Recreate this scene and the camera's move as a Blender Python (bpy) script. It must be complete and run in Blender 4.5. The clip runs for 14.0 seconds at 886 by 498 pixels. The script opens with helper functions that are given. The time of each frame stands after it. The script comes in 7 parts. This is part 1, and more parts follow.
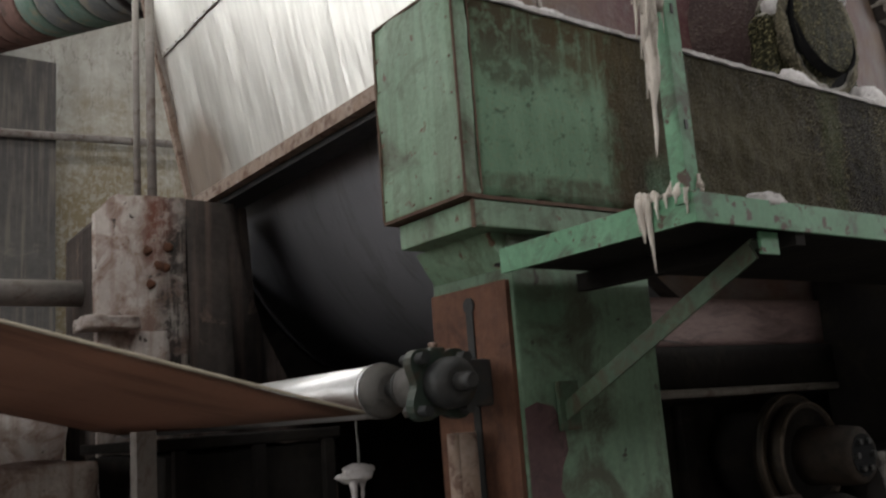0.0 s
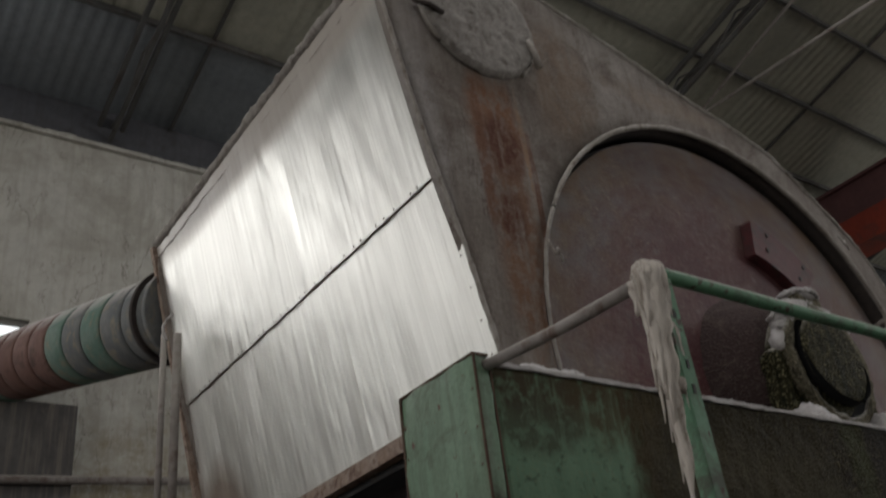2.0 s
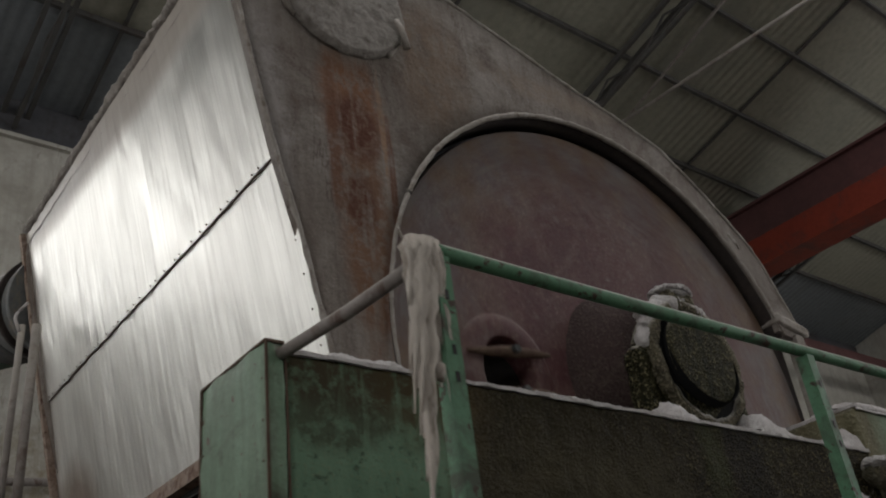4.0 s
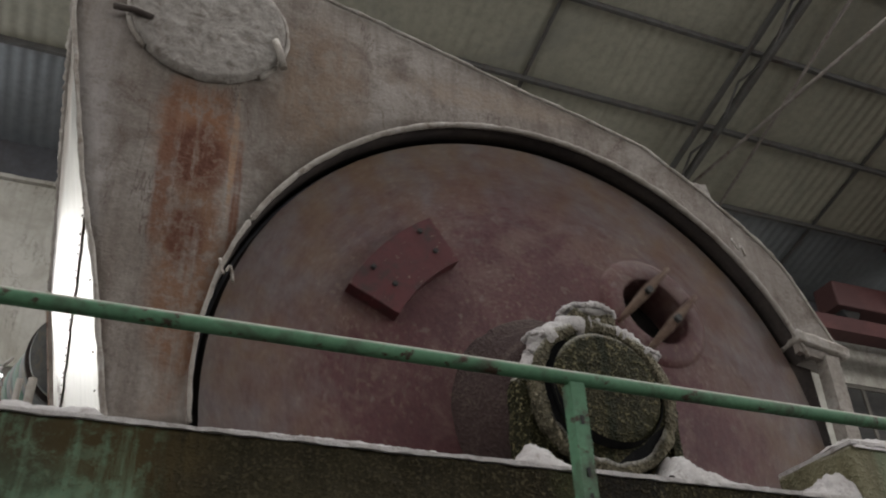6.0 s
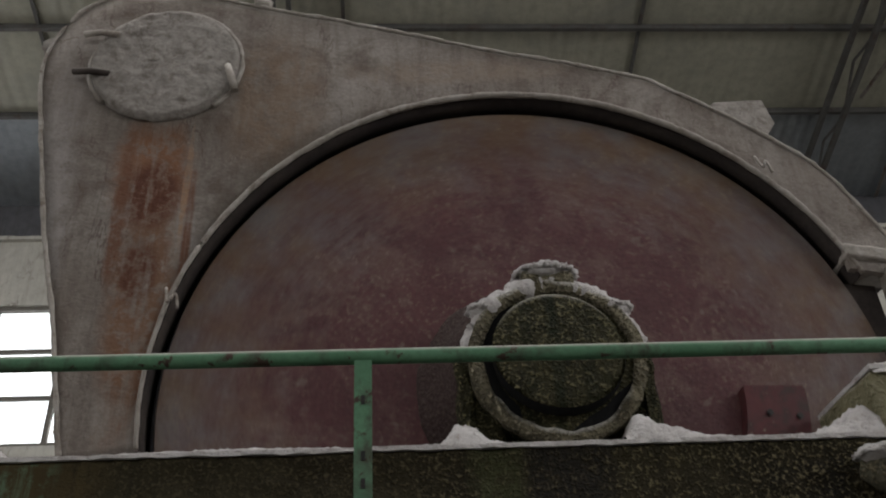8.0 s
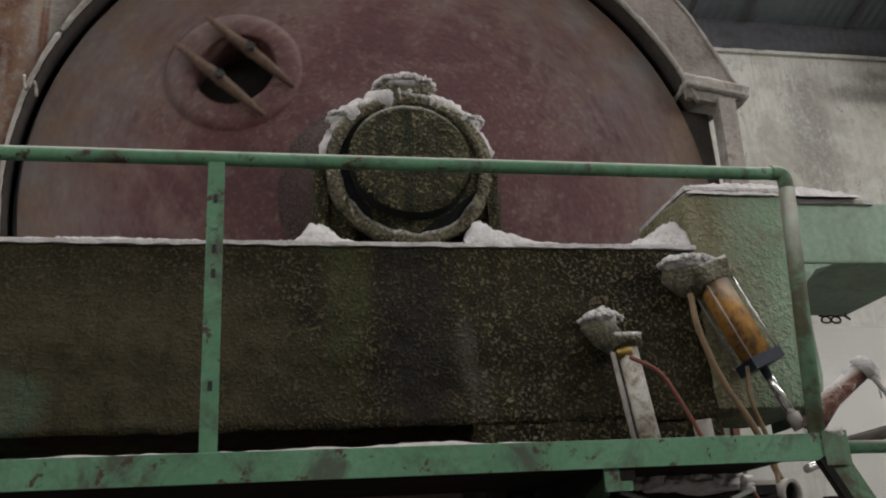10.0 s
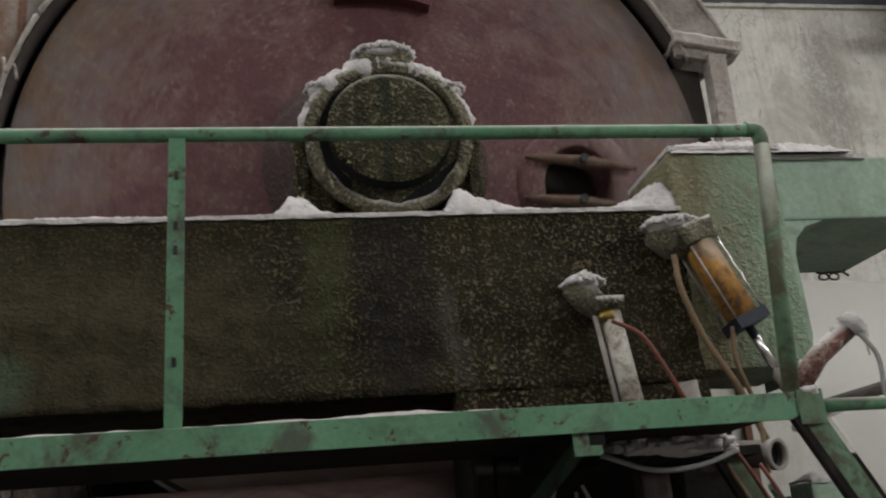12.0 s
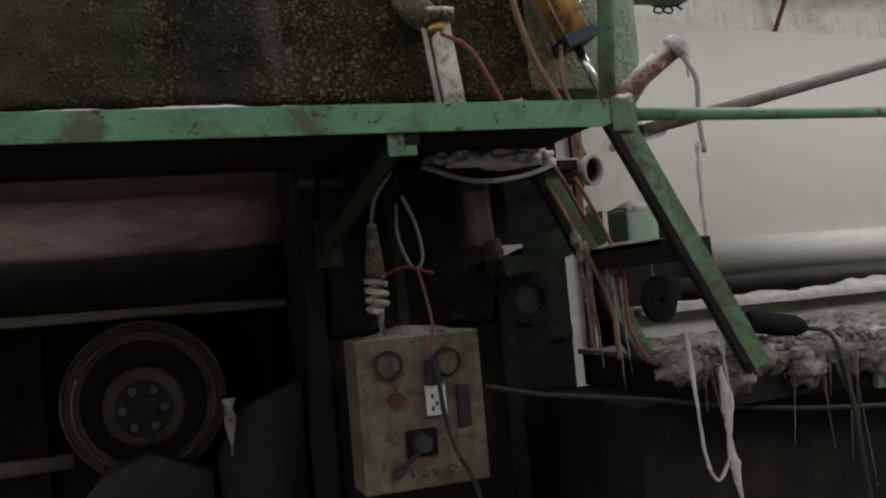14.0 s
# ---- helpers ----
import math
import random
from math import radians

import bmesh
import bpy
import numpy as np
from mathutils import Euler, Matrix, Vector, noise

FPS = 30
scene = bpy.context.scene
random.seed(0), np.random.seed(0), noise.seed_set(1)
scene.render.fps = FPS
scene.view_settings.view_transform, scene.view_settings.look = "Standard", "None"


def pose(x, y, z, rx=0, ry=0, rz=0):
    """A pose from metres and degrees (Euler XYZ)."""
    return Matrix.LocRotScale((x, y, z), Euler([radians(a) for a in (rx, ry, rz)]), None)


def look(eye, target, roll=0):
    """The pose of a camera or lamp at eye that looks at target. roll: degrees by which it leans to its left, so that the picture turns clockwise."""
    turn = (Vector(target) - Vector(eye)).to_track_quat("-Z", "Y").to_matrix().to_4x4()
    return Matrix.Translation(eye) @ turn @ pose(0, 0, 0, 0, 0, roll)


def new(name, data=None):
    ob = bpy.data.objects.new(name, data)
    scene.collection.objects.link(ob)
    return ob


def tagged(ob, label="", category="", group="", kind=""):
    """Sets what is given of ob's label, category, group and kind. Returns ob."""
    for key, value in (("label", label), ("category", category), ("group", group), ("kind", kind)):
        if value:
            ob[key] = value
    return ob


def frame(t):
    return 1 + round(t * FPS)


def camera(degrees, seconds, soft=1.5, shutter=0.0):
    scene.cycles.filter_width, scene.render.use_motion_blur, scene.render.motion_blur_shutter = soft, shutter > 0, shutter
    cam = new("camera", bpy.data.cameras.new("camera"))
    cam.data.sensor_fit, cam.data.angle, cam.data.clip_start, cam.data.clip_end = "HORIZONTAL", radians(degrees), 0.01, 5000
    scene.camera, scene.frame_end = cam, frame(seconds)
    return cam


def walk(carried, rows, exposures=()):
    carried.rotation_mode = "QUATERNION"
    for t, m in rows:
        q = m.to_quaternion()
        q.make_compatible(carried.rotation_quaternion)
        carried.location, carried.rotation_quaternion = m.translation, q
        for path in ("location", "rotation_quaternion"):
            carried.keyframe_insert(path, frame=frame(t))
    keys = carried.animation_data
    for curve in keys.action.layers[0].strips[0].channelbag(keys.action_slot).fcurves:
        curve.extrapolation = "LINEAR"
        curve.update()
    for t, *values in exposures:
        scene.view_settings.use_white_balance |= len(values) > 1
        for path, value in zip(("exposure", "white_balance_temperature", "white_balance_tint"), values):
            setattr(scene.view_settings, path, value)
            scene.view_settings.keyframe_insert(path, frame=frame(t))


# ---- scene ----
cam = camera(52.2, 14.0, soft=2.0, shutter=0.4)
METRES, EYE, TILT, LEAN, TURN = 5.5, 1.6, 10.39, 4.26, -36.14
ROWS = [
    (0.0, 0.0, 0.0, 0.0, 0.0, 0.0, -0.0),
    (0.5, 0.0059, 0.0016, 0.0115, -1.24, 2.74, 0.87),
    (1.0, -0.0022, -0.0006, 0.0195, 1.08, 6.51, 2.29),
    (1.5, -0.0076, -0.0066, 0.0314, 1.24, 12.92, 2.49),
    (2.0, -0.0114, -0.0187, 0.0431, 1.11, 19.09, 2.49),
    (2.5, -0.0052, -0.0265, 0.0501, 0.48, 22.46, 3.81),
    (3.0, 0.0128, -0.0231, 0.0506, -1.08, 23.53, 4.35),
    (3.5, 0.044, -0.0079, 0.0435, -3.25, 17.84, 2.13),
    (4.0, 0.0953, 0.0345, 0.0389, -1.71, 19.3, 2.35),
    (6.5, 0.5234, 0.212, 0.049, 19.56, 23.19, 1.13),
    (7.0, 0.5807, 0.2578, 0.0416, 24.84, 25.75, 2.83),
    (7.5, 0.6329, 0.2942, 0.0377, 30.06, 24.25, 5.1),
    (8.0, 0.6852, 0.311, 0.0404, 33.21, 22.61, 4.96),
    (8.5, 0.697, 0.2994, 0.0363, 28.87, 18.34, 4.53),
    (9.0, 0.7048, 0.2822, 0.0305, 23.71, 10.02, 2.97),
    (11.5, 0.7557, 0.2981, 0.0326, 27.97, 8.55, 6.07),
    (12.0, 0.7566, 0.3001, 0.0305, 27.09, 7.43, 5.64),
    (12.5, 0.7671, 0.3113, 0.0277, 16.73, 5.8, 3.95),
    (13.0, 0.7724, 0.3211, 0.0166, 13.02, 1.01, 3.35),
    (13.5, 0.7675, 0.3256, 0.0024, 15.85, -5.7, 4.29),
    (14.0, 0.7656, 0.3252, -0.0051, 17.87, -8.51, 4.27),
]
EXPOSURES = [(0.0, -0.2), (0.5, -0.5), (1.0, -0.72), (1.5, -1.0), (2.0, -1.22), (3.0, -1.35), (3.5, -1.1), (4.0, -1.2), (6.5, -0.25), (7.0, -0.85), (7.5, -0.35), (8.0, -0.7), (8.5, -0.65), (9.0, -0.1), (12.0, -0.08), (12.5, -0.25), (14.0, -0.17)]
walk(cam, [(t, pose(0, 0, EYE, TILT, LEAN, TURN) @ pose(METRES * x, METRES * y, METRES * z, 90 + pitch, roll, yaw)) for t, x, y, z, yaw, pitch, roll in ROWS], EXPOSURES)

# ---- world, large lights ----
world = bpy.data.worlds.new("world")
scene.world = world
world.use_nodes = True
sky = world.node_tree.nodes.new("ShaderNodeTexSky")
sky.sky_type, sky.sun_disc = "NISHITA", False
sky.sun_elevation, sky.sun_rotation = radians(40), radians(-120)
world.node_tree.links.new(sky.outputs[0], world.node_tree.nodes["Background"].inputs[0])
world.node_tree.nodes["Background"].inputs[1].default_value = 0.10


def area_light(name, at, to, w, h, watts, tint=(0.985, 0.965, 0.945)):
    """A daylight-coloured area lamp, in a window's opening or as unseen fill."""
    lamp = bpy.data.lights.new(name, "AREA")
    lamp.shape, lamp.size, lamp.size_y, lamp.energy, lamp.color = "RECTANGLE", w, h, watts, tint
    ob = new(name, lamp)
    ob.matrix_world = look(at, to)
    return ob


HALL = dict(x0=-11.0, x1=25.0, y0=-8.0, y1=10.8)
area_light("window_light_far", (-1.6, 10.70, 7.7), (-1.6, 0.0, 5.0), 4.1, 2.1, 110)
# Lamp of the unseen tall window, added to brighten the lower cladding.
area_light("window_light_far", (-6.5, 10.70, 6.0), (-6.5, 0.0, 4.6), 5.0, 5.3, 150)
# Added fill: three tall strips, split to give the cladding upright bright patches.
for y in (-0.4, 3.0, 6.4):
    area_light("side_fill_light", (-10.9, y, 4.75), (0.0, y, 3.9), 1.75, 5.7, 265)
# Added fill from behind the camera, the right and above; no source in view.
area_light("near_fill_light", (-4.0, -7.9, 8.5), (-4.0, 2.0, 4.0), 8.8, 2.4, 300)
area_light("near_fill_light", (9.0, -7.9, 8.5), (9.0, 2.0, 4.0), 8.8, 2.4, 200)
area_light("east_fill_light", (24.9, 1.0, 6.0), (9.0, 5.0, 3.0), 8.8, 3.8, 700)
area_light("near_fill_light", (19.0, -7.9, 8.5), (9.0, 5.0, 3.0), 7.8, 2.4, 1450)
area_light("roof_fill_light", (6.0, 1.4, 12.6), (6.0, 1.4, 0.0), 30.0, 1.8, 1600)


# ---- materials ----
def nodes_of(name):
    m = bpy.data.materials.new(name)
    m.use_nodes = True
    t = m.node_tree
    return m, t, t.nodes["Principled BSDF"]


def n_noise(t, vec, scale, detail=4.0, rough=0.6, dist=0.0):
    n = t.nodes.new("ShaderNodeTexNoise")
    n.inputs["Scale"].default_value, n.inputs["Detail"].default_value = scale, detail
    n.inputs["Roughness"].default_value, n.inputs["Distortion"].default_value = rough, dist
    t.links.new(vec, n.inputs["Vector"])
    return n.outputs["Fac"]


def n_ramp(t, fac, lo, hi):
    r = t.nodes.new("ShaderNodeMapRange")
    r.inputs["From Min"].default_value, r.inputs["From Max"].default_value = lo, hi
    t.links.new(fac, r.inputs["Value"])
    return r.outputs["Result"]


def n_math(t, op, a, b):
    r = t.nodes.new("ShaderNodeMath")
    r.operation, r.use_clamp = op, op != "SUBTRACT"
    for i, v in enumerate((a, b)):
        if isinstance(v, (int, float)):
            r.inputs[i].default_value = v
        else:
            t.links.new(v, r.inputs[i])
    return r.outputs[0]


def n_mix(t, fac, a, b):
    r = t.nodes.new("ShaderNodeMix")
    r.data_type = "RGBA"
    for i, v in ((0, fac), (6, a), (7, b)):
        if isinstance(v, (int, float)):
            r.inputs[i].default_value = v
        elif isinstance(v, tuple):
            r.inputs[i].default_value = (*v, 1)
        else:
            t.links.new(v, r.inputs[i])
    return r.outputs[2]


def n_vec(t, local, stretch=(1, 1, 1)):
    if local:
        v = t.nodes.new("ShaderNodeTexCoord").outputs["Object"]
    else:
        v = t.nodes.new("ShaderNodeNewGeometry").outputs["Position"]
    s = t.nodes.new("ShaderNodeVectorMath")
    s.operation = "MULTIPLY"
    s.inputs[1].default_value = stretch
    t.links.new(v, s.inputs[0])
    return s.outputs[0]


def n_bump(t, b, height, strength, distance):
    r = t.nodes.new("ShaderNodeBump")
    r.inputs["Strength"].default_value, r.inputs["Distance"].default_value = strength, distance
    t.links.new(height, r.inputs["Height"])
    t.links.new(r.outputs[0], b.inputs["Normal"])


def n_blob(t, vec, centre, size, wobble=0.5, scale=3.0):
    """A soft stain round a centre, size its half widths, with an uneven edge."""
    s = t.nodes.new("ShaderNodeVectorMath")
    s.operation = "SUBTRACT"
    s.inputs[1].default_value = centre
    t.links.new(vec, s.inputs[0])
    d = t.nodes.new("ShaderNodeVectorMath")
    d.operation = "DIVIDE"
    d.inputs[1].default_value = size
    t.links.new(s.outputs[0], d.inputs[0])
    ln = t.nodes.new("ShaderNodeVectorMath")
    ln.operation = "LENGTH"
    t.links.new(d.outputs[0], ln.inputs[0])
    w = n_math(t, "MULTIPLY", n_noise(t, vec, scale, 5.0), wobble)
    sub = n_math(t, "SUBTRACT", n_math_raw(t, "ADD", ln.outputs["Value"], w), wobble * 0.5)
    return n_ramp(t, sub, 1.0, 0.55)


def n_math_raw(t, op, a, b):
    r = t.nodes.new("ShaderNodeMath")
    r.operation = op
    for i, v in enumerate((a, b)):
        if isinstance(v, (int, float)):
            r.inputs[i].default_value = v
        else:
            t.links.new(v, r.inputs[i])
    return r.outputs[0]


def surface(name, base, second, dirt=None, rough=0.6, metal=0.0, scale=2.0, fine=40.0, bump=0.3, depth=0.004,
            local=False, stretch=(1, 1, 1), dirt_at=(0.52, 0.66), dust=0.0, dust_col=(0.45, 0.42, 0.38), chips=None, chips_at=(0.62, 0.66),
            streak=0.0, blobs=(), rough_var=0.2, pebble=None, rim=None, spec=0.22, zone=None, cracks=None, flecks=None):
    """Two colours in large clouds, fine grain, dirt or rust in patches, chips, dust on what faces up, and named stains."""
    m, t, b = nodes_of(name)
    v = n_vec(t, local, stretch)
    col = n_mix(t, n_ramp(t, n_noise(t, v, scale, 6.0, 0.62), 0.35, 0.65), base, second)
    grain = n_noise(t, v, fine, 5.0, 0.65)
    col = n_mix(t, n_math(t, "MULTIPLY", n_ramp(t, grain, 0.4, 0.75), 0.45), col, tuple(c * 0.55 for c in base))
    if streak:
        vs = n_vec(t, local, (14, 14, 0.7))
        col = n_mix(t, n_math(t, "MULTIPLY", n_ramp(t, n_noise(t, vs, 1.0, 5.0), 0.48, 0.72), streak), col, dirt or tuple(c * 0.5 for c in base))
    if dirt:
        col = n_mix(t, n_math(t, "MULTIPLY", n_ramp(t, n_noise(t, v, scale * 1.7, 8.0, 0.7, 0.6), *dirt_at), 0.85), col, dirt)
    if rim:
        # worn, dusty outer zone of a turning face
        ln = t.nodes.new("ShaderNodeVectorMath")
        ln.operation = "LENGTH"
        sp = t.nodes.new("ShaderNodeVectorMath")
        sp.operation = "MULTIPLY"
        sp.inputs[1].default_value = (1, 0, 1)
        t.links.new(n_vec(t, local), sp.inputs[0])
        t.links.new(sp.outputs[0], ln.inputs[0])
        sx = t.nodes.new("ShaderNodeSeparateXYZ")
        t.links.new(n_vec(t, local), sx.inputs[0])
        cm = t.nodes.new("ShaderNodeCombineXYZ")
        t.links.new(n_math_raw(t, "MULTIPLY", ln.outputs["Value"], 16.0), cm.inputs[0])
        t.links.new(n_math_raw(t, "MULTIPLY", n_math_raw(t, "ARCTAN2", sx.outputs["Z"], sx.outputs["X"]), 7.0), cm.inputs[1])
        arcs = n_noise(t, cm.outputs[0], 1.0, 7.0, 0.7)
        w = n_math_raw(t, "ADD", ln.outputs["Value"], n_math_raw(t, "ADD", n_math_raw(t, "MULTIPLY", n_noise(t, v, 1.6, 5.0, 0.65), 0.9), n_math_raw(t, "MULTIPLY", arcs, 1.3)))
        col = n_mix(t, n_math(t, "MULTIPLY", n_ramp(t, w, rim[0], rim[1]), rim[3]), col, n_mix(t, n_ramp(t, n_noise(t, v, 2.6, 5.0), 0.4, 0.6), rim[2], rim[4]))
    if zone:
        # another paint up to a place along x, with an uneven border
        zx = t.nodes.new("ShaderNodeSeparateXYZ")
        t.links.new(n_vec(t, local), zx.inputs[0])
        edge = n_math_raw(t, "ADD", zx.outputs["X"], n_math_raw(t, "MULTIPLY", n_noise(t, n_vec(t, local, (3, 3, 0.8)), 1.0, 6.0, 0.65), 0.35))
        paint = n_mix(t, n_ramp(t, n_noise(t, n_vec(t, local, (5, 5, 0.9)), 1.0, 6.0, 0.65), 0.36, 0.62), zone[2], zone[3])
        paint = n_mix(t, n_math(t, "MULTIPLY", n_ramp(t, n_noise(t, v, 26.0, 6.0, 0.65), 0.56, 0.66), 0.55), paint, dirt)
        zmask = n_ramp(t, edge, zone[0] + 0.175, zone[1] + 0.175)
        col = n_mix(t, zmask, paint, col)
    stone = None
    if pebble:
        area = n_ramp(t, n_noise(t, v, 1.5, 5.0, 0.7), 0.34, 0.60)
        if len(pebble) > 3:
            ax = t.nodes.new("ShaderNodeSeparateXYZ")
            t.links.new(v, ax.inputs[0])
            area = n_math(t, "MULTIPLY", area, n_ramp(t, n_math_raw(t, "ADD", ax.outputs["X"], n_math_raw(t, "MULTIPLY", n_noise(t, v, 1.3, 4.0), 1.6)), pebble[3][0] + 0.8, pebble[3][1] + 0.8))
        clod = n_noise(t, v, pebble[0], 2.5, 0.55, 0.4)
        stone = n_math_raw(t, "MULTIPLY", n_ramp(t, clod, 0.44, 0.66), n_math_raw(t, "ADD", n_math_raw(t, "MULTIPLY", area, 2.2), 0.3))
        tops = n_math(t, "MULTIPLY", n_ramp(t, clod, 0.52, 0.66), n_math(t, "ADD", n_math(t, "MULTIPLY", area, 0.8), 0.2))
        col = n_mix(t, n_math(t, "MULTIPLY", tops, pebble[2]), col, pebble[1])
    if flecks:
        # crowded small worn spots in drifting patches
        where = n_ramp(t, n_noise(t, v, 1.7, 4.0, 0.6), 0.36, 0.62)
        spot = n_ramp(t, n_noise(t, v, 33.0, 7.0, 0.72), 0.53, 0.66)
        col = n_mix(t, n_math(t, "MULTIPLY", n_math(t, "MULTIPLY", spot, where), flecks[1]), col, flecks[0])
    if cracks:
        # thin dark hair cracks and scratches, long in z
        wave = n_math_raw(t, "ABSOLUTE", n_math_raw(t, "SUBTRACT", n_noise(t, n_vec(t, local, (2.6, 2.6, 0.9)), 1.0, 7.0, 0.62, 0.5), 0.5), 0.0)
        patch = n_ramp(t, n_noise(t, v, 1.9, 3.0), 0.42, 0.60)
        line = n_math(t, "MULTIPLY", n_ramp(t, wave, 0.010, 0.0), patch)
        col = n_mix(t, n_math(t, "MULTIPLY", line, cracks[1]), col, cracks[0])
        spots = n_ramp(t, n_noise(t, v, 95.0, 2.0), 0.66, 0.72)
        col = n_mix(t, n_math(t, "MULTIPLY", spots, cracks[1] * 0.8), col, tuple(c * 1.1 for c in second))
    for centre, size, stain, amount in blobs:
        vb = n_vec(t, local)
        run = n_ramp(t, n_noise(t, n_vec(t, local, (13, 13, 1.2)), 1.0, 7.0, 0.7), 0.26, 0.48)
        run = n_math(t, "MULTIPLY", run, n_math(t, "ADD", n_ramp(t, n_noise(t, vb, 14.0, 5.0, 0.7), 0.40, 0.62), 0.45))
        col = n_mix(t, n_math(t, "MULTIPLY", n_math(t, "MULTIPLY", n_blob(t, vb, centre, size, 0.8, 4.0), run), amount), col, stain)
    if chips:
        col = n_mix(t, n_ramp(t, n_noise(t, v, scale * 6, 6.0, 0.6, 0.3), *chips_at), col, chips)
    if dust:
        g = t.nodes.new("ShaderNodeNewGeometry")
        sep = t.nodes.new("ShaderNodeSeparateXYZ")
        t.links.new(g.outputs["Normal"], sep.inputs[0])
        up = n_math(t, "MULTIPLY", n_ramp(t, sep.outputs["Z"], 0.25, 0.8), n_ramp(t, n_noise(t, v, 9.0, 4.0), 0.2, 0.5))
        col = n_mix(t, n_math(t, "MULTIPLY", up, dust), col, dust_col)
    t.links.new(col, b.inputs["Base Color"])
    b.inputs["Metallic"].default_value = metal
    b.inputs["Specular IOR Level"].default_value = 0.5 if metal > 0.4 else spec
    t.links.new(n_math(t, "ADD", n_math(t, "MULTIPLY", n_noise(t, v, scale * 4, 4.0), rough_var), rough - rough_var / 2), b.inputs["Roughness"])
    height = n_math_raw(t, "ADD", grain, n_math_raw(t, "MULTIPLY", n_noise(t, v, fine * 0.2, 3.0), 1.5))
    if stone:
        height = n_math_raw(t, "ADD", height, stone)
    if zone and len(zone) > 4:
        height = n_math_raw(t, "MULTIPLY", height, n_math_raw(t, "ADD", n_math_raw(t, "MULTIPLY", zmask, 0.85), 0.15))
    n_bump(t, b, height, bump, depth)
    return m


RUST, DUST = (0.16, 0.075, 0.045), (0.50, 0.47, 0.44)
GREEN, GREEN_B = (0.135, 0.215, 0.14), (0.185, 0.275, 0.19)
M_OLDRAIL = surface("rusting_green_rail", (0.08, 0.15, 0.09), (0.115, 0.20, 0.125), (0.055, 0.042, 0.024), 0.6, scale=4, fine=40, bump=0.5, dirt_at=(0.44, 0.58), dust=0.7, streak=0.5)
# Darker greens: the walkway's shade is mixed into paint and dirt.
M_BRACE = surface("dirty_shaded_brace", (0.04, 0.062, 0.04), (0.068, 0.105, 0.068), (0.05, 0.034, 0.022), 0.6, scale=5, fine=36, bump=0.6, dirt_at=(0.46, 0.6), dust=0.8)
M_SHADEGREEN = surface("grimy_shaded_green", spec=0.06, base=(0.022, 0.034, 0.022), second=(0.04, 0.06, 0.04), dirt=(0.012, 0.012, 0.01), rough=0.7, scale=4, fine=30, bump=0.5)
M_GREEN = surface("green_paint", GREEN, GREEN_B, (0.06, 0.06, 0.038), 0.5, scale=2.4, fine=44, bump=0.5, dust=0.5, chips=(0.10, 0.06, 0.04), chips_at=(0.63, 0.66), streak=0.55, dirt_at=(0.50, 0.66))
M_PALEGREEN = surface("dusty_pale_green_paint", (0.22, 0.315, 0.235), (0.275, 0.37, 0.29), (0.15, 0.185, 0.14), 0.6, scale=2.6, fine=40, bump=0.4, dust=1.0, dust_col=(0.6, 0.58, 0.55), dirt_at=(0.50, 0.68), streak=0.35)
# The green paint again, darkened for grime and the shade on the column.
M_COLGREEN = surface("grimy_shaded_column_green", (0.085, 0.142, 0.092), (0.125, 0.19, 0.13), (0.045, 0.042, 0.028), 0.55, scale=2.2, fine=38, bump=0.6, dust=0.4, streak=0.5, dirt_at=(0.47, 0.62), chips=(0.035, 0.032, 0.024), chips_at=(0.64, 0.69))
M_PRIMER = surface("purple_brown_primer", (0.062, 0.034, 0.036), (0.085, 0.05, 0.05), (0.03, 0.02, 0.02), 0.7, scale=6, fine=40, bump=0.3, chips=(0.2, 0.16, 0.15), chips_at=(0.68, 0.71))
M_RAIL = surface("green_rail_paint", (0.085, 0.20, 0.115), (0.125, 0.26, 0.16), (0.06, 0.06, 0.045), 0.55, scale=3.0, fine=50, bump=0.2, dust=0.85, chips=(0.06, 0.04, 0.03), chips_at=(0.60, 0.64), dirt_at=(0.49, 0.64))
M_CRUST = surface("pulp_crust", spec=0.06, base=(0.026, 0.021, 0.012), second=(0.042, 0.036, 0.020), dirt=(0.012, 0.010, 0.008), rough=0.62, scale=1.4, fine=45, bump=0.9, depth=0.010, streak=0.6,
                  pebble=(64.0, (0.21, 0.18, 0.105), 1.0, (3.6, 5.3)), zone=(2.70, 2.84, (0.10, 0.175, 0.115), (0.155, 0.245, 0.165), "smooth"),
                  blobs=(((2.25, 2.4, 3.12), (0.5, 1.0, 0.25), (0.055, 0.046, 0.027), 1.0), ((2.70, 2.4, 3.06), (0.35, 1.0, 0.28), (0.060, 0.046, 0.022), 1.0), ((2.22, 2.4, 2.90), (0.3, 1.0, 0.14), (0.055, 0.06, 0.038), 0.8), ((2.78, 2.4, 2.6), (0.09, 1.0, 0.6), (0.05, 0.036, 0.018), 0.95), ((2.45, 2.4, 2.42), (0.6, 1.0, 0.06), (0.05, 0.036, 0.024), 0.7), ((4.95, 2.4, 2.68), (0.06, 1.0, 0.2), (0.13, 0.12, 0.12), 0.35), ((5.0, 2.4, 2.5), (0.05, 1.0, 0.14), (0.12, 0.11, 0.11), 0.35),
                         ((3.12, 2.4, 2.5), (0.24, 1.0, 0.16), (0.11, 0.22, 0.145), 0.85), ((4.75, 2.4, 2.85), (0.2, 1.0, 0.9), (0.016, 0.015, 0.016), 0.7), ((4.45, 2.4, 2.95), (0.12, 1.0, 0.7), (0.055, 0.062, 0.028), 0.7), ((3.55, 2.4, 2.65), (0.95, 1.0, 0.45), (0.058, 0.050, 0.029), 0.8)))
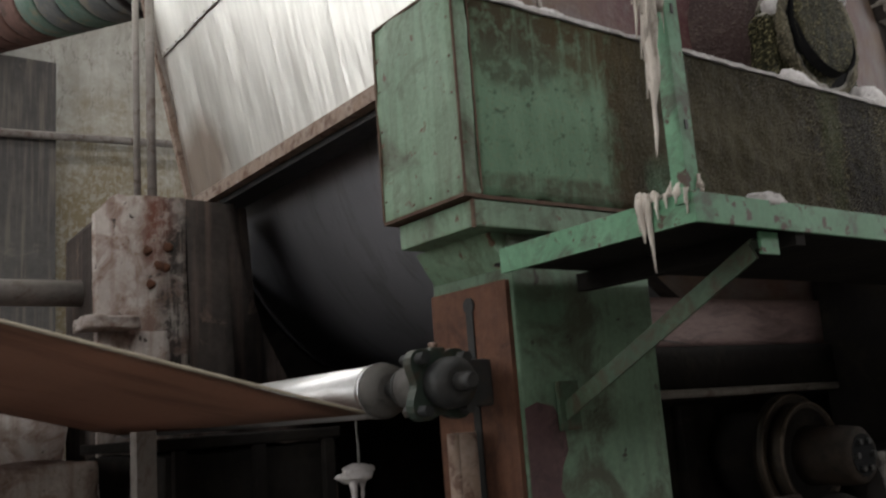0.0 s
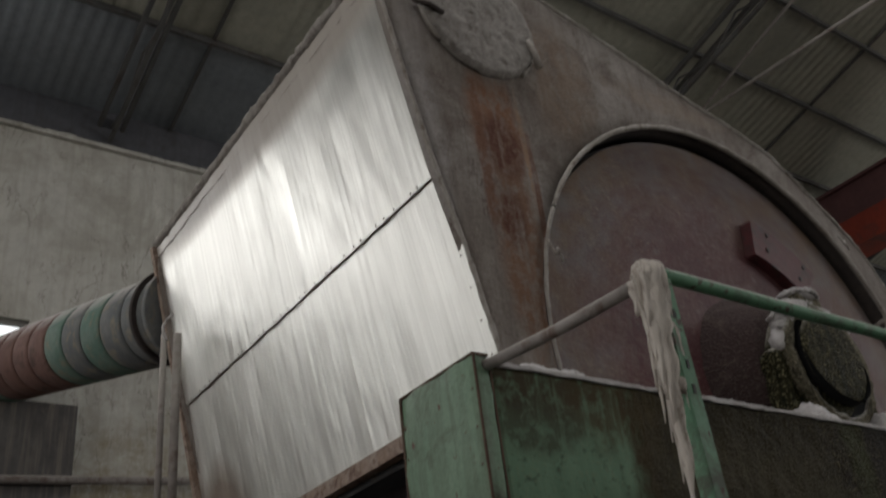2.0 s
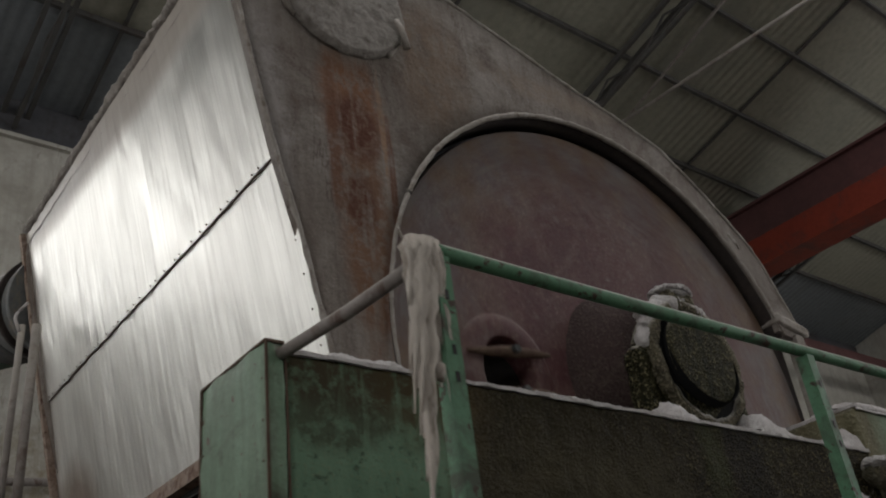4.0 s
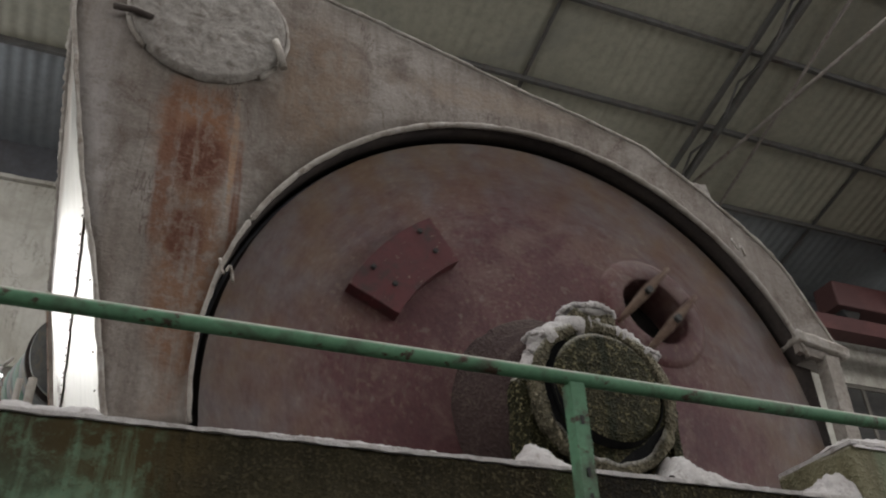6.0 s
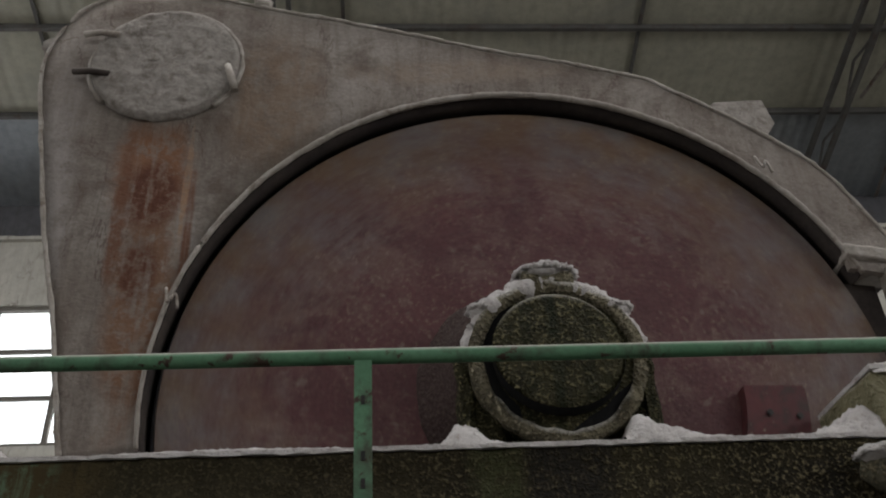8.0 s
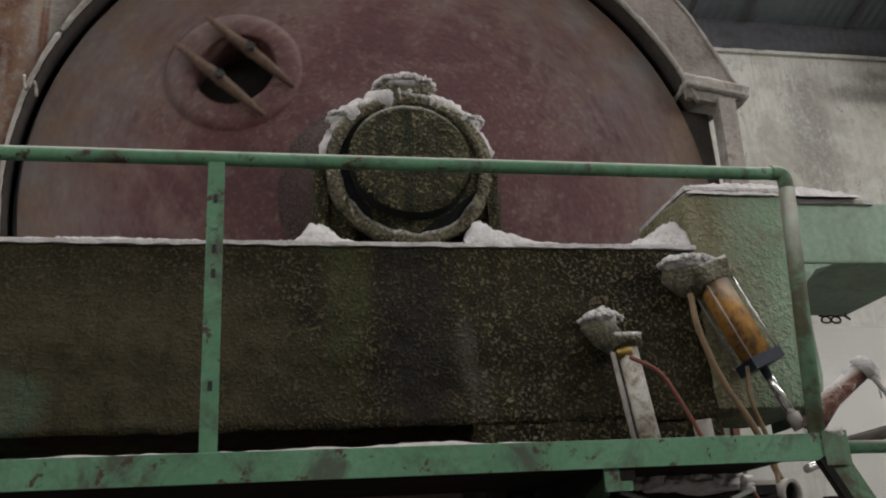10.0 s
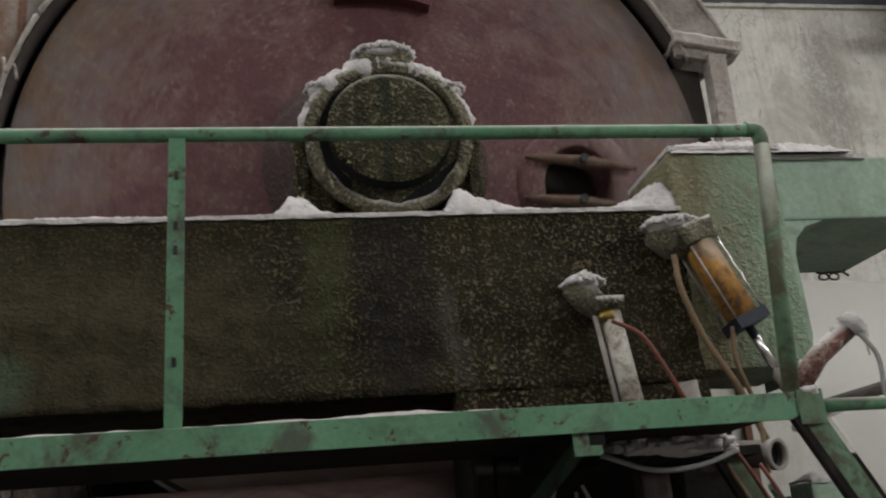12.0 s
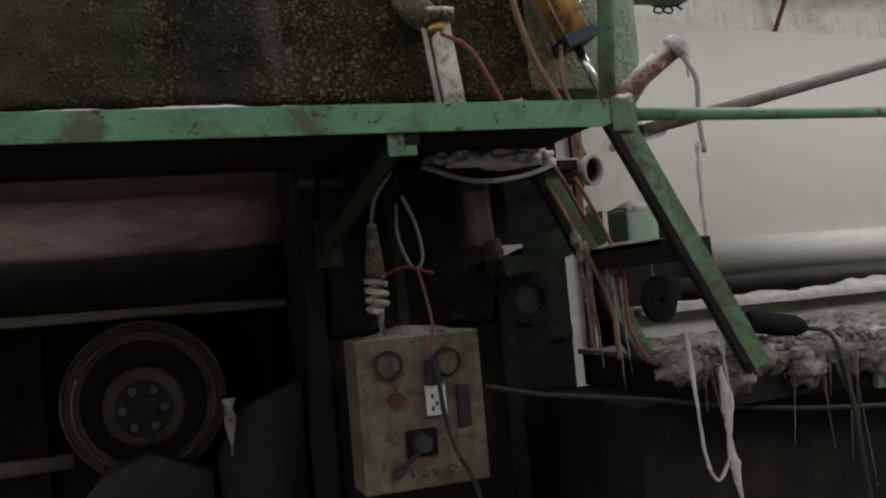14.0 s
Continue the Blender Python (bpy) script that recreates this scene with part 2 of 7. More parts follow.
M_CRUST_PALE = surface("pale_crust", (0.13, 0.12, 0.08), (0.20, 0.185, 0.14), (0.035, 0.03, 0.018), 0.85, scale=3.0, fine=22, bump=0.9, depth=0.015, dirt_at=(0.5, 0.62), dust=0.9, dust_col=(0.6, 0.58, 0.55), pebble=(50.0, (0.36, 0.31, 0.20), 0.8))
M_BLOCK = surface("crusted_green_block", (0.20, 0.26, 0.18), (0.165, 0.255, 0.175), (0.12, 0.11, 0.07), 0.75, scale=2.2, fine=24, bump=0.7, depth=0.008, zone=(6.16, 6.42, (0.19, 0.175, 0.11), (0.10, 0.092, 0.05)), dirt_at=(0.52, 0.68), dust=0.9, dust_col=(0.6, 0.58, 0.55), pebble=(36.0, (0.30, 0.29, 0.20), 0.45))
M_PILASTER = surface("dark_streaked_pilaster", (0.075, 0.07, 0.07), (0.11, 0.105, 0.10), (0.24, 0.21, 0.17), 0.85, scale=1.2, fine=10, bump=0.4, depth=0.01, streak=0.7, dirt_at=(0.6, 0.75))
M_CAP = surface("olive_crust", spec=0.06, base=(0.030, 0.029, 0.014), second=(0.055, 0.050, 0.027), dirt=(0.010, 0.011, 0.007), rough=0.6, scale=4.0, fine=24, bump=1.0, depth=0.012, streak=0.85, dust=0.8, dust_col=(0.6, 0.57, 0.5), pebble=(60.0, (0.27, 0.24, 0.135), 0.9),
                 blobs=(((4.76, 2.55, 3.6), (0.035, 1, 0.6), (0.018, 0.022, 0.012), 0.85), ((4.64, 2.55, 3.6), (0.03, 1, 0.6), (0.02, 0.022, 0.012), 0.6), ((4.90, 2.55, 3.5), (0.03, 1, 0.4), (0.02, 0.022, 0.012), 0.6)))
M_CAPRIM = surface("pale_olive_crust", (0.115, 0.10, 0.062), (0.175, 0.155, 0.105), (0.035, 0.03, 0.018), 0.85, scale=5.0, fine=26, bump=1.0, depth=0.014, dirt_at=(0.48, 0.62), dust=1.0, dust_col=(0.58, 0.56, 0.52), pebble=(52.0, (0.34, 0.30, 0.21), 0.9))
M_DUST = surface("fibre_dust", (0.54, 0.52, 0.515), (0.42, 0.395, 0.385), (0.25, 0.22, 0.20), 0.95, scale=9.0, fine=45, bump=1.0, depth=0.012, dirt_at=(0.55, 0.7))
M_GREYFIBRE = surface("dirty_grey_fibre", spec=0.06, base=(0.30, 0.285, 0.27), second=(0.17, 0.155, 0.14), dirt=(0.05, 0.042, 0.035), rough=0.95, scale=9.0, fine=40, bump=1.0, depth=0.015, dirt_at=(0.48, 0.6))
M_FIBRE = surface("hanging_fibre", (0.62, 0.57, 0.515), (0.47, 0.42, 0.37), (0.16, 0.125, 0.10), 0.95, scale=9.0, fine=40, bump=1.0, depth=0.012, stretch=(1.6, 1.6, 0.4))
M_SIDE = surface("hood_side", (0.175, 0.149, 0.130), (0.255, 0.231, 0.210), (0.095, 0.073, 0.06), 0.85, scale=1.5, fine=34, bump=0.9, depth=0.009, dirt_at=(0.47, 0.66), streak=0.55, dust=0.6, cracks=((0.07, 0.045, 0.035), 0.75), flecks=((0.11, 0.085, 0.07), 0.5),
                 blobs=(((2.25, 2.97, 4.5), (0.2, 1, 1.4), (0.27, 0.25, 0.24), 0.7), ((3.4, 2.97, 5.5), (0.35, 1, 0.6), (0.16, 0.11, 0.075), 0.7), ((4.4, 2.97, 5.7), (0.8, 1, 0.12), (0.2, 0.155, 0.12), 0.6),
                        ((2.79, 2.97, 4.95), (0.25, 1, 0.44), (0.165, 0.082, 0.046), 1.0), ((2.83, 2.97, 4.15), (0.20, 1, 0.85), (0.15, 0.082, 0.05), 0.95), ((2.80, 2.97, 4.80), (0.19, 1, 0.27), (0.078, 0.028, 0.016), 1.0), ((2.80, 2.97, 4.32), (0.11, 1, 0.22), (0.082, 0.032, 0.019), 1.0),
                        ((2.66, 2.97, 4.7), (0.05, 1, 0.6), (0.12, 0.055, 0.032), 0.9), ((2.985, 2.97, 4.85), (0.022, 1, 0.48), (0.25, 0.15, 0.09), 0.9), ((3.02, 2.97, 4.5), (0.03, 1, 0.5), (0.12, 0.052, 0.03), 0.9), ((2.97, 2.97, 3.7), (0.10, 1, 0.5), (0.14, 0.062, 0.035), 0.8)))
M_DISC = surface("dusty_cover", cracks=((0.10, 0.08, 0.07), 0.6), base=(0.215, 0.197, 0.18), second=(0.29, 0.27, 0.25), dirt=(0.125, 0.105, 0.092), rough=0.95, scale=6.0, fine=26, bump=1.0, depth=0.014, dust=0.5, dirt_at=(0.48, 0.66))
M_RIM = surface("hood_rim", (0.23, 0.205, 0.18), (0.36, 0.335, 0.31), (0.14, 0.11, 0.09), 0.85, scale=5.0, fine=28, bump=0.8, depth=0.01, dust=0.9)
M_DARKRIM = surface("dark_rim_skin", spec=0.06, base=(0.035, 0.03, 0.03), second=(0.06, 0.05, 0.045), dirt=None, rough=0.8, scale=5, fine=30, dust=0.4)
M_HEAD = surface("red_drum_head", (0.066, 0.024, 0.027), (0.092, 0.035, 0.037), (0.115, 0.066, 0.06), 0.55, scale=2.0, fine=40, bump=0.6, depth=0.006, chips=(0.14, 0.105, 0.092), chips_at=(0.60, 0.76), local=True, flecks=((0.21, 0.165, 0.125), 0.6), dirt_at=(0.47, 0.66), rough_var=0.15, rim=(2.15, 2.95, (0.15, 0.105, 0.07), 0.85, (0.15, 0.135, 0.13)))
M_HUB = surface("speckled_grimy_hub", (0.040, 0.024, 0.023), (0.056, 0.036, 0.033), (0.10, 0.075, 0.066), 0.85, scale=3.0, fine=60, bump=0.8, depth=0.008, local=True, dirt_at=(0.54, 0.72), pebble=(55.0, (0.15, 0.125, 0.105), 0.4))
# Paler head colour: the lit foot of the drum head, painted on.
M_LITHEAD = surface("lit_red_brown_head", (0.15, 0.096, 0.09), (0.19, 0.132, 0.122), (0.06, 0.04, 0.038), 0.6, scale=2.4, fine=40, bump=0.4, stretch=(0.5, 1, 2), dirt_at=(0.5, 0.68))
M_RED = surface("red_paint", (0.092, 0.023, 0.026), (0.066, 0.020, 0.022), (0.035, 0.022, 0.02), 0.5, scale=5, fine=30, local=True, dirt_at=(0.48, 0.62), chips=(0.16, 0.12, 0.10), chips_at=(0.64, 0.70))
M_SHELL = surface("cast_iron_shell", (0.19, 0.19, 0.208), (0.225, 0.222, 0.238), (0.12, 0.115, 0.12), 0.52, metal=0.2, scale=0.8, fine=60, bump=0.05, local=True, rough_var=0.15, stretch=(1, 4, 1))
M_STEEL = surface("bright_roll_steel", (0.62, 0.62, 0.62), (0.5, 0.5, 0.5), (0.3, 0.27, 0.25), 0.36, metal=1.0, scale=3, fine=70, bump=0.05, stretch=(1, 0.15, 1))
M_DARKIRON = surface("dark_greasy_iron", (0.022, 0.024, 0.025), (0.04, 0.038, 0.036), (0.07, 0.045, 0.03), 0.5, metal=0.3, scale=5, fine=30, bump=0.5, depth=0.008, dirt_at=(0.58, 0.7))
# Grime, with the shade under beam and walkway put into a near-black base.
M_BLACK = surface("grimy_shaded_frame", spec=0.06, base=(0.014, 0.0125, 0.012), second=(0.021, 0.0185, 0.017), dirt=(0.028, 0.024, 0.02), rough=0.85, scale=2, fine=20, bump=0.6, depth=0.01, dust=0.2, dust_col=(0.06, 0.056, 0.052))
M_EDGE = surface("rusty_edge", (0.075, 0.042, 0.03), (0.12, 0.085, 0.06), (0.05, 0.03, 0.022), 0.8, scale=9, fine=40, bump=0.6)
M_RUSTY = surface("rusted_plate", (0.095, 0.042, 0.026), (0.13, 0.062, 0.038), (0.05, 0.024, 0.017), 0.75, scale=3, fine=28, bump=0.7, depth=0.006, streak=0.75, dirt_at=(0.48, 0.64))
M_ANGLE = surface("dusty_rusted_angle", (0.24, 0.17, 0.13), (0.33, 0.27, 0.23), (0.10, 0.055, 0.04), 0.85, scale=7, fine=30, bump=0.7, depth=0.008, dirt_at=(0.5, 0.62))
M_FELT = surface("brown_felt", (0.235, 0.14, 0.102), (0.275, 0.168, 0.125), (0.12, 0.066, 0.047), 0.95, scale=0.9, fine=120, bump=0.5, depth=0.002, stretch=(0.3, 1, 1))
M_FELTEDGE = surface("felt_edge", (0.36, 0.32, 0.25), (0.30, 0.26, 0.2), None, 0.95, scale=6, fine=80)
M_PAPER = surface("paper_web", (0.90, 0.885, 0.84), (0.88, 0.865, 0.82), None, 0.42, scale=0.6, fine=200, bump=0.04, depth=0.001, rough_var=0.1)
M_PLASTER = surface("stained_plaster", (0.50, 0.49, 0.45), (0.42, 0.41, 0.375), (0.25, 0.235, 0.20), 0.92, scale=0.45, fine=7, bump=0.35, depth=0.01, dirt_at=(0.48, 0.70), streak=0.4, cracks=((0.13, 0.115, 0.095), 0.8), flecks=((0.33, 0.31, 0.27), 0.5),
                    blobs=(((3.5, 10.7, 2.6), (3.4, 1, 3.6), (0.20, 0.16, 0.095), 0.95), ((13.0, 10.7, 8.2), (0.5, 1, 1.6), (0.20, 0.19, 0.175), 0.7), ((16.0, 10.7, 9.3), (4.0, 1, 0.5), (0.22, 0.2, 0.18), 0.6)))
M_CONC = surface("stained_concrete_floor", (0.16, 0.15, 0.14), (0.21, 0.20, 0.185), (0.07, 0.065, 0.06), 0.8, scale=0.7, fine=12, bump=0.4, depth=0.006)
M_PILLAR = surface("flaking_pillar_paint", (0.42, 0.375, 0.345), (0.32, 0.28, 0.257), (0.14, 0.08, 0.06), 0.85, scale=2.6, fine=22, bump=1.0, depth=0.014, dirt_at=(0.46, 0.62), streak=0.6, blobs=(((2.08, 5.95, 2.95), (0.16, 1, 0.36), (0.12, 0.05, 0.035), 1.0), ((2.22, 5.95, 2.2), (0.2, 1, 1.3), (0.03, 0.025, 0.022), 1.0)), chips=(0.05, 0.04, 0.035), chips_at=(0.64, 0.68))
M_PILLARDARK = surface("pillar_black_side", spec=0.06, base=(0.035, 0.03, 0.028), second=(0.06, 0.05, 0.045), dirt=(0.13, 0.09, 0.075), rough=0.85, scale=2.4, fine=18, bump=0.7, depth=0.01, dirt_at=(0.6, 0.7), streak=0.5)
M_ROOF = surface("roof_sheet", (0.228, 0.222, 0.182), (0.268, 0.26, 0.215), (0.17, 0.17, 0.15), 0.6, scale=0.35, fine=9, bump=0.15, dirt_at=(0.5, 0.75), streak=0.0)
M_GALV = surface("galvanised_eave_sheet", (0.15, 0.165, 0.18), (0.19, 0.205, 0.22), (0.12, 0.12, 0.12), 0.45, metal=0.3, scale=0.5, fine=9, bump=0.1, dirt_at=(0.55, 0.75))
M_STEELDARK = surface("roof_steel", (0.06, 0.06, 0.058), (0.09, 0.088, 0.085), (0.05, 0.035, 0.03), 0.7, scale=3, fine=20)
M_BAND = surface("dark_wall_band", (0.06, 0.062, 0.07), (0.085, 0.086, 0.095), (0.045, 0.042, 0.042), 0.85, scale=0.8, fine=10, bump=0.3, streak=0.4)
M_CRANE = surface("crane_red_paint", (0.21, 0.036, 0.02), (0.17, 0.032, 0.02), (0.09, 0.035, 0.03), 0.55, scale=1.2, fine=14)
M_CRANEDARK = surface("crane_dark_tone", (0.10, 0.045, 0.045), (0.07, 0.035, 0.035), None, 0.6, scale=1.2, fine=14)
M_YELLOW = surface("ochre_cylinder", (0.36, 0.185, 0.045), (0.27, 0.135, 0.032), (0.10, 0.055, 0.03), 0.65, scale=9, fine=40, bump=0.7, dirt_at=(0.46, 0.60), dust=0.6)
M_WHITEROD = surface("white_cylinder", (0.50, 0.485, 0.44), (0.36, 0.34, 0.295), (0.13, 0.095, 0.06), 0.5, scale=9, fine=40, dirt_at=(0.44, 0.60), streak=0.5)
M_BLUE = surface("dark_blue_cap", (0.014, 0.018, 0.030), (0.022, 0.027, 0.040), None, 0.5, scale=9, fine=40)
M_CHROME = surface("chrome_rod", (0.75, 0.75, 0.75), (0.65, 0.65, 0.65), None, 0.2, metal=1.0, scale=6, fine=40, bump=0.05)
M_REDHOSE = surface("red_hose", (0.16, 0.05, 0.034), (0.125, 0.045, 0.032), (0.12, 0.09, 0.075), 0.6, scale=20, fine=60)
M_TANHOSE = surface("tan_hose", (0.17, 0.115, 0.065), (0.13, 0.088, 0.05), (0.1, 0.07, 0.05), 0.7, scale=20, fine=60)
M_WIRE = surface("black_cable", (0.022, 0.022, 0.024), (0.04, 0.04, 0.04), None, 0.6, scale=20, fine=60)
M_RUBBER = surface("black_rubber", spec=0.05, base=(0.008, 0.008, 0.009), second=(0.014, 0.014, 0.014), dirt=(0.03, 0.028, 0.025), rough=0.8, scale=9, fine=40, dirt_at=(0.58, 0.72))
M_GREYWIRE = surface("grey_cable", (0.25, 0.25, 0.24), (0.18, 0.18, 0.17), None, 0.7, scale=20, fine=60)
M_PANEL = surface("control_box_paint", (0.155, 0.136, 0.098), (0.11, 0.095, 0.068), (0.05, 0.038, 0.026), 0.65, scale=6, fine=30, bump=0.5, streak=0.5, dirt_at=(0.46, 0.62), dust=0.5)
M_WHITEPL = surface("white_plastic", (0.62, 0.63, 0.63), (0.55, 0.56, 0.56), None, 0.45, scale=10, fine=60)
M_DUCTBROWN = surface("duct_brown_wrap", (0.13, 0.07, 0.058), (0.17, 0.10, 0.085), (0.06, 0.04, 0.035), 0.8, scale=3, fine=20, bump=0.5, dust=1.0, dust_col=(0.55, 0.51, 0.50))
M_DUCTGREEN = surface("duct_green_wrap", (0.085, 0.15, 0.12), (0.15, 0.20, 0.17), (0.20, 0.17, 0.12), 0.8, scale=4, fine=20, bump=0.5, dust=1.0, dust_col=(0.55, 0.52, 0.50))
M_DUCTGREY = surface("duct_grey_wrap", (0.10, 0.11, 0.115), (0.16, 0.16, 0.155), (0.21, 0.18, 0.13), 0.8, scale=4, fine=20, bump=0.5, dust=1.0, dust_col=(0.55, 0.52, 0.50))
M_PIPE = surface("grey_dusty_pipe", (0.20, 0.18, 0.165), (0.27, 0.245, 0.23), (0.11, 0.07, 0.055), 0.75, scale=4, fine=24, bump=0.4, dust=0.6)
M_PIPEBROWN = surface("brown_grey_pipe", (0.095, 0.08, 0.073), (0.135, 0.118, 0.108), (0.06, 0.04, 0.033), 0.7, scale=4, fine=24, bump=0.4, dust=0.5)
M_LAG = surface("lagged_pipe", (0.30, 0.29, 0.26), (0.22, 0.21, 0.19), (0.13, 0.12, 0.1), 0.95, scale=4, fine=14, bump=0.9, depth=0.02)
# The paper's shaded lower band, as a greyer paper colour.
M_WRAP = surface("shaded_paper_wrap", (0.50, 0.49, 0.465), (0.44, 0.43, 0.41), (0.36, 0.35, 0.33), 0.6, scale=1.2, fine=60, bump=0.15, depth=0.003, stretch=(0.3, 2, 2))
M_STUB = surface("rust_and_dust_pipe", (0.34, 0.28, 0.245), (0.20, 0.125, 0.10), (0.12, 0.04, 0.03), 0.9, scale=16.0, fine=44, bump=1.0, depth=0.012, dirt_at=(0.44, 0.56), dust=1.0, dust_col=(0.55, 0.52, 0.5))
M_BEARING_BARREL = surface("dusty_grey_iron", (0.10, 0.095, 0.088), (0.065, 0.06, 0.055), (0.03, 0.03, 0.028), 0.6, metal=0.2, scale=6, fine=30, bump=0.5, depth=0.006)
M_GREENIRON = surface("oily_dark_green_iron", (0.022, 0.032, 0.026), (0.038, 0.052, 0.042), (0.05, 0.036, 0.026), 0.45, metal=0.25, scale=7, fine=34, bump=0.5, depth=0.006, dirt_at=(0.52, 0.66), dust=0.5, dust_col=(0.16, 0.15, 0.13))
M_FRAME = surface("window_frame_paint", (0.15, 0.14, 0.125), (0.11, 0.102, 0.092), None, 0.7, scale=4, fine=20)
M_BRASS = surface("brass_fitting", (0.42, 0.30, 0.09), (0.33, 0.23, 0.07), None, 0.4, metal=0.9, scale=9, fine=40)

# ribbed aluminium: brushed, streaked, with stains and a darker top band
M_ALU, _t, _b = nodes_of("ribbed_aluminium")
_v = n_vec(_t, False)
_vs = n_vec(_t, False, (1, 30, 0.35))
_c = n_mix(_t, n_ramp(_t, n_noise(_t, _vs, 1.0, 7.0, 0.75), 0.35, 0.7), (0.72, 0.705, 0.665), (0.60, 0.588, 0.555))
_c = n_mix(_t, n_math(_t, "MULTIPLY", n_ramp(_t, n_noise(_t, n_vec(_t, False, (1, 105, 0.34)), 1.0, 3.0), 0.50, 0.70), 0.42), _c, (0.33, 0.315, 0.29))
_c = n_mix(_t, n_math(_t, "MULTIPLY", n_ramp(_t, n_noise(_t, _v, 1.2, 6.0), 0.5, 0.8), 0.3), _c, (0.45, 0.43, 0.40))
_c = n_mix(_t, n_math(_t, "MULTIPLY", n_blob(_t, _v, (2.5, 6.25, 3.55), (1, 0.5, 0.48)), 0.8), _c, (0.27, 0.20, 0.155))
# top band: dust, plus the fading window reflection put into the colour
_c = n_mix(_t, n_math(_t, "MULTIPLY", n_blob(_t, _v, (2.1, 4.6, 5.85), (1, 3.0, 0.30), 0.3, 2.0), 0.8), _c, (0.26, 0.225, 0.19))
_t.links.new(_c, _b.inputs["Base Color"])
_t.links.new(n_math(_t, "MULTIPLY", n_ramp(_t, n_blob(_t, _v, (2.1, 4.6, 5.85), (1, 3.0, 0.30), 0.3, 2.0), 1.0, 0.0), 0.86), _b.inputs["Metallic"])
_p = n_ramp(_t, n_noise(_t, n_vec(_t, False, (1, 1.7, 0.8)), 1.0, 3.0, 0.55), 0.50, 0.66)
_r = n_math(_t, "ADD", n_math(_t, "MULTIPLY", n_noise(_t, _vs, 1.3, 4.0), 0.16), 0.35)
_t.links.new(n_math(_t, "SUBTRACT", _r, n_math(_t, "MULTIPLY", _p, 0.10)), _b.inputs["Roughness"])
n_bump(_t, _b, n_math_raw(_t, "ADD", n_math_raw(_t, "MULTIPLY", n_noise(_t, n_vec(_t, False, (1, 40, 0.4)), 1.0, 3.0), 0.4), n_math_raw(_t, "MULTIPLY", n_noise(_t, n_vec(_t, False, (1, 2.6, 1.0)), 1.3, 2.0), 9.0)), 0.22, 0.012)

# standing ribs of the roof sheets
_t = M_ROOF.node_tree
_w = _t.nodes.new("ShaderNodeTexWave")
_w.wave_type, _w.bands_direction = "BANDS", "X"
_w.inputs["Scale"].default_value = 1.6
_t.links.new(n_vec(_t, False), _w.inputs["Vector"])
_n = _t.nodes.new("ShaderNodeBump")
_n.inputs["Strength"].default_value, _n.inputs["Distance"].default_value = 0.4, 0.03
_t.links.new(_w.outputs["Fac"], _n.inputs["Height"])
_t.links.new(_n.outputs[0], _t.nodes["Principled BSDF"].inputs["Normal"])

# dusk glass of the unlit windows
M_GLASS, _t, _b = nodes_of("dirty_window_glass")
_b.inputs["Base Color"].default_value = (0.055, 0.06, 0.065, 1)
_v = n_vec(_t, False)
_t.links.new(n_mix(_t, n_ramp(_t, n_noise(_t, _v, 1.5, 5.0), 0.4, 0.7), (0.042, 0.042, 0.042), (0.075, 0.074, 0.072)), _b.inputs["Base Color"])
_b.inputs["Roughness"].default_value = 0.25
# bright overcast sky behind the far windows
M_SKY, _t, _b = nodes_of("overcast_sky_backdrop")
_b.inputs["Base Color"].default_value = (0.8, 0.8, 0.8, 1)
_b.inputs["Emission Color"].default_value = (0.93, 0.97, 1.0, 1)
_b.inputs["Emission Strength"].default_value = 3.0


# ---- mesh helpers ----
def bm_box(bm, a, b, bevel=0.0):
    a, b = Vector(a), Vector(b)
    r = bmesh.ops.create_cube(bm, size=1.0)
    for v in r["verts"]:
        v.co = Vector((a[i] + b[i]) / 2 + v.co[i] * (b[i] - a[i]) for i in range(3)) if False else Vector([(a[i] + b[i]) / 2 + v.co[i] * (b[i] - a[i]) for i in range(3)])
    if bevel:
        es = list({e for v in r["verts"] for e in v.link_edges})
        bmesh.ops.bevel(bm, geom=es, offset=bevel, segments=2, affect="EDGES", profile=0.6)
    return bm


def box(a, b, bevel=0.0):
    return bm_box(bmesh.new(), a, b, bevel)


def frame_of(d):
    d = Vector(d).normalized()
    s = Vector((0, 0, 1)) if abs(d.z) < 0.9 else Vector((1, 0, 0))
    u = d.cross(s).normalized()
    return u, u.cross(d).normalized()


def tube(points, radius, seg=12, caps=True, bm=None, wob=0.0, seed=0.0):
    """A round bar along points; radius a number or one a point; wob makes it uneven."""
    bm = bm or bmesh.new()
    pts = [Vector(p) for p in points]
    rr = radius if isinstance(radius, (list, tuple)) else [radius] * len(pts)
    rings = []
    for i, p in enumerate(pts):
        d = pts[min(i + 1, len(pts) - 1)] - pts[max(i - 1, 0)]
        u, w = frame_of(d)
        ring = []
        for k in range(seg):
            a = 2 * math.pi * k / seg
            q = u * math.cos(a) + w * math.sin(a)
            r = rr[i]
            if wob:
                r *= 1 + wob * noise.noise((p + q * rr[i]) * (0.5 / max(rr[i], 0.01)) + Vector((seed, seed, 0)))
            ring.append(bm.verts.new(p + q * r))
        rings.append(ring)
    for a, b in zip(rings, rings[1:]):
        for k in range(seg):
            f = bm.faces.new((a[k], a[(k + 1) % seg], b[(k + 1) % seg], b[k]))
            f.smooth = True
    if caps:
        bm.faces.new(list(reversed(rings[0])))
        bm.faces.new(rings[-1])
    return bm


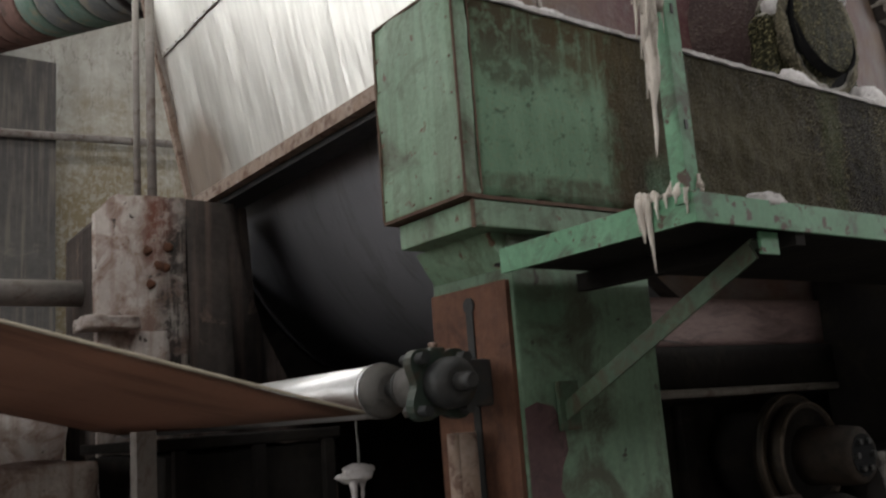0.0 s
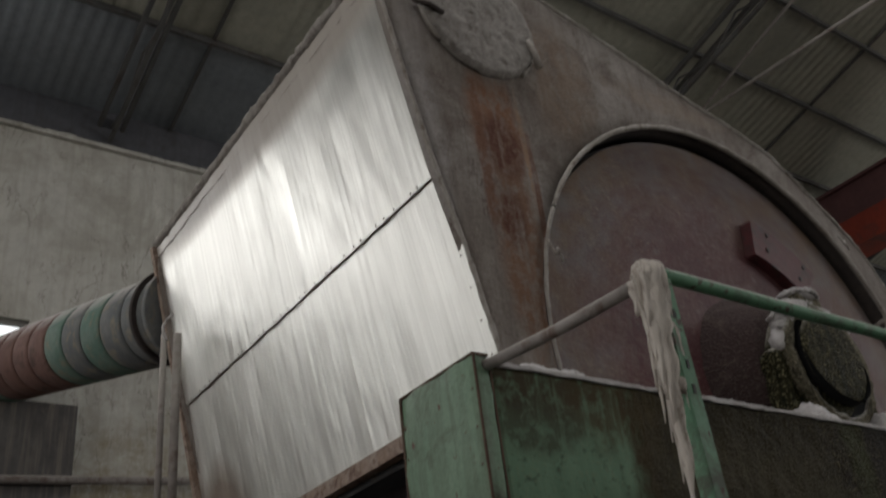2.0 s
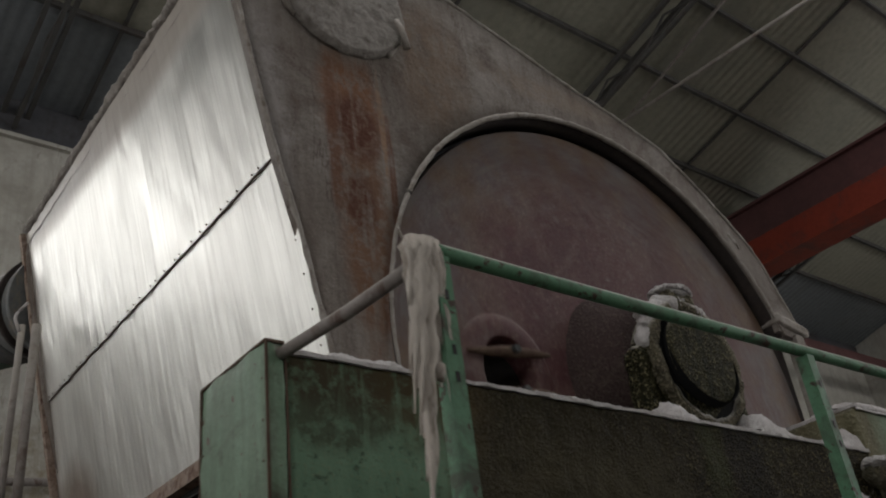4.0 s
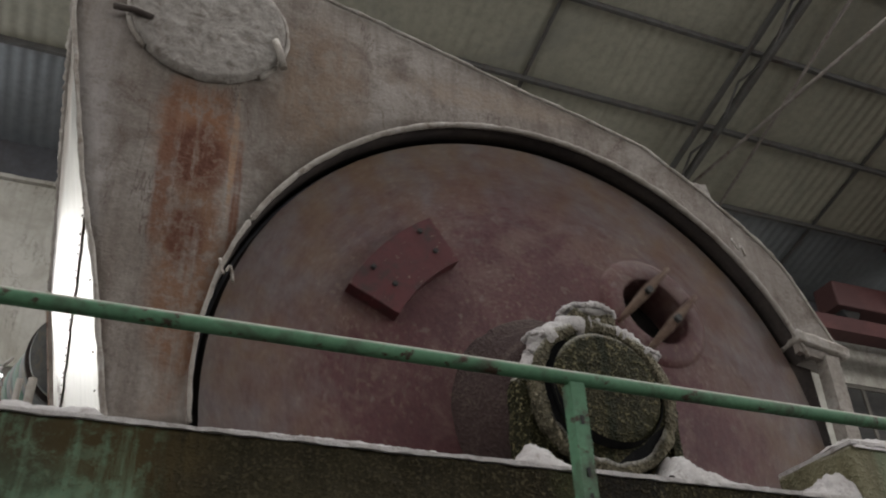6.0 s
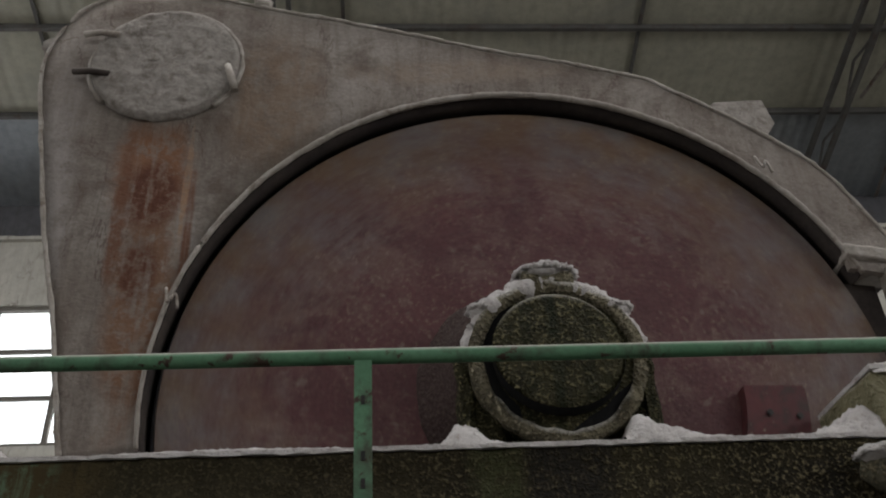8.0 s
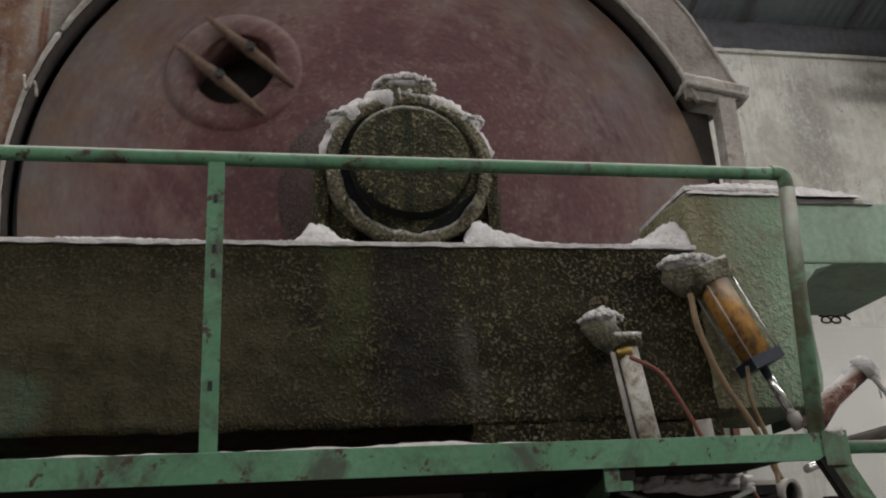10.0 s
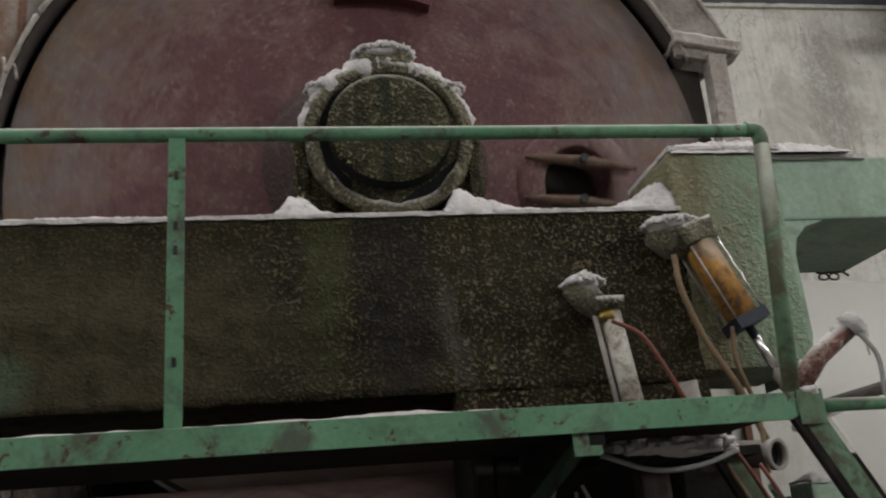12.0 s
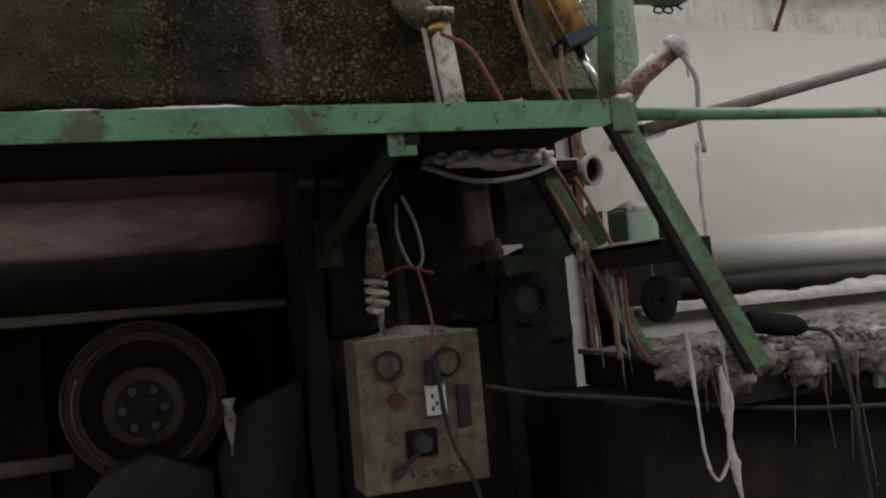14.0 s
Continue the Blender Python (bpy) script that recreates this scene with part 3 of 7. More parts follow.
def ring(centre, axis, r_out, r_in, length, seg=48, bm=None):
    """A flat-faced ring round an axis."""
    bm = bm or bmesh.new()
    c, d = Vector(centre), Vector(axis).normalized()
    u, w = frame_of(d)
    loops = []
    for off, r in ((0, r_in), (0, r_out), (length, r_out), (length, r_in)):
        loops.append([bm.verts.new(c + d * off + (u * math.cos(2 * math.pi * k / seg) + w * math.sin(2 * math.pi * k / seg)) * r) for k in range(seg)])
    for i in range(4):
        a, b = loops[i], loops[(i + 1) % 4]
        for k in range(seg):
            bm.faces.new((a[k], a[(k + 1) % seg], b[(k + 1) % seg], b[k])).smooth = i in (1, 3)
    return bm


def prism(poly, y0, y1, bm=None):
    """A polygon in x and z pushed along y."""
    bm = bm or bmesh.new()
    a = [bm.verts.new((x, y0, z)) for x, z in poly]
    b = [bm.verts.new((x, y1, z)) for x, z in poly]
    bm.faces.new(a)
    bm.faces.new(list(reversed(b)))
    for i in range(len(poly)):
        j = (i + 1) % len(poly)
        bm.faces.new((a[i], b[i], b[j], a[j]))
    return bm


def bar(p, q, w, h, up=(0, 0, 1), bm=None):
    """A square bar from p to q, w wide, h along up."""
    bm = bm or bmesh.new()
    p, q = Vector(p), Vector(q)
    d = (q - p).normalized()
    s = d.cross(Vector(up)).normalized()
    v = s.cross(d).normalized()
    vs = [[bm.verts.new(o + s * (i * w / 2) + v * (j * h / 2)) for i, j in ((-1, -1), (1, -1), (1, 1), (-1, 1))] for o in (p, q)]
    for k in range(4):
        bm.faces.new((vs[0][k], vs[0][(k + 1) % 4], vs[1][(k + 1) % 4], vs[1][k]))
    bm.faces.new(list(reversed(vs[0])))
    bm.faces.new(vs[1])
    return bm


def lump(centre, size, rough=0.35, sub=3, seed=0.0, bm=None, freq=2.2):
    """A heap or clod with an uneven skin."""
    bm = bm or bmesh.new()
    r = bmesh.ops.create_icosphere(bm, subdivisions=sub, radius=1.0)
    for v in r["verts"]:
        n = v.co.normalized()
        o = Vector((seed, seed * 0.7, 3.1))
        k = 1 + rough * (noise.noise(n * freq * 0.6 + o) + 0.35 * noise.noise(n * freq * 1.6 + o) + 0.16 * noise.noise(n * freq * 4 + o))
        v.co = Vector([centre[i] + n[i] * size[i] * k for i in range(3)])
    for f in bm.faces:
        f.smooth = True
    return bm


def fluff(centre, size, count, seed=0, grain=0.022, bm=None):
    """A heap of dust built from many small clods over a soft core."""
    bm = lump(centre, [s * 0.86 for s in size], 0.3, 3, seed * 1.3, bm, 3.0)
    rn = random.Random(seed)
    for k in range(count):
        a, u = rn.uniform(0, 2 * math.pi), rn.uniform(0, 1)
        w = math.sqrt(1 - u * u)
        g = grain * rn.uniform(0.5, 1.25)
        c = [centre[0] + size[0] * w * math.cos(a) * 0.95, centre[1] + size[1] * w * math.sin(a) * 0.95, centre[2] + size[2] * (u * 0.95 - 0.06)]
        lump(c, (g * rn.uniform(0.8, 1.6), g * rn.uniform(0.8, 1.5), g * rn.uniform(0.6, 1.1)), 0.8, 2, k * 0.77 + seed, bm, 3.0)
    return bm


def roughen(bm, amount, freq, seed=0.0, cuts=0, axis=None):
    """Pushes the vertices about by noise."""
    if cuts:
        bmesh.ops.subdivide_edges(bm, edges=bm.edges[:], cuts=cuts, use_grid_fill=True)
    bm.normal_update()
    moves = [(v, v.normal * (amount * noise.fractal(v.co * freq + Vector((seed, 0, seed)), 0.8, 2.0, 4))) for v in bm.verts]
    for v, d in moves:
        v.co += d
    for f in bm.faces:
        f.smooth = True
    return bm


def crusted(a, b, step, amount, freq, seed=0.0):
    """A box whose skin is finely divided and uneven."""
    bm = box(a, b)
    for ax in range(3):
        n = max(1, int((b[ax] - a[ax]) / step))
        for i in range(1, n):
            at = a[ax] + (b[ax] - a[ax]) * i / n
            no = [0, 0, 0]
            no[ax] = 1
            co = [0, 0, 0]
            co[ax] = at
            bmesh.ops.bisect_plane(bm, geom=bm.verts[:] + bm.edges[:] + bm.faces[:], plane_co=co, plane_no=no)
    return roughen(bm, amount, freq, seed)


def heap(x0, x1, y0, y1, z, height, seed, step=0.025, bm=None):
    """A drift of dust on a flat top: thin and ragged at its edges."""
    bm = bm or bmesh.new()
    nx, ny = max(4, int((x1 - x0) / step)), max(4, int((y1 - y0) / step))
    top, low = {}, {}
    for i in range(nx + 1):
        for j in range(ny + 1):
            x, y = x0 + (x1 - x0) * i / nx, y0 + (y1 - y0) * j / ny
            e = min(1, 4 * min(i / nx, 1 - i / nx, j / ny, 1 - j / ny))
            k = 0.55 + 0.75 * noise.fractal(Vector((x * 4.0, y * 4.0, seed)), 0.8, 2.0, 4) + 0.25 * noise.noise(Vector((x * 21, y * 21, seed)))
            h = max(0.0, height * k) * (0.15 + 0.85 * e)
            wob = 0.012 * noise.noise(Vector((x * 15, seed, 2)))
            top[i, j] = bm.verts.new((x, y + (wob if j in (0, ny) else 0), z + h))
    for i in range(nx):
        for j in range(ny):
            bm.faces.new((top[i, j], top[i + 1, j], top[i + 1, j + 1], top[i, j + 1])).smooth = True
    edge = [top[i, 0] for i in range(nx + 1)] + [top[nx, j] for j in range(1, ny + 1)] + [top[i, ny] for i in range(nx - 1, -1, -1)] + [top[0, j] for j in range(ny - 1, 0, -1)]
    foot = [bm.verts.new((v.co.x, v.co.y, z - 0.012 - 0.012 * abs(noise.noise(v.co * 9)))) for v in edge]
    for i in range(len(edge)):
        j = (i + 1) % len(edge)
        bm.faces.new((edge[j], edge[i], foot[i], foot[j]))
    bm.faces.new(foot)
    return bm


def icicle(top, length, r, seed, lean=0.0, bm=None, flat=1.0):
    """Hanging fibre, thick and ragged above, thin below."""
    n = max(6, int(length / 0.035))
    pts, rad = [], []
    for i in range(n + 1):
        f = i / n
        pts.append(Vector(top) + Vector((lean * f + 0.25 * r * noise.noise(Vector((f * 5, seed, 0))), 0.25 * r * noise.noise(Vector((f * 5, seed, 9))), -length * f)))
        rad.append(max(0.0025, r * (1 - f) ** 0.8 * (1 + 0.5 * noise.noise(Vector((f * 9, seed, 4))))))
    return tube(pts, rad, 9, True, bm, wob=0.7, seed=seed)


def finish(name, bm, material, smooth=None):
    me = bpy.data.meshes.new(name)
    bmesh.ops.recalc_face_normals(bm, faces=bm.faces[:])
    bm.to_mesh(me)
    bm.free()
    me.materials.append(material)
    return me


def thing(name, at, label, category, group="", kind=""):
    ob = new(name)
    ob.empty_display_size = 0.05
    ob.location = at
    return tagged(ob, label, category, group, kind)


def base_of(ob):
    p = Vector(ob.location)
    while ob.parent:
        ob = ob.parent
        p += Vector(ob.location)
    return p


def part(name, bm, material, parent, label=""):
    """One mesh object under a thing or a part; the mesh is given in the world's metres."""
    bmesh.ops.translate(bm, verts=bm.verts[:], vec=-base_of(parent))
    ob = new(name, finish(name, bm, material))
    ob.parent = parent
    return tagged(ob, label)


def solo(name, bm, material, label="", category="", group="", kind="", at=(0, 0, 0)):
    """A thing of one mesh."""
    bmesh.ops.translate(bm, verts=bm.verts[:], vec=-Vector(at))
    ob = new(name, finish(name, bm, material))
    ob.location = at
    return tagged(ob, label, category, group, kind)


def spline(points, n=8):
    """A smooth line through points."""
    p = [Vector(q) for q in points]
    p = [p[0] * 2 - p[1]] + p + [p[-1] * 2 - p[-2]]
    out = []
    for i in range(1, len(p) - 2):
        for k in range(n):
            f = k / n
            a, b, c, d = p[i - 1], p[i], p[i + 1], p[i + 2]
            out.append(0.5 * ((2 * b) + (c - a) * f + (2 * a - 5 * b + 4 * c - d) * f * f + (3 * b - 3 * c + d - a) * f ** 3))
    return out + [p[-2]]


# ---- the hall ----
def slab(name, a, b, material, label):
    return solo(name, box(a, b), material, label, "", "", "structure")


def wall_with_holes(name, y0, y1, x0, x1, z0, z1, holes, material, label):
    """A wall along x with rectangular openings (x0, x1, z0, z1) cut through it."""
    xs = sorted({x0, x1, *[h[0] for h in holes], *[h[1] for h in holes]})
    zs = sorted({z0, z1, *[h[2] for h in holes], *[h[3] for h in holes]})
    bm = bmesh.new()
    for a, b in zip(xs, xs[1:]):
        for c, d in zip(zs, zs[1:]):
            mx, mz = (a + b) / 2, (c + d) / 2
            if not any(h[0] < mx < h[1] and h[2] < mz < h[3] for h in holes):
                bm_box(bm, (a, y0, c), (b, y1, d))
    bmesh.ops.remove_doubles(bm, verts=bm.verts[:], dist=0.0005)
    seen, dead = {}, []
    for f in bm.faces:
        k = frozenset(v.index for v in f.verts)
        if k in seen:
            dead += [f, seen[k]]
        seen[k] = f
    bmesh.ops.delete(bm, geom=list(set(dead)), context="FACES_ONLY")
    return solo(name, bm, material, label, "", "", "structure")


X0, X1, Y0, Y1 = HALL["x0"], HALL["x1"], HALL["y0"], HALL["y1"]
EAVE, RIDGE_Y, PITCH = 10.55, 1.4, 0.26
FAR_HOLES = [(-3.7, 0.45, 6.6, 8.78), (-9.1, -3.95, 3.2, 8.78), (1.05, 1.9, 6.0, 7.1), (15.27, 19.6, 6.38, 8.83), (15.2, 19.6, 2.6, 5.1)]


def roof_z(y):
    return 10.976 + PITCH * (9.157 - y) if y > RIDGE_Y else 10.976 + PITCH * (9.157 - 2 * RIDGE_Y + y)


slab("floor", (X0, Y0, -0.2), (X1, Y1, 0.0), M_CONC, "stained grey concrete floor of the mill hall")
wall_with_holes("wall_north", Y1, Y1 + 0.25, X0, X1, 0.0, 10.0, FAR_HOLES, M_PLASTER, "stained pale plaster wall with dark damp streaks")
slab("wall_band", (X0, Y1 - 0.04, 9.97), (X1, Y1 + 0.22, roof_z(Y1) + 0.1), M_BAND, "dark grey band between wall and roof")
bm = bmesh.new()
for i in range(180):
    x = X0 + 0.2 * i
    bm_box(bm, (x, Y1 - 0.075 - 0.012 * noise.noise(Vector((x * 3, 0, 0))), 9.90), (x + 0.2, Y1 - 0.002, 9.965 + 0.035 * noise.noise(Vector((x * 2.3, 5, 0)))))
solo("ring_beam", bm, M_PLASTER, "crumbling plaster ledge along the wall top", "", "", "structure")
# South, east and west walls stay unseen; they close the hall round the lamps.
NEAR_HOLES = [(-8.5, 0.5, 7.2, 9.8), (4.5, 13.5, 7.2, 9.8), (15.0, 23.0, 7.2, 9.8)]
wall_with_holes("wall_south", Y0 - 0.25, Y0, X0, X1, 0.0, roof_z(Y0), NEAR_HOLES, M_PLASTER, "unseen pale plaster wall with openings for the fill lamps")
slab("wall_east", (X1, Y0, 0.0), (X1 + 0.25, Y1, 13.2), M_PLASTER, "plain pale plaster end wall")
for a, b, c, d in ((Y0, -1.5, 0.0, 13.2), (7.5, Y1, 0.0, 13.2), (-1.5, 7.5, 0.0, 1.8), (-1.5, 7.5, 7.7, 13.2), (0.55, 2.05, 1.8, 7.7), (3.95, 5.45, 1.8, 7.7)):
    slab("wall_west", (X0 - 0.25, a, c), (X0, b, d), M_PLASTER, "unseen pale plaster end wall with slots for the side fill lamps")

# roof: ribbed sheets on purlins and trusses
bm = bmesh.new()
rows = [Y1 + 0.3, 9.1, 7.75, 6.4, 5.05, 3.7, 2.4, 0.4, -3.0, Y0 - 0.3]   # the ridge is open: an assumed slot for the roof fill lamp
nx = int((X1 - X0) / 0.045)
grid = [[bm.verts.new((X0 + 0.045 * i, y, roof_z(y) + 0.007 * math.sin(i * 2 * math.pi / 4))) for i in range(nx + 1)] for y in rows]
for a, b in zip(grid[1:], grid[2:]):
    if a[0].co.y > RIDGE_Y > b[0].co.y:
        continue
    for i in range(nx):
        bm.faces.new((a[i], a[i + 1], b[i + 1], b[i])).smooth = True
bmesh.ops.delete(bm, geom=grid[0], context="VERTS")
eave = bmesh.new()
ga, gb = [[eave.verts.new((X0 + 0.045 * i, y, roof_z(y) + 0.010 * math.sin(i * 2 * math.pi / 4))) for i in range(nx + 1)] for y in (Y1 + 0.3, 9.1)]
for i in range(nx):
    eave.faces.new((ga[i], ga[i + 1], gb[i + 1], gb[i])).smooth = True
solo("ceiling_eave", eave, M_GALV, "ribbed bluish galvanised sheets along the eave", "", "", "structure")
solo("ceiling", bm, M_ROOF, "ribbed pale yellowish roof sheets, dusty", "", "", "structure")
for y in (9.1, 7.75, 6.4, 5.05, 3.7, 2.4, 0.4, -2.5, -5.0):
    slab("purlin", (X0, y - 0.03, roof_z(y) - 0.10), (X1, y + 0.03, roof_z(y) - 0.012), M_STEELDARK, "dark steel roof purlin")
for x in (-8.7, -4.65, -0.55, 3.52, 7.64, 14.1, 18.0):
    for sy, ey in ((RIDGE_Y, Y1), (Y0, RIDGE_Y)):
        solo("sheet_seam", bar((x, sy, roof_z(sy) - 0.03), (x, ey, roof_z(ey) - 0.03), 0.05, 0.03), M_STEELDARK, "narrow seam batten between roof sheets", "", "", "structure")


def truss(x):
    t = thing("roof_truss", (x, Y1, roof_z(Y1)), "dark steel lattice roof truss under the sheets", "truss", "roof trusses")
    for s, e in ((Y1, RIDGE_Y), (Y0, RIDGE_Y)):
        for dx in (-0.16, 0.16):
            part("top_chord", bar((x + dx, s, roof_z(s) - 0.25), (x + dx, e, roof_z(e) - 0.25), 0.06, 0.09), M_STEELDARK, t)
        part("bottom_chord", bar((x, s, roof_z(s) - 0.50), (x, e, roof_z(e) - 0.62), 0.06, 0.06), M_STEELDARK, t)
        n = 7
        for i in range(n):
            f, g = i / n, (i + 0.5) / n
            a, b = s + (e - s) * f, s + (e - s) * g
            c = s + (e - s) * (i + 1) / n
            za, zb, zc = roof_z(a) - 0.25, roof_z(b) - 0.50 - 0.12 * g, roof_z(c) - 0.25
            part("web_bar", bar((x, a, za), (x, b, zb), 0.03, 0.03), M_STEELDARK, t)
            part("web_bar", bar((x, b, zb), (x, c, zc), 0.03, 0.03), M_STEELDARK, t)
    return t


for x in (-5.4, 2.66, 10.8, 18.9):
    truss(x)
for a, b in (((11.05, 8.6, 10.75), (11.75, 2.0, 10.85)), ((12.15, 10.7, 10.5), (11.5, 2.2, 12.6))):
    solo("tie_rod", tube((a, b), 0.028, 8), M_PIPE, "thin grey steel tie rod under the roof", "tie rod")


def glazing(name, hole, cols, rws, lit, label):
    """A steel window in an opening of the far wall."""
    x0, x1, z0, z1 = hole
    w = thing(name, ((x0 + x1) / 2, Y1 + 0.1, z0), label, "window", "", "structure")
    for a, b in (((x0, z0), (x1, z0 + 0.06)), ((x0, z1 - 0.06), (x1, z1)), ((x0, z0 + 0.06), (x0 + 0.06, z1 - 0.06)), ((x1 - 0.06, z0 + 0.06), (x1, z1 - 0.06))):
        part("window_frame", box((a[0], Y1 + 0.05, a[1]), (b[0], Y1 + 0.13, b[1])), M_FRAME, w)
    for i in range(1, cols):
        x = x0 + (x1 - x0) * i / cols
        part("mullion", box((x - 0.035, Y1 + 0.055, z0 + 0.06), (x + 0.035, Y1 + 0.125, z1 - 0.06)), M_FRAME, w)
    for i in range(1, rws):
        z = z0 + (z1 - z0) * i / rws
        part("transom", box((x0 + 0.06, Y1 + 0.06, z - 0.03), (x1 - 0.06, Y1 + 0.12, z + 0.03)), M_FRAME, w)
    if not lit:
        for i in range(cols):
            for j in range(rws):
                a, b = x0 + (x1 - x0) * i / cols, x0 + (x1 - x0) * (i + 1) / cols
                c, d = z0 + (z1 - z0) * j / rws, z0 + (z1 - z0) * (j + 1) / rws
                part("pane", box((a + 0.03, Y1 + 0.085, c + 0.03), (b - 0.03, Y1 + 0.091, d - 0.03)), M_GLASS, w)
    return w


glazing("window_1", FAR_HOLES[0], 4, 3, True, "steel-framed window, bright with daylight")
# This one is out of view, added for its reflection in the cladding.
glazing("unseen_window", FAR_HOLES[1], 4, 6, True, "unseen tall steel-framed window added to brighten the cladding")
glazing("window_3", FAR_HOLES[2], 2, 2, True, "small bright steel-framed window behind the duct")
glazing("window_4", FAR_HOLES[3], 5, 2, False, "dark steel-framed window with dirty panes")
glazing("window_5", FAR_HOLES[4], 5, 2, False, "dark lower steel-framed window with dirty panes")
solo("sky_backdrop", box((X0, Y1 + 0.9, 2.0), (-3.4, Y1 + 0.95, 4.99)), M_SKY, "bright sky panel added behind the unseen tall window", "", "", "structure")
solo("sky_backdrop", box((X0, Y1 + 0.9, 5.0), (2.6, Y1 + 0.95, 10.0)), M_SKY, "bright overcast sky outside the windows", "", "", "structure")
solo("window_sill", box((14.6, Y1 - 0.12, 6.22), (20, Y1 - 0.002, 6.34)), M_PLASTER, "thin concrete sill under the window", "", "", "structure")
p = [(13.8 + 0.2 * i, Y1 - 0.30, 6.02 + 0.02 * math.sin(i * 1.3)) for i in range(40)]
solo("lagged_pipe", tube(p, [0.145 + 0.045 * math.sin(i * 2.1) * math.cos(i * 0.7) + 0.02 * math.sin(i * 3.7) for i in range(40)], 14, wob=0.8), M_LAG, "lumpy lagged pipe on wall brackets", "pipe")
for x in (14.15, 20.3):
    b = thing("pipe_bracket", (x, Y1, 5.3), "rusty triangular steel wall bracket under the pipe", "bracket", "pipe brackets")
    part("arm", bar((x, Y1, 5.86), (x, Y1 - 0.5, 5.86), 0.06, 0.06), M_RUSTY, b)
    part("strut", bar((x, Y1, 5.2), (x, Y1 - 0.46, 5.82), 0.05, 0.05), M_RUSTY, b)
# thin conduit on the far wall and dark wall columns at the left
solo("conduit", tube(((-3, Y1 - 0.24, 4.80), (4.9, Y1 - 0.24, 5.20)), 0.05, 8), M_PIPE, "thin grey conduit along the stained wall", "pipe")
solo("wall_pilaster", box((0.9, Y1 - 0.16, 0), (2.52, Y1 - 0.002, 6.0)), M_PILASTER, "dark streaked pilaster against the wall", "", "", "structure")
solo("wall_pilaster", box((-2.6, Y1 - 0.16, 0), (-1.0, Y1 - 0.002, 6.0)), M_PILASTER, "dark streaked pilaster against the wall", "", "", "structure")

# travelling crane girder
g = thing("crane_girder", (16.3, 4.0, 9.6), "red-painted box girder of an overhead crane", "crane")
# girder web: darker upper half, red lower half
part("girder", box((16.05, -7.5, 10.24), (16.55, 9.3, 10.9)), M_CRANEDARK, g, "dark upper girder web")
part("lower_web", box((16.05, -7.5, 9.66), (16.55, 9.3, 10.238)), M_CRANE, g, "red lower girder web")
part("bottom_flange", box((15.95, -7.5, 9.60), (16.65, 9.3, 9.658)), M_CRANE, g)
part("top_flange", box((15.95, -7.5, 10.902), (16.65, 9.3, 10.96)), M_CRANEDARK, g)
part("end_carriage", box((14.4, 9.32, 9.50), (18.2, 9.8, 10.0), 0.03), M_CRANEDARK, g, "dark red end carriage")
for x in (14.8, 17.8):
    part("wheel", tube(((x, 9.45, 9.52), (x, 9.7, 9.52)), 0.2, 20), M_DARKIRON, g)
solo("crane_runway", box((13.9, 9.4, 9.02), (X1, 9.75, 9.31)), M_CRANEDARK, "dark steel crane runway beam along the wall", "", "", "structure")

# ---- dryer hood ----
CX, CZ, R_ARCH, R_DRUM = 4.755, 3.645, 1.846, 1.832
HY0, HY1 = 2.97, 6.62
OUT = [(2.595, 3.33), (2.44, 4.05), (2.31, 4.52), (2.20, 5.03), (2.115, 5.43), (2.073, 5.65), (2.066, 5.83), (2.109, 6.02), (2.23, 6.25), (2.38, 6.35), (2.54, 6.396), (2.78, 6.385), (3.06, 6.325),
       (3.40, 6.23), (3.75, 6.145), (4.09, 6.05), (4.38, 5.968), (4.77, 5.855), (5.11, 5.78), (5.45, 5.685), (5.62, 5.635), (5.71, 5.562), (5.89, 5.445), (6.01, 5.36), (6.26, 5.16),
       (6.42, 5.02), (6.54, 4.85), (6.64, 4.655), (6.70, 4.53), (6.757, 4.39), (6.80, 4.325)]


def out_at(th):
    d = Vector((math.cos(th), math.sin(th)))
    best = None
    for (ax, az), (bx, bz) in zip(OUT, OUT[1:]):
        ex, ez = bx - ax, bz - az
        det = d.x * -ez + ex * d.y
        if abs(det) < 1e-9:
            continue
        px, pz = ax - CX, az - CZ
        r = (px * -ez + ex * pz) / det
        s = (d.x * pz - d.y * px) / det
        if r > 0 and -1e-6 <= s <= 1 + 1e-6 and (best is None or r > best):
            best = r
    return best


TH0, TH1 = math.atan2(3.335 - CZ, 2.595 - CX) + 2 * math.pi, math.atan2(4.327 - CZ, 6.80 - CX)
N = 130
arc = []
for i in range(N + 1):
    th = TH0 + (TH1 - TH0) * i / N
    r = out_at(th) or out_at(th + (1e-3 if i == 0 else -1e-3)) or 2.2
    arc.append((th, (CX + R_ARCH * math.cos(th), CZ + R_ARCH * math.sin(th)), (CX + r * math.cos(th), CZ + r * math.sin(th))))

hood = thing("dryer_hood", (4.6, 4.8, 3.33), "dusty sheet-metal drying hood with rust streaks over a large drum", "hood")


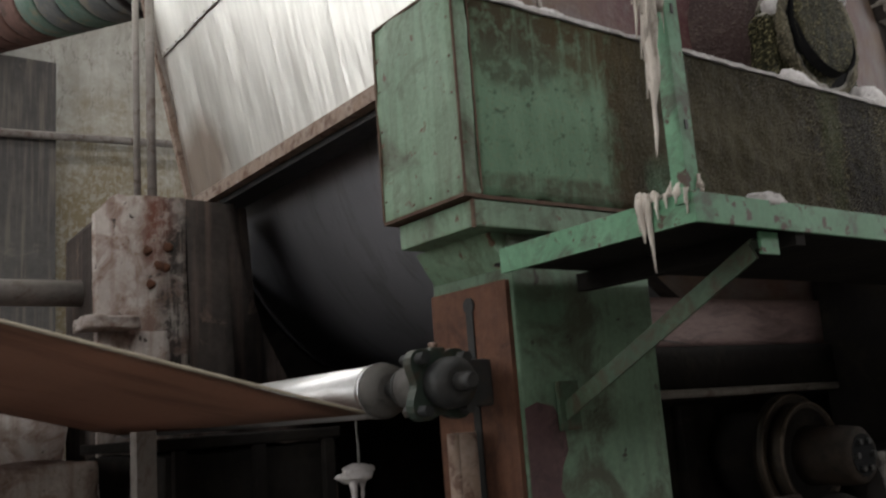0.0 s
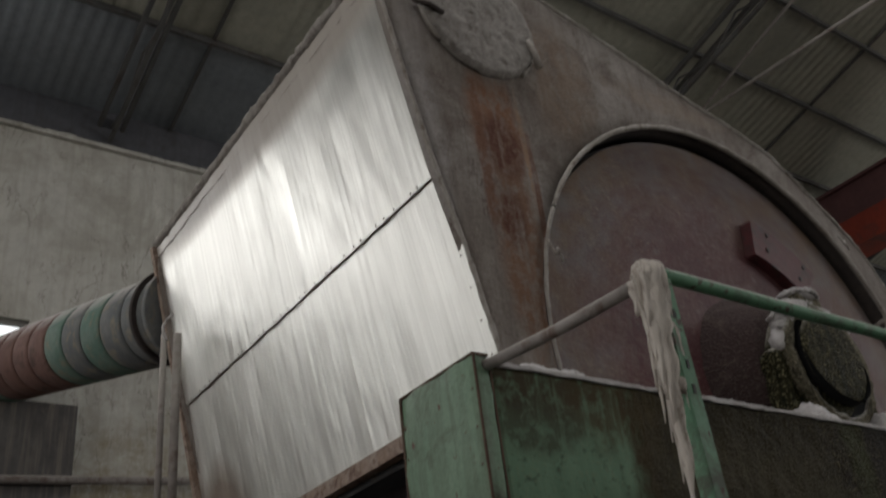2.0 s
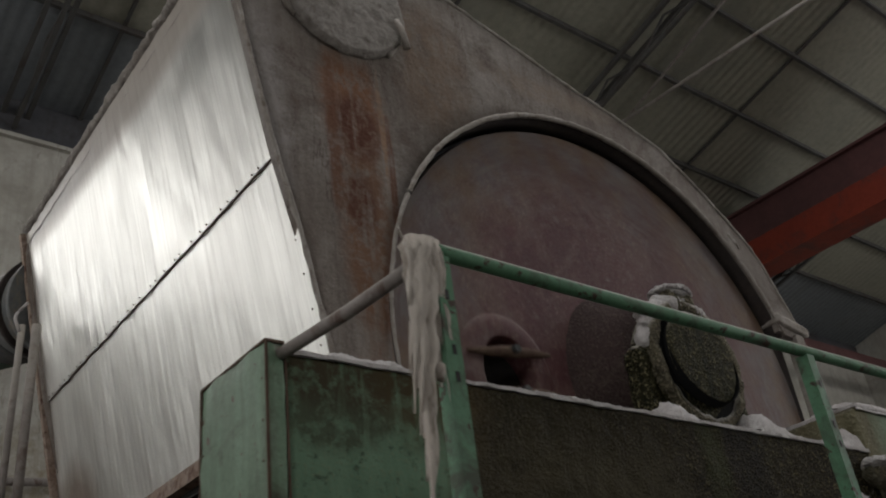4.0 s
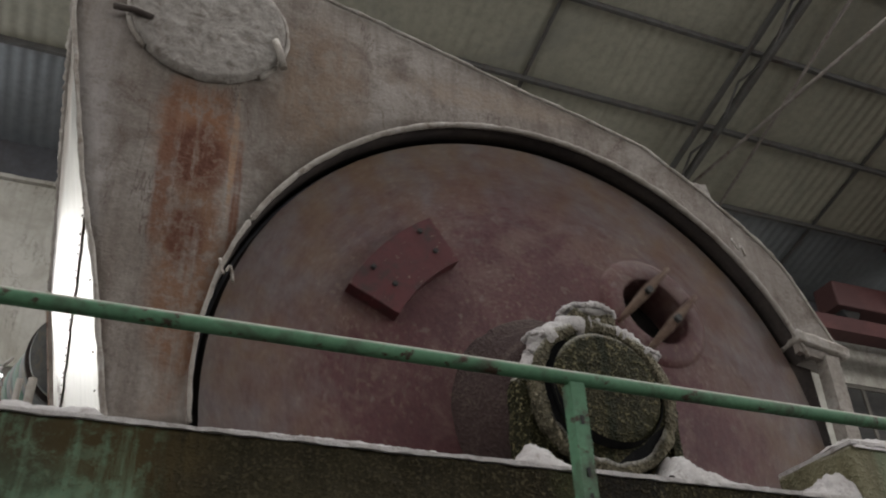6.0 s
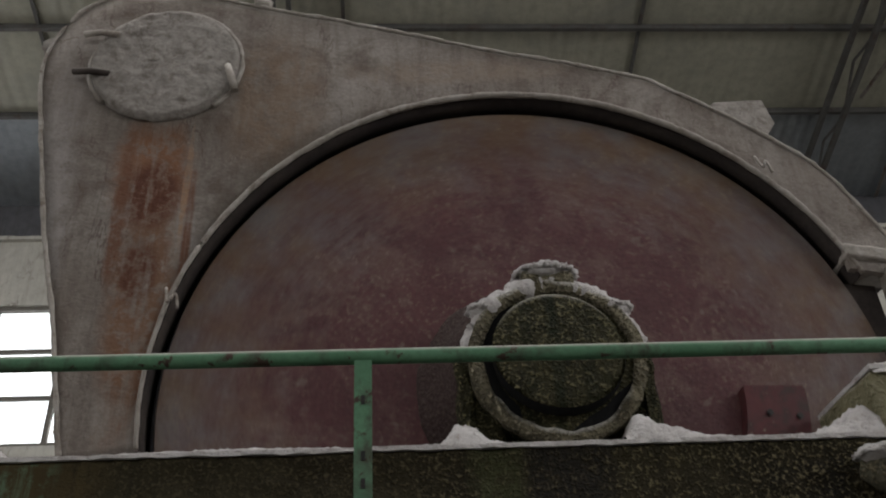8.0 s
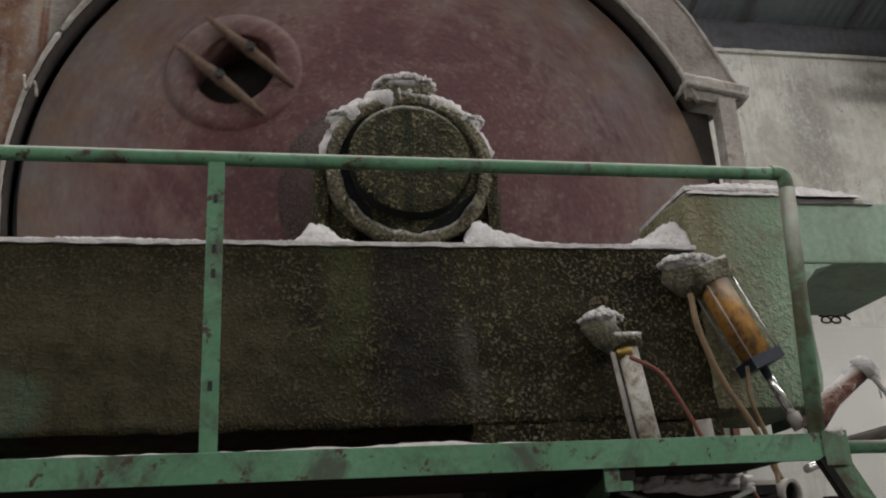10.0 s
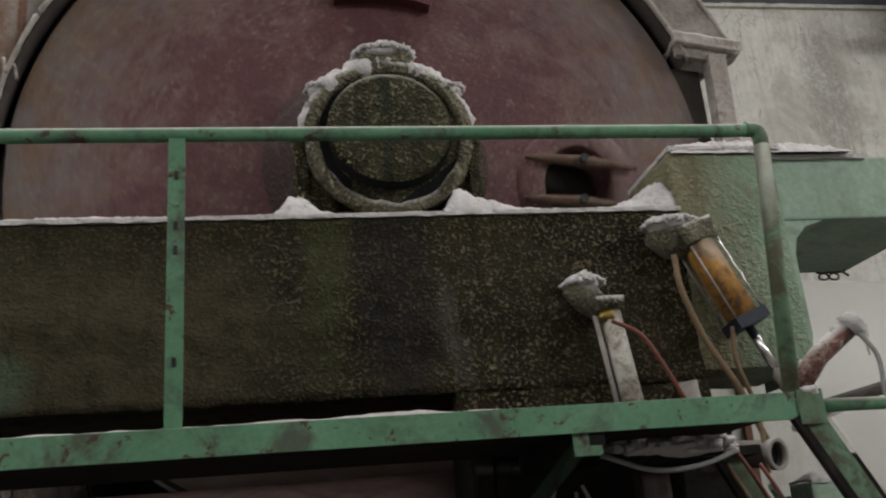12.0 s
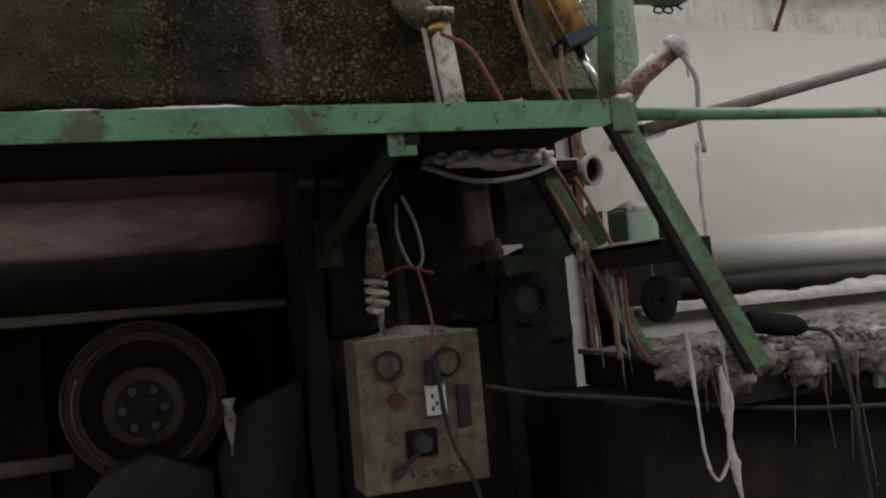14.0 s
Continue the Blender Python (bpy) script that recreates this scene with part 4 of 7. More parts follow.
def side_plate(y, thick, steps=10):
    bm = bmesh.new()
    front, back = [], []
    for th, a, b in arc:
        col, colb = [], []
        for k in range(steps + 1):
            f = k / steps
            x, z = a[0] + (b[0] - a[0]) * f, a[1] + (b[1] - a[1]) * f
            dent = 0.012 * noise.fractal(Vector((x * 1.6, y, z * 1.6)), 0.8, 2, 3) if 0 < k < steps else 0
            col.append(bm.verts.new((x, y + dent, z)))
            colb.append(bm.verts.new((x, y + thick, z)))
        front.append(col)
        back.append(colb)
    for i in range(N):
        for k in range(steps):
            bm.faces.new((front[i][k], front[i + 1][k], front[i + 1][k + 1], front[i][k + 1])).smooth = True
            bm.faces.new((back[i][k], back[i][k + 1], back[i + 1][k + 1], back[i + 1][k]))
        bm.faces.new((front[i][0], back[i][0], back[i + 1][0], front[i + 1][0]))
        bm.faces.new((front[i][steps], front[i + 1][steps], back[i + 1][steps], back[i][steps]))
    for i in (0, N):
        for k in range(steps):
            bm.faces.new((front[i][k], front[i][k + 1], back[i][k + 1], back[i][k]))
    return bm


part("side_panel", side_plate(HY0, 0.06), M_SIDE, hood, "dusty beige side panel with a rust streak")
part("back_panel", side_plate(HY1 - 0.06, 0.06), M_SIDE, hood)
# rounded bead along the arch, and a dark band for its shadow gap
pts = [(CX + (R_ARCH + 0.0) * math.cos(th), HY0 - 0.022, CZ + (R_ARCH + 0.0) * math.sin(th)) for th, a, b in arc]
part("arch_rim", tube(pts, [0.010 + 0.009 * max(0.0, math.sin(th)) for th, a, b in arc], 10, wob=0.45), M_RIM, hood, "crusted pale bead round the arch")
bm = bmesh.new()
lo = [[bm.verts.new((CX + r * math.cos(th), y, CZ + r * math.sin(th))) for th, a, b in arc] for y, r in ((HY0 + 0.004, R_ARCH), (HY0 + 0.004, R_ARCH - 0.010), (HY0 + 0.15, R_ARCH - 0.010), (HY0 + 0.15, R_ARCH))]
for k in range(4):
    a, b = lo[k], lo[(k + 1) % 4]
    for i in range(N):
        bm.faces.new((a[i], a[i + 1], b[i + 1], b[i])).smooth = True
part("arch_gap_band", bm, M_DARKRIM, hood, "dark band drawing the shadow gap inside the arch")
# bead along the outer edge
pts = [(b[0], HY0 + 0.0, b[1]) for th, a, b in arc if th > 0.3]
part("edge_bead", tube(pts, 0.013, 8, wob=0.7), M_RIM, hood)
# roof skin of the hood, from the upper front edge over the top to the outlet
top = [b for th, a, b in arc if not (b[0] < 2.75 and b[1] < 5.80)]
bm = bmesh.new()
ny = 60
rowsv = [[bm.verts.new((x, HY0 + 0.03 + (HY1 - HY0 - 0.06) * j / ny, z + 0.025 * noise.fractal(Vector((x * 3, j * 0.35, z * 3)), 0.8, 2, 4))) for x, z in top] for j in range(ny + 1)]
for a, b in zip(rowsv, rowsv[1:]):
    for i in range(len(top) - 1):
        bm.faces.new((a[i], a[i + 1], b[i + 1], b[i])).smooth = True
part("top_skin", bm, M_DISC, hood, "dust-caked curved top sheet")


# ribbed front sheets in two courses
def front_x(z):
    return 2.075 + (5.92 - z) * (2.595 - 2.075) / (5.92 - 3.33)


def ribbed(z0, z1, y0, y1, off, rows_n=26):
    bm = bmesh.new()
    step, per = 0.0105, 0.063
    n = int((y1 - y0) / step)
    g = []
    for r in range(rows_n + 1):
        z = z0 + (z1 - z0) * r / rows_n
        line = []
        for i in range(n + 1):
            y = y0 + step * i
            ph = (y / per) % 1.0
            rib = 0.0018 * max(0.0, 1 - abs(ph - 0.5) * 6) * (0.4 + abs(noise.noise(Vector((int(y / per) * 3.7, z * 0.7, 0)))) * 2)
            dent = 0.006 * noise.noise(Vector((1.0, y * 1.3, z * 0.9))) + 0.0060 * noise.noise(Vector((4.0, y * 4.2, z * 1.15))) + 0.0010 * noise.noise(Vector((7.0, y * 11.0, z * 2.0)))
            line.append(bm.verts.new((front_x(z) - off - rib + dent, y, z)))
        g.append(line)
    for a, b in zip(g, g[1:]):
        for i in range(n):
            bm.faces.new((a[i], a[i + 1], b[i + 1], b[i])).smooth = True
    return bm


part("cladding_sheet", ribbed(3.36, 4.53, HY0 + 0.01, HY1 - 0.02, 0.012), M_ALU, hood, "ribbed bright aluminium sheet, stained below")
part("cladding_sheet", ribbed(4.50, 5.90, HY0 + 0.01, HY1 - 0.02, 0.026), M_ALU, hood, "ribbed bright aluminium sheet")
for i in range(30):
    y = HY0 + 0.06 + i * 0.12 + 0.03 * math.sin(i * 2.3)
    part("rivet", lump((front_x(4.515) - 0.03, y, 4.512), (0.005, 0.006, 0.007), 0, 1), M_EDGE, hood)
for i in range(14):
    z = 3.5 + i * 0.175
    part("rivet", lump((front_x(z) - 0.028, HY0 + 0.035, z), (0.005, 0.006, 0.007), 0, 1), M_EDGE, hood)
part("seam_gap", tube([(front_x(4.495) - 0.020 - 0.004 * math.sin(k * 1.9), HY0 + 0.02 + k * 0.06, 4.494 + 0.004 * math.sin(k * 1.3)) for k in range(60)], 0.0035, 6), M_EDGE, hood, "dark open seam between the sheets")
part("crusted_edge", roughen(tube([(front_x(5.93) - 0.005, HY0 + 0.01 + 0.035 * k, 5.945) for k in range(104)], 0.046, 14, wob=0.12), 0.020, 26, 3.0), M_DISC, hood, "thick crusted dust along the upper edge")
part("front_backing", prism([(front_x(3.34) + 0.015, 3.34), (front_x(5.9) + 0.015, 5.9), (front_x(5.9) + 0.04, 5.9), (front_x(3.34) + 0.04, 3.34)], HY0 + 0.061, HY1 - 0.061), M_SIDE, hood)
part("bottom_angle", prism([(2.53, 3.28), (2.53, 3.37), (2.60, 3.37), (2.60, 3.28)], HY0 - 0.005, HY1 + 0.05), M_ANGLE, hood, "dusty rusted angle along the lower edge")
part("bottom_lip", prism([(2.605, 3.24), (2.605, 3.30), (2.80, 3.30), (2.80, 3.24)], HY0 + 0.2, HY1), M_DARKIRON, hood)
part("corner_strip", bar((front_x(3.3) - 0.02, HY1 - 0.0, 3.34), (front_x(5.92) - 0.02, HY1 - 0.0, 5.92), 0.09, 0.05, up=(0, 1, 0)), M_ANGLE, hood, "brown rusted corner strip")
# round cover with three clips
bm = bmesh.new()
seg, rg = 96, 26
cen = bm.verts.new((2.78, HY0 - 0.05, 5.748))
prev = None
for k in range(1, rg + 1):
    r = 0.43 * k / rg
    line = [bm.verts.new((2.78 + r * math.cos(2 * math.pi * i / seg), HY0 - 0.05 + 0.009 * noise.fractal(Vector((r * 15 * math.cos(2 * math.pi * i / seg), r * 13 * math.sin(2 * math.pi * i / seg), 4)), 0.7, 2, 5) + (0.045 if k == rg else 0), 5.748 + r * math.sin(2 * math.pi * i / seg))) for i in range(seg)]
    for i in range(seg):
        j = (i + 1) % seg
        bm.faces.new((cen, line[i], line[j]) if prev is None else (prev[i], line[i], line[j], prev[j])).smooth = True
    prev = line
part("round_cover", bm, M_DISC, hood, "round dust-caked cover plate")
part("cover_rim", tube([(2.78 + 0.435 * math.cos(a * math.pi / 30), HY0 - 0.012, 5.748 + 0.435 * math.sin(a * math.pi / 30)) for a in range(-8, 38)], 0.016, 8, wob=0.6), M_RIM, hood)
for a, b in (((2.27, 5.657), (2.475, 5.642)), ((2.285, 5.962), (2.49, 5.957)), ((3.14, 5.705), (3.198, 5.505))):
    part("clip", tube(((a[0], HY0 - 0.05, a[1]), ((a[0] + b[0]) / 2, HY0 - 0.07, (a[1] + b[1]) / 2), (b[0], HY0 - 0.05, b[1])), 0.020, 8, wob=0.5), M_DARKRIM if a[0] < 2.28 else M_RIM, hood)
part("lifting_lug", lump((3.30, HY0 + 0.02, 6.30), (0.06, 0.05, 0.05), 0.5, 2, 3.0), M_RIM, hood)
for x, z in ((3.0, 4.13), (6.13, 4.92)):
    s = 1 if x > 4 else -1
    part("wire_hook", tube(spline([(x - 0.03, HY0 - 0.06, z + 0.06), (x - 0.01, HY0 - 0.08, z - 0.03), (x + 0.02, HY0 - 0.07, z + 0.02), (x + 0.04, HY0 - 0.07, z - 0.06)], 5), 0.008, 6), M_RIM, hood)
# right end of the hood: ledge, post and the outlet tab
part("end_ledge", roughen(prism([(6.445, 4.395), (6.445, 4.325), (6.82, 4.265), (6.83, 4.33)], HY0 - 0.05, HY0 + 0.22), 0.012, 9, 2.0, cuts=5), M_RIM, hood, "crusted ledge at the end of the rim")
part("ledge_lip", prism([(6.45, 4.323), (6.45, 4.262), (6.64, 4.222), (6.78, 4.265)], HY0 - 0.02, HY0 + 0.02), M_SIDE, hood)
part("end_post", bar((6.672, HY0 + 0.0, 4.25), (6.645, HY0 + 0.0, 3.30), 0.10, 0.09, up=(0, 1, 0)), M_RIM, hood)
part("end_plate", prism([(6.44, 4.24), (6.62, 4.22), (6.62, 3.3), (6.56, 3.3)], HY0 + 0.10, HY0 + 0.13), M_DARKRIM, hood)
part("outlet_tab", prism([(5.90, 5.55), (6.28, 5.99), (6.62, 6.01), (6.66, 5.80), (6.30, 5.30)], 3.56, 3.62), M_DISC, hood, "bent sheet tab above the rim")

# ---- the drum, turning ----
DY0, DY1 = 3.035, 6.85
drum = thing("drying_drum", (CX, DY0, CZ), "large grey drying drum with dark red painted head, turning", "drum")
bm = bmesh.new()
seg = 128
prof = [(R_DRUM - 0.02, DY0 + 0.10), (R_DRUM, DY0 + 0.11), (R_DRUM, DY1)]
loops = [[bm.verts.new((CX + r * math.cos(2 * math.pi * i / seg), y, CZ + r * math.sin(2 * math.pi * i / seg))) for i in range(seg)] for r, y in prof]
for a, b in zip(loops, loops[1:]):
    for i in range(seg):
        bm.faces.new((a[i], a[(i + 1) % seg], b[(i + 1) % seg], b[i])).smooth = True
bm.faces.new(loops[-1])
part("shell", bm, M_SHELL, drum, "smooth grey cast-iron shell")
bm = bmesh.new()
loops = [[bm.verts.new((CX + r * math.cos(2 * math.pi * i / seg), y, CZ + r * math.sin(2 * math.pi * i / seg))) for i in range(seg)] for r, y in ((R_DRUM - 0.042, DY0 + 0.025), (R_DRUM - 0.038, DY0 + 0.095), (R_DRUM - 0.018, DY0 + 0.098))]
for a, b in zip(loops, loops[1:]):
    for i in range(seg):
        bm.faces.new((a[i], a[(i + 1) % seg], b[(i + 1) % seg], b[i])).smooth = True
part("rim_rebate", bm, M_DARKRIM, drum, "dark stepped edge round the head")
MH_R = 1.06     # the manhole's distance from the axis
PL_R0, PL_R1, PL_A0, PL_A1 = 0.975, 1.27, 77.0, 107.5
bm = bmesh.new()
mh_x, mh_z = CX + MH_R, CZ


def in_hole(x, z):
    return ((x - mh_x) / 0.205) ** 2 + ((z - mh_z) / 0.235) ** 2 < 1


def head_grid():
    """The head as fine polar mesh with the manhole left out."""
    n, m = 160, 48
    vs = []
    for k in range(m + 1):
        r = 0.2 + (R_DRUM - 0.24) * k / m
        vs.append([(CX + r * math.cos(2 * math.pi * i / n), DY0 + 0.025 * (r / R_DRUM) ** 2, CZ + r * math.sin(2 * math.pi * i / n)) for i in range(n)])
    vv = [[bm.verts.new(c) for c in line] for line in vs]
    for k in range(m):
        for i in range(n):
            j = (i + 1) % n
            f = (vv[k][i], vv[k][j], vv[k + 1][j], vv[k + 1][i])
            cx, cz = sum(v.co.x for v in f) / 4, sum(v.co.z for v in f) / 4
            if not in_hole(cx, cz):
                bm.faces.new(f).smooth = True


head_grid()
head = part("drum_head", bm, M_HEAD, drum, "dull dark red painted drum head, worn grey")


def oval(rx, rz, y, n=48):
    return [(mh_x + rx * math.cos(2 * math.pi * i / n), y, mh_z + rz * math.sin(2 * math.pi * i / n)) for i in range(n)]


bm = bmesh.new()
lines = [[bm.verts.new(c) for c in oval(*a)] for a in ((0.185, 0.225, DY0 + 0.25), (0.185, 0.225, DY0 - 0.018), (0.195, 0.235, DY0 - 0.024), (0.29, 0.33, DY0 - 0.020), (0.325, 0.365, DY0 - 0.004), (0.34, 0.38, DY0 + 0.03))]
for a, b in zip(lines, lines[1:]):
    for i in range(48):
        bm.faces.new((a[i], a[(i + 1) % 48], b[(i + 1) % 48], b[i])).smooth = True
mh = part("manhole_ring", bm, M_HEAD, drum, "broad low red boss round the manhole")
bm = bmesh.new()
bm.faces.new([bm.verts.new((c[0], c[1] + 0.35 * (c[0] - mh_x), c[2])) for c in oval(0.182, 0.222, DY0 + 0.17)])
part("manhole_door", bm, M_BLACK, mh, "dark recessed manhole door")
for dz in (-0.115, 0.115):
    part("clamp_bar", roughen(tube([(mh_x + u, DY0 - 0.05 - 0.012 * math.cos(u * 5.0), mh_z + dz) for u in (-0.30, -0.24, -0.15, -0.06, 0.0, 0.06, 0.15, 0.24, 0.30)], [0.011, 0.018, 0.025, 0.031, 0.033, 0.031, 0.024, 0.017, 0.011], 12), 0.004, 14, dz), M_EDGE, mh, "rusty red clamp bar across the opening")
    part("clamp_nut", tube(((mh_x, DY0 - 0.12, mh_z + dz), (mh_x, DY0 - 0.02, mh_z + dz)), 0.024, 6), M_DARKIRON, mh)


def sector(r0, r1, a0, a1, y0, y1, n=14):
    bm = bmesh.new()
    ls = []
    for r, y in ((r0, y1), (r0, y0), (r1, y0), (r1, y1)):
        ls.append([bm.verts.new((CX + r * math.cos(radians(a0 + (a1 - a0) * i / n)), y, CZ + r * math.sin(radians(a0 + (a1 - a0) * i / n)))) for i in range(n + 1)])
    for k in range(4):
        a, b = ls[k], ls[(k + 1) % 4]
        for i in range(n):
            bm.faces.new((a[i], a[i + 1], b[i + 1], b[i]))
    for i in (0, n):
        bm.faces.new([l[i] for l in ls])
    return bm


plate = part("balance_plate", sector(PL_R0, PL_R1, PL_A0, PL_A1, DY0 - 0.075, DY0 + 0.03), M_RED, drum, "thick curved red plate bolted to the drum head")
for a, r in ((82, 1.08), (100, 1.08), (82, 1.22), (100, 1.22)):
    c = (CX + r * math.cos(radians(a)), CZ + r * math.sin(radians(a)))
    part("bolt", tube(((c[0], DY0 - 0.088, c[1]), (c[0], DY0 - 0.073, c[1])), 0.015, 6), M_DARKIRON, plate)
part("journal", roughen(tube([(CX, y, CZ) for y in (DY0 + 0.03, DY0 - 0.01, DY0 - 0.04, DY0 - 0.09, DY0 - 0.16, DY0 - 0.24, 2.76)], [0.60, 0.57, 0.54, 0.50, 0.46, 0.42, 0.39], 64), 0.012, 7, 2.0), M_HUB, drum, "grimy dust-speckled journal hub flaring out to the head")

# ---- near frame: beam, column, arm ----
BY0, BY1 = 2.44, 2.95
beam = thing("frame_beam", (4.0, 2.7, 2.37), "heavy green-painted machine beam caked with dark pulp crust", "beam")
bm = crusted((2.0195, BY0, 2.37), (6.06, BY1, 3.15), 0.035, 0.014, 11.0, 1.0)
for v in bm.verts:
    # the crust thins out towards the clean green end
    f = min(1.0, max(0.15, (v.co.x - 2.5) / 0.8))
    if v.co.y < BY0 + 0.05:
        v.co.y = BY0 + (v.co.y - BY0) * f
    v.co.x = max(v.co.x, 2.0195)
part("beam_body", bm, M_CRUST, beam, "dark crusted beam web, green paint showing at its end")
endbox = part("end_box", roughen(box((1.945, BY0 - 0.005, 2.365), (2.019, BY1 + 0.015, 3.18), 0.008), 0.009, 8, 3.0, cuts=9), M_GREEN, beam, "dented pale green end plate with rusty edges")
part("edge_strip", box((1.941, BY0 - 0.011, 2.37), (1.951, BY0 - 0.004, 3.18)), M_EDGE, endbox)
part("bottom_edge", box((1.940, BY0 - 0.008, 2.355), (2.03, BY1 + 0.01, 2.368)), M_EDGE, endbox)
part("rear_edge", box((1.941, BY1 + 0.006, 2.37), (1.950, BY1 + 0.018, 3.18)), M_EDGE, endbox)
part("top_edge", box((1.941, BY0 - 0.008, 3.176), (2.02, BY1 + 0.016, 3.186)), M_EDGE, endbox)
for k in range(5):
    part("bolt", lump((1.944, BY0 + 0.022, 2.43 + k * 0.155 + 0.01 * math.sin(k * 4.1)), (0.004, 0.007, 0.007), 0.2, 1, k * 1.0), M_EDGE, endbox)
    part("bolt", lump((1.944, BY1 - 0.01, 2.45 + k * 0.15 + 0.012 * math.sin(k * 2.7)), (0.003, 0.006, 0.006), 0.2, 1, k * 2.0), M_EDGE, endbox)
for k in range(4):
    part("bolt", lump((1.944, BY0 + 0.09 + k * 0.11, 2.395), (0.004, 0.006, 0.006), 0.2, 1, k * 3.0), M_EDGE, endbox)
part("lower_step", roughen(box((4.96, BY0 + 0.006, 2.12), (6.06, 2.565, 2.375)), 0.010, 9, 4.0, cuts=10), M_CRUST, beam, "crusted lower flange of the beam")
part("front_seam", box((2.0205, BY0 - 0.006, 2.372), (2.029, BY0 - 0.001, 3.15)), M_EDGE, endbox)
part("lower_seam", box((1.99, BY0 - 0.007, 2.352), (2.95, BY0 + 0.004, 2.366)), M_EDGE, beam)
part("lower_flange", box((1.985, BY0 + 0.0, 2.25), (2.96, BY1 - 0.03, 2.349), 0.006), M_GREEN, beam)
part("flange_strip", box((1.978, BY0 - 0.004, 2.245), (1.986, BY0 + 0.012, 2.350)), M_EDGE, beam)
part("end_block", roughen(box((6.04, BY0 - 0.02, 2.40), (6.56, BY1, 3.44), 0.03), 0.010, 6, 2.0, cuts=7), M_BLOCK, beam, "pale crusted block at the beam's end")
part("bracket_arm", box((6.562, BY0 + 0.02, 3.09), (7.43, 3.35, 3.405), 0.012), M_PALEGREEN, beam, "pale green bracket arm")
poly = [(6.562, 2.36), (6.60, 2.55), (6.60, 2.92), (6.62, 3.00), (6.68, 3.06), (6.78, 3.088), (6.562, 3.088)]
part("bracket_web", prism(poly, BY0 + 0.03, BY1 - 0.04), M_PALEGREEN, beam)
column = thing("frame_column", (2.55, 2.75, 0.0), "green-painted cast column with a bare rust-brown slotted side", "column")
part("column_body", box((2.185, 2.5, 0.0), (2.94, 3.0, 2.249), 0.012), M_COLGREEN, column, "green painted column with flaked paint")
part("neck", prism([(2.10, 2.249), (2.14, 2.18), (2.183, 2.12), (2.183, 2.249)], 2.52, 2.98), M_GREEN, column)
part("slot_plate", box((2.162, 2.515, 0.0), (2.184, 2.985, 2.075)), M_RUSTY, column, "rust-brown slotted plate")
bm = box((2.155, 2.715, 0.4), (2.1615, 2.755, 2.0))
tube(((2.1545, 2.735, 2.005), (2.1615, 2.735, 2.005)), 0.032, 16, True, bm)
part("slot", bm, M_DARKIRON, column, "dark vertical slot")
bm = bmesh.new()
fl = [(2.19, 1.60), (2.25, 1.62), (2.33, 1.60), (2.375, 1.53), (2.385, 1.44), (2.35, 1.38), (2.33, 1.30), (2.37, 1.24), (2.42, 1.17), (2.46, 1.02), (2.19, 1.0)]
part("bare_patch", prism(fl, 2.496, 2.499), M_PRIMER, column, "dark patch where the paint has flaked off")
rear = thing("black_column", (5.4, 2.8, 0.0), "grimy machine column under the beam, shade in its black", "column")
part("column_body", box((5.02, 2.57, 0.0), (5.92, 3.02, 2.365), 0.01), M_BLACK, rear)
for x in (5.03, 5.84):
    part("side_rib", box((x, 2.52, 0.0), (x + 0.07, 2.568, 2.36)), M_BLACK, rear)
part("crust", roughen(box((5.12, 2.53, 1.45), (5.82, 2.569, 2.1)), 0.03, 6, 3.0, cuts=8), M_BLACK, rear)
# Black fillers added to keep the space below and behind the drum dark.
tray = thing("gap_plate", (4.6, 5, 1.7), "added black plate closing the gap under the drum", "tray")
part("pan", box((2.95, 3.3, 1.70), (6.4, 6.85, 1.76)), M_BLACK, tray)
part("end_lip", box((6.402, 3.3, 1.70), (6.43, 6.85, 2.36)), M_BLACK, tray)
rm = thing("rear_dark_filler", (4.8, 7, 0), "added black plates filling the dark behind the drum", "machine frame")
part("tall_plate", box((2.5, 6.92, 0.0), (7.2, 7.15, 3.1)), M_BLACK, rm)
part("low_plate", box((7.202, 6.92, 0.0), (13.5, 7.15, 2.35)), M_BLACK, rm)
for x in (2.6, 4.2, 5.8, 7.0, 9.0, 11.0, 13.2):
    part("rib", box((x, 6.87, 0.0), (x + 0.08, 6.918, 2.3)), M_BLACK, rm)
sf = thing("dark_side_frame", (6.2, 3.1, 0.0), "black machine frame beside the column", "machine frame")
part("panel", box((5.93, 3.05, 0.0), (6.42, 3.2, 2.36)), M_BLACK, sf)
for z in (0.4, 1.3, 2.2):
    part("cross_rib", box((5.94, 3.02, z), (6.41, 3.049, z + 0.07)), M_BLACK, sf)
um = thing("under_dark_filler", (4.5, 3.4, 0.0), "added black body filling the dark below the drum", "machine frame")
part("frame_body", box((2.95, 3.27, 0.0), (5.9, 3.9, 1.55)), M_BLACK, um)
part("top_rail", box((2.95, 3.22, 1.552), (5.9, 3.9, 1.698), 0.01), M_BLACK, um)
# Added board and plate: dark cut-off and lit foot of the drum head.
part("cover_board", roughen(box((2.95, 2.95, 1.58), (5.015, 2.985, 1.845)), 0.008, 4, 2.0, cuts=5), M_BLACK, um, "added black board hiding the drum's lower edge")
part("lit_head_plate", roughen(box((2.96, 2.99, 1.85), (5.015, 3.004, 2.10)), 0.006, 3, 5.0, cuts=5), M_LITHEAD, um, "added red-brown plate standing for the drum head's lit foot")
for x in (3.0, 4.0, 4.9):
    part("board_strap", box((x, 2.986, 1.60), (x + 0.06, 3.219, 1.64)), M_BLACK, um)
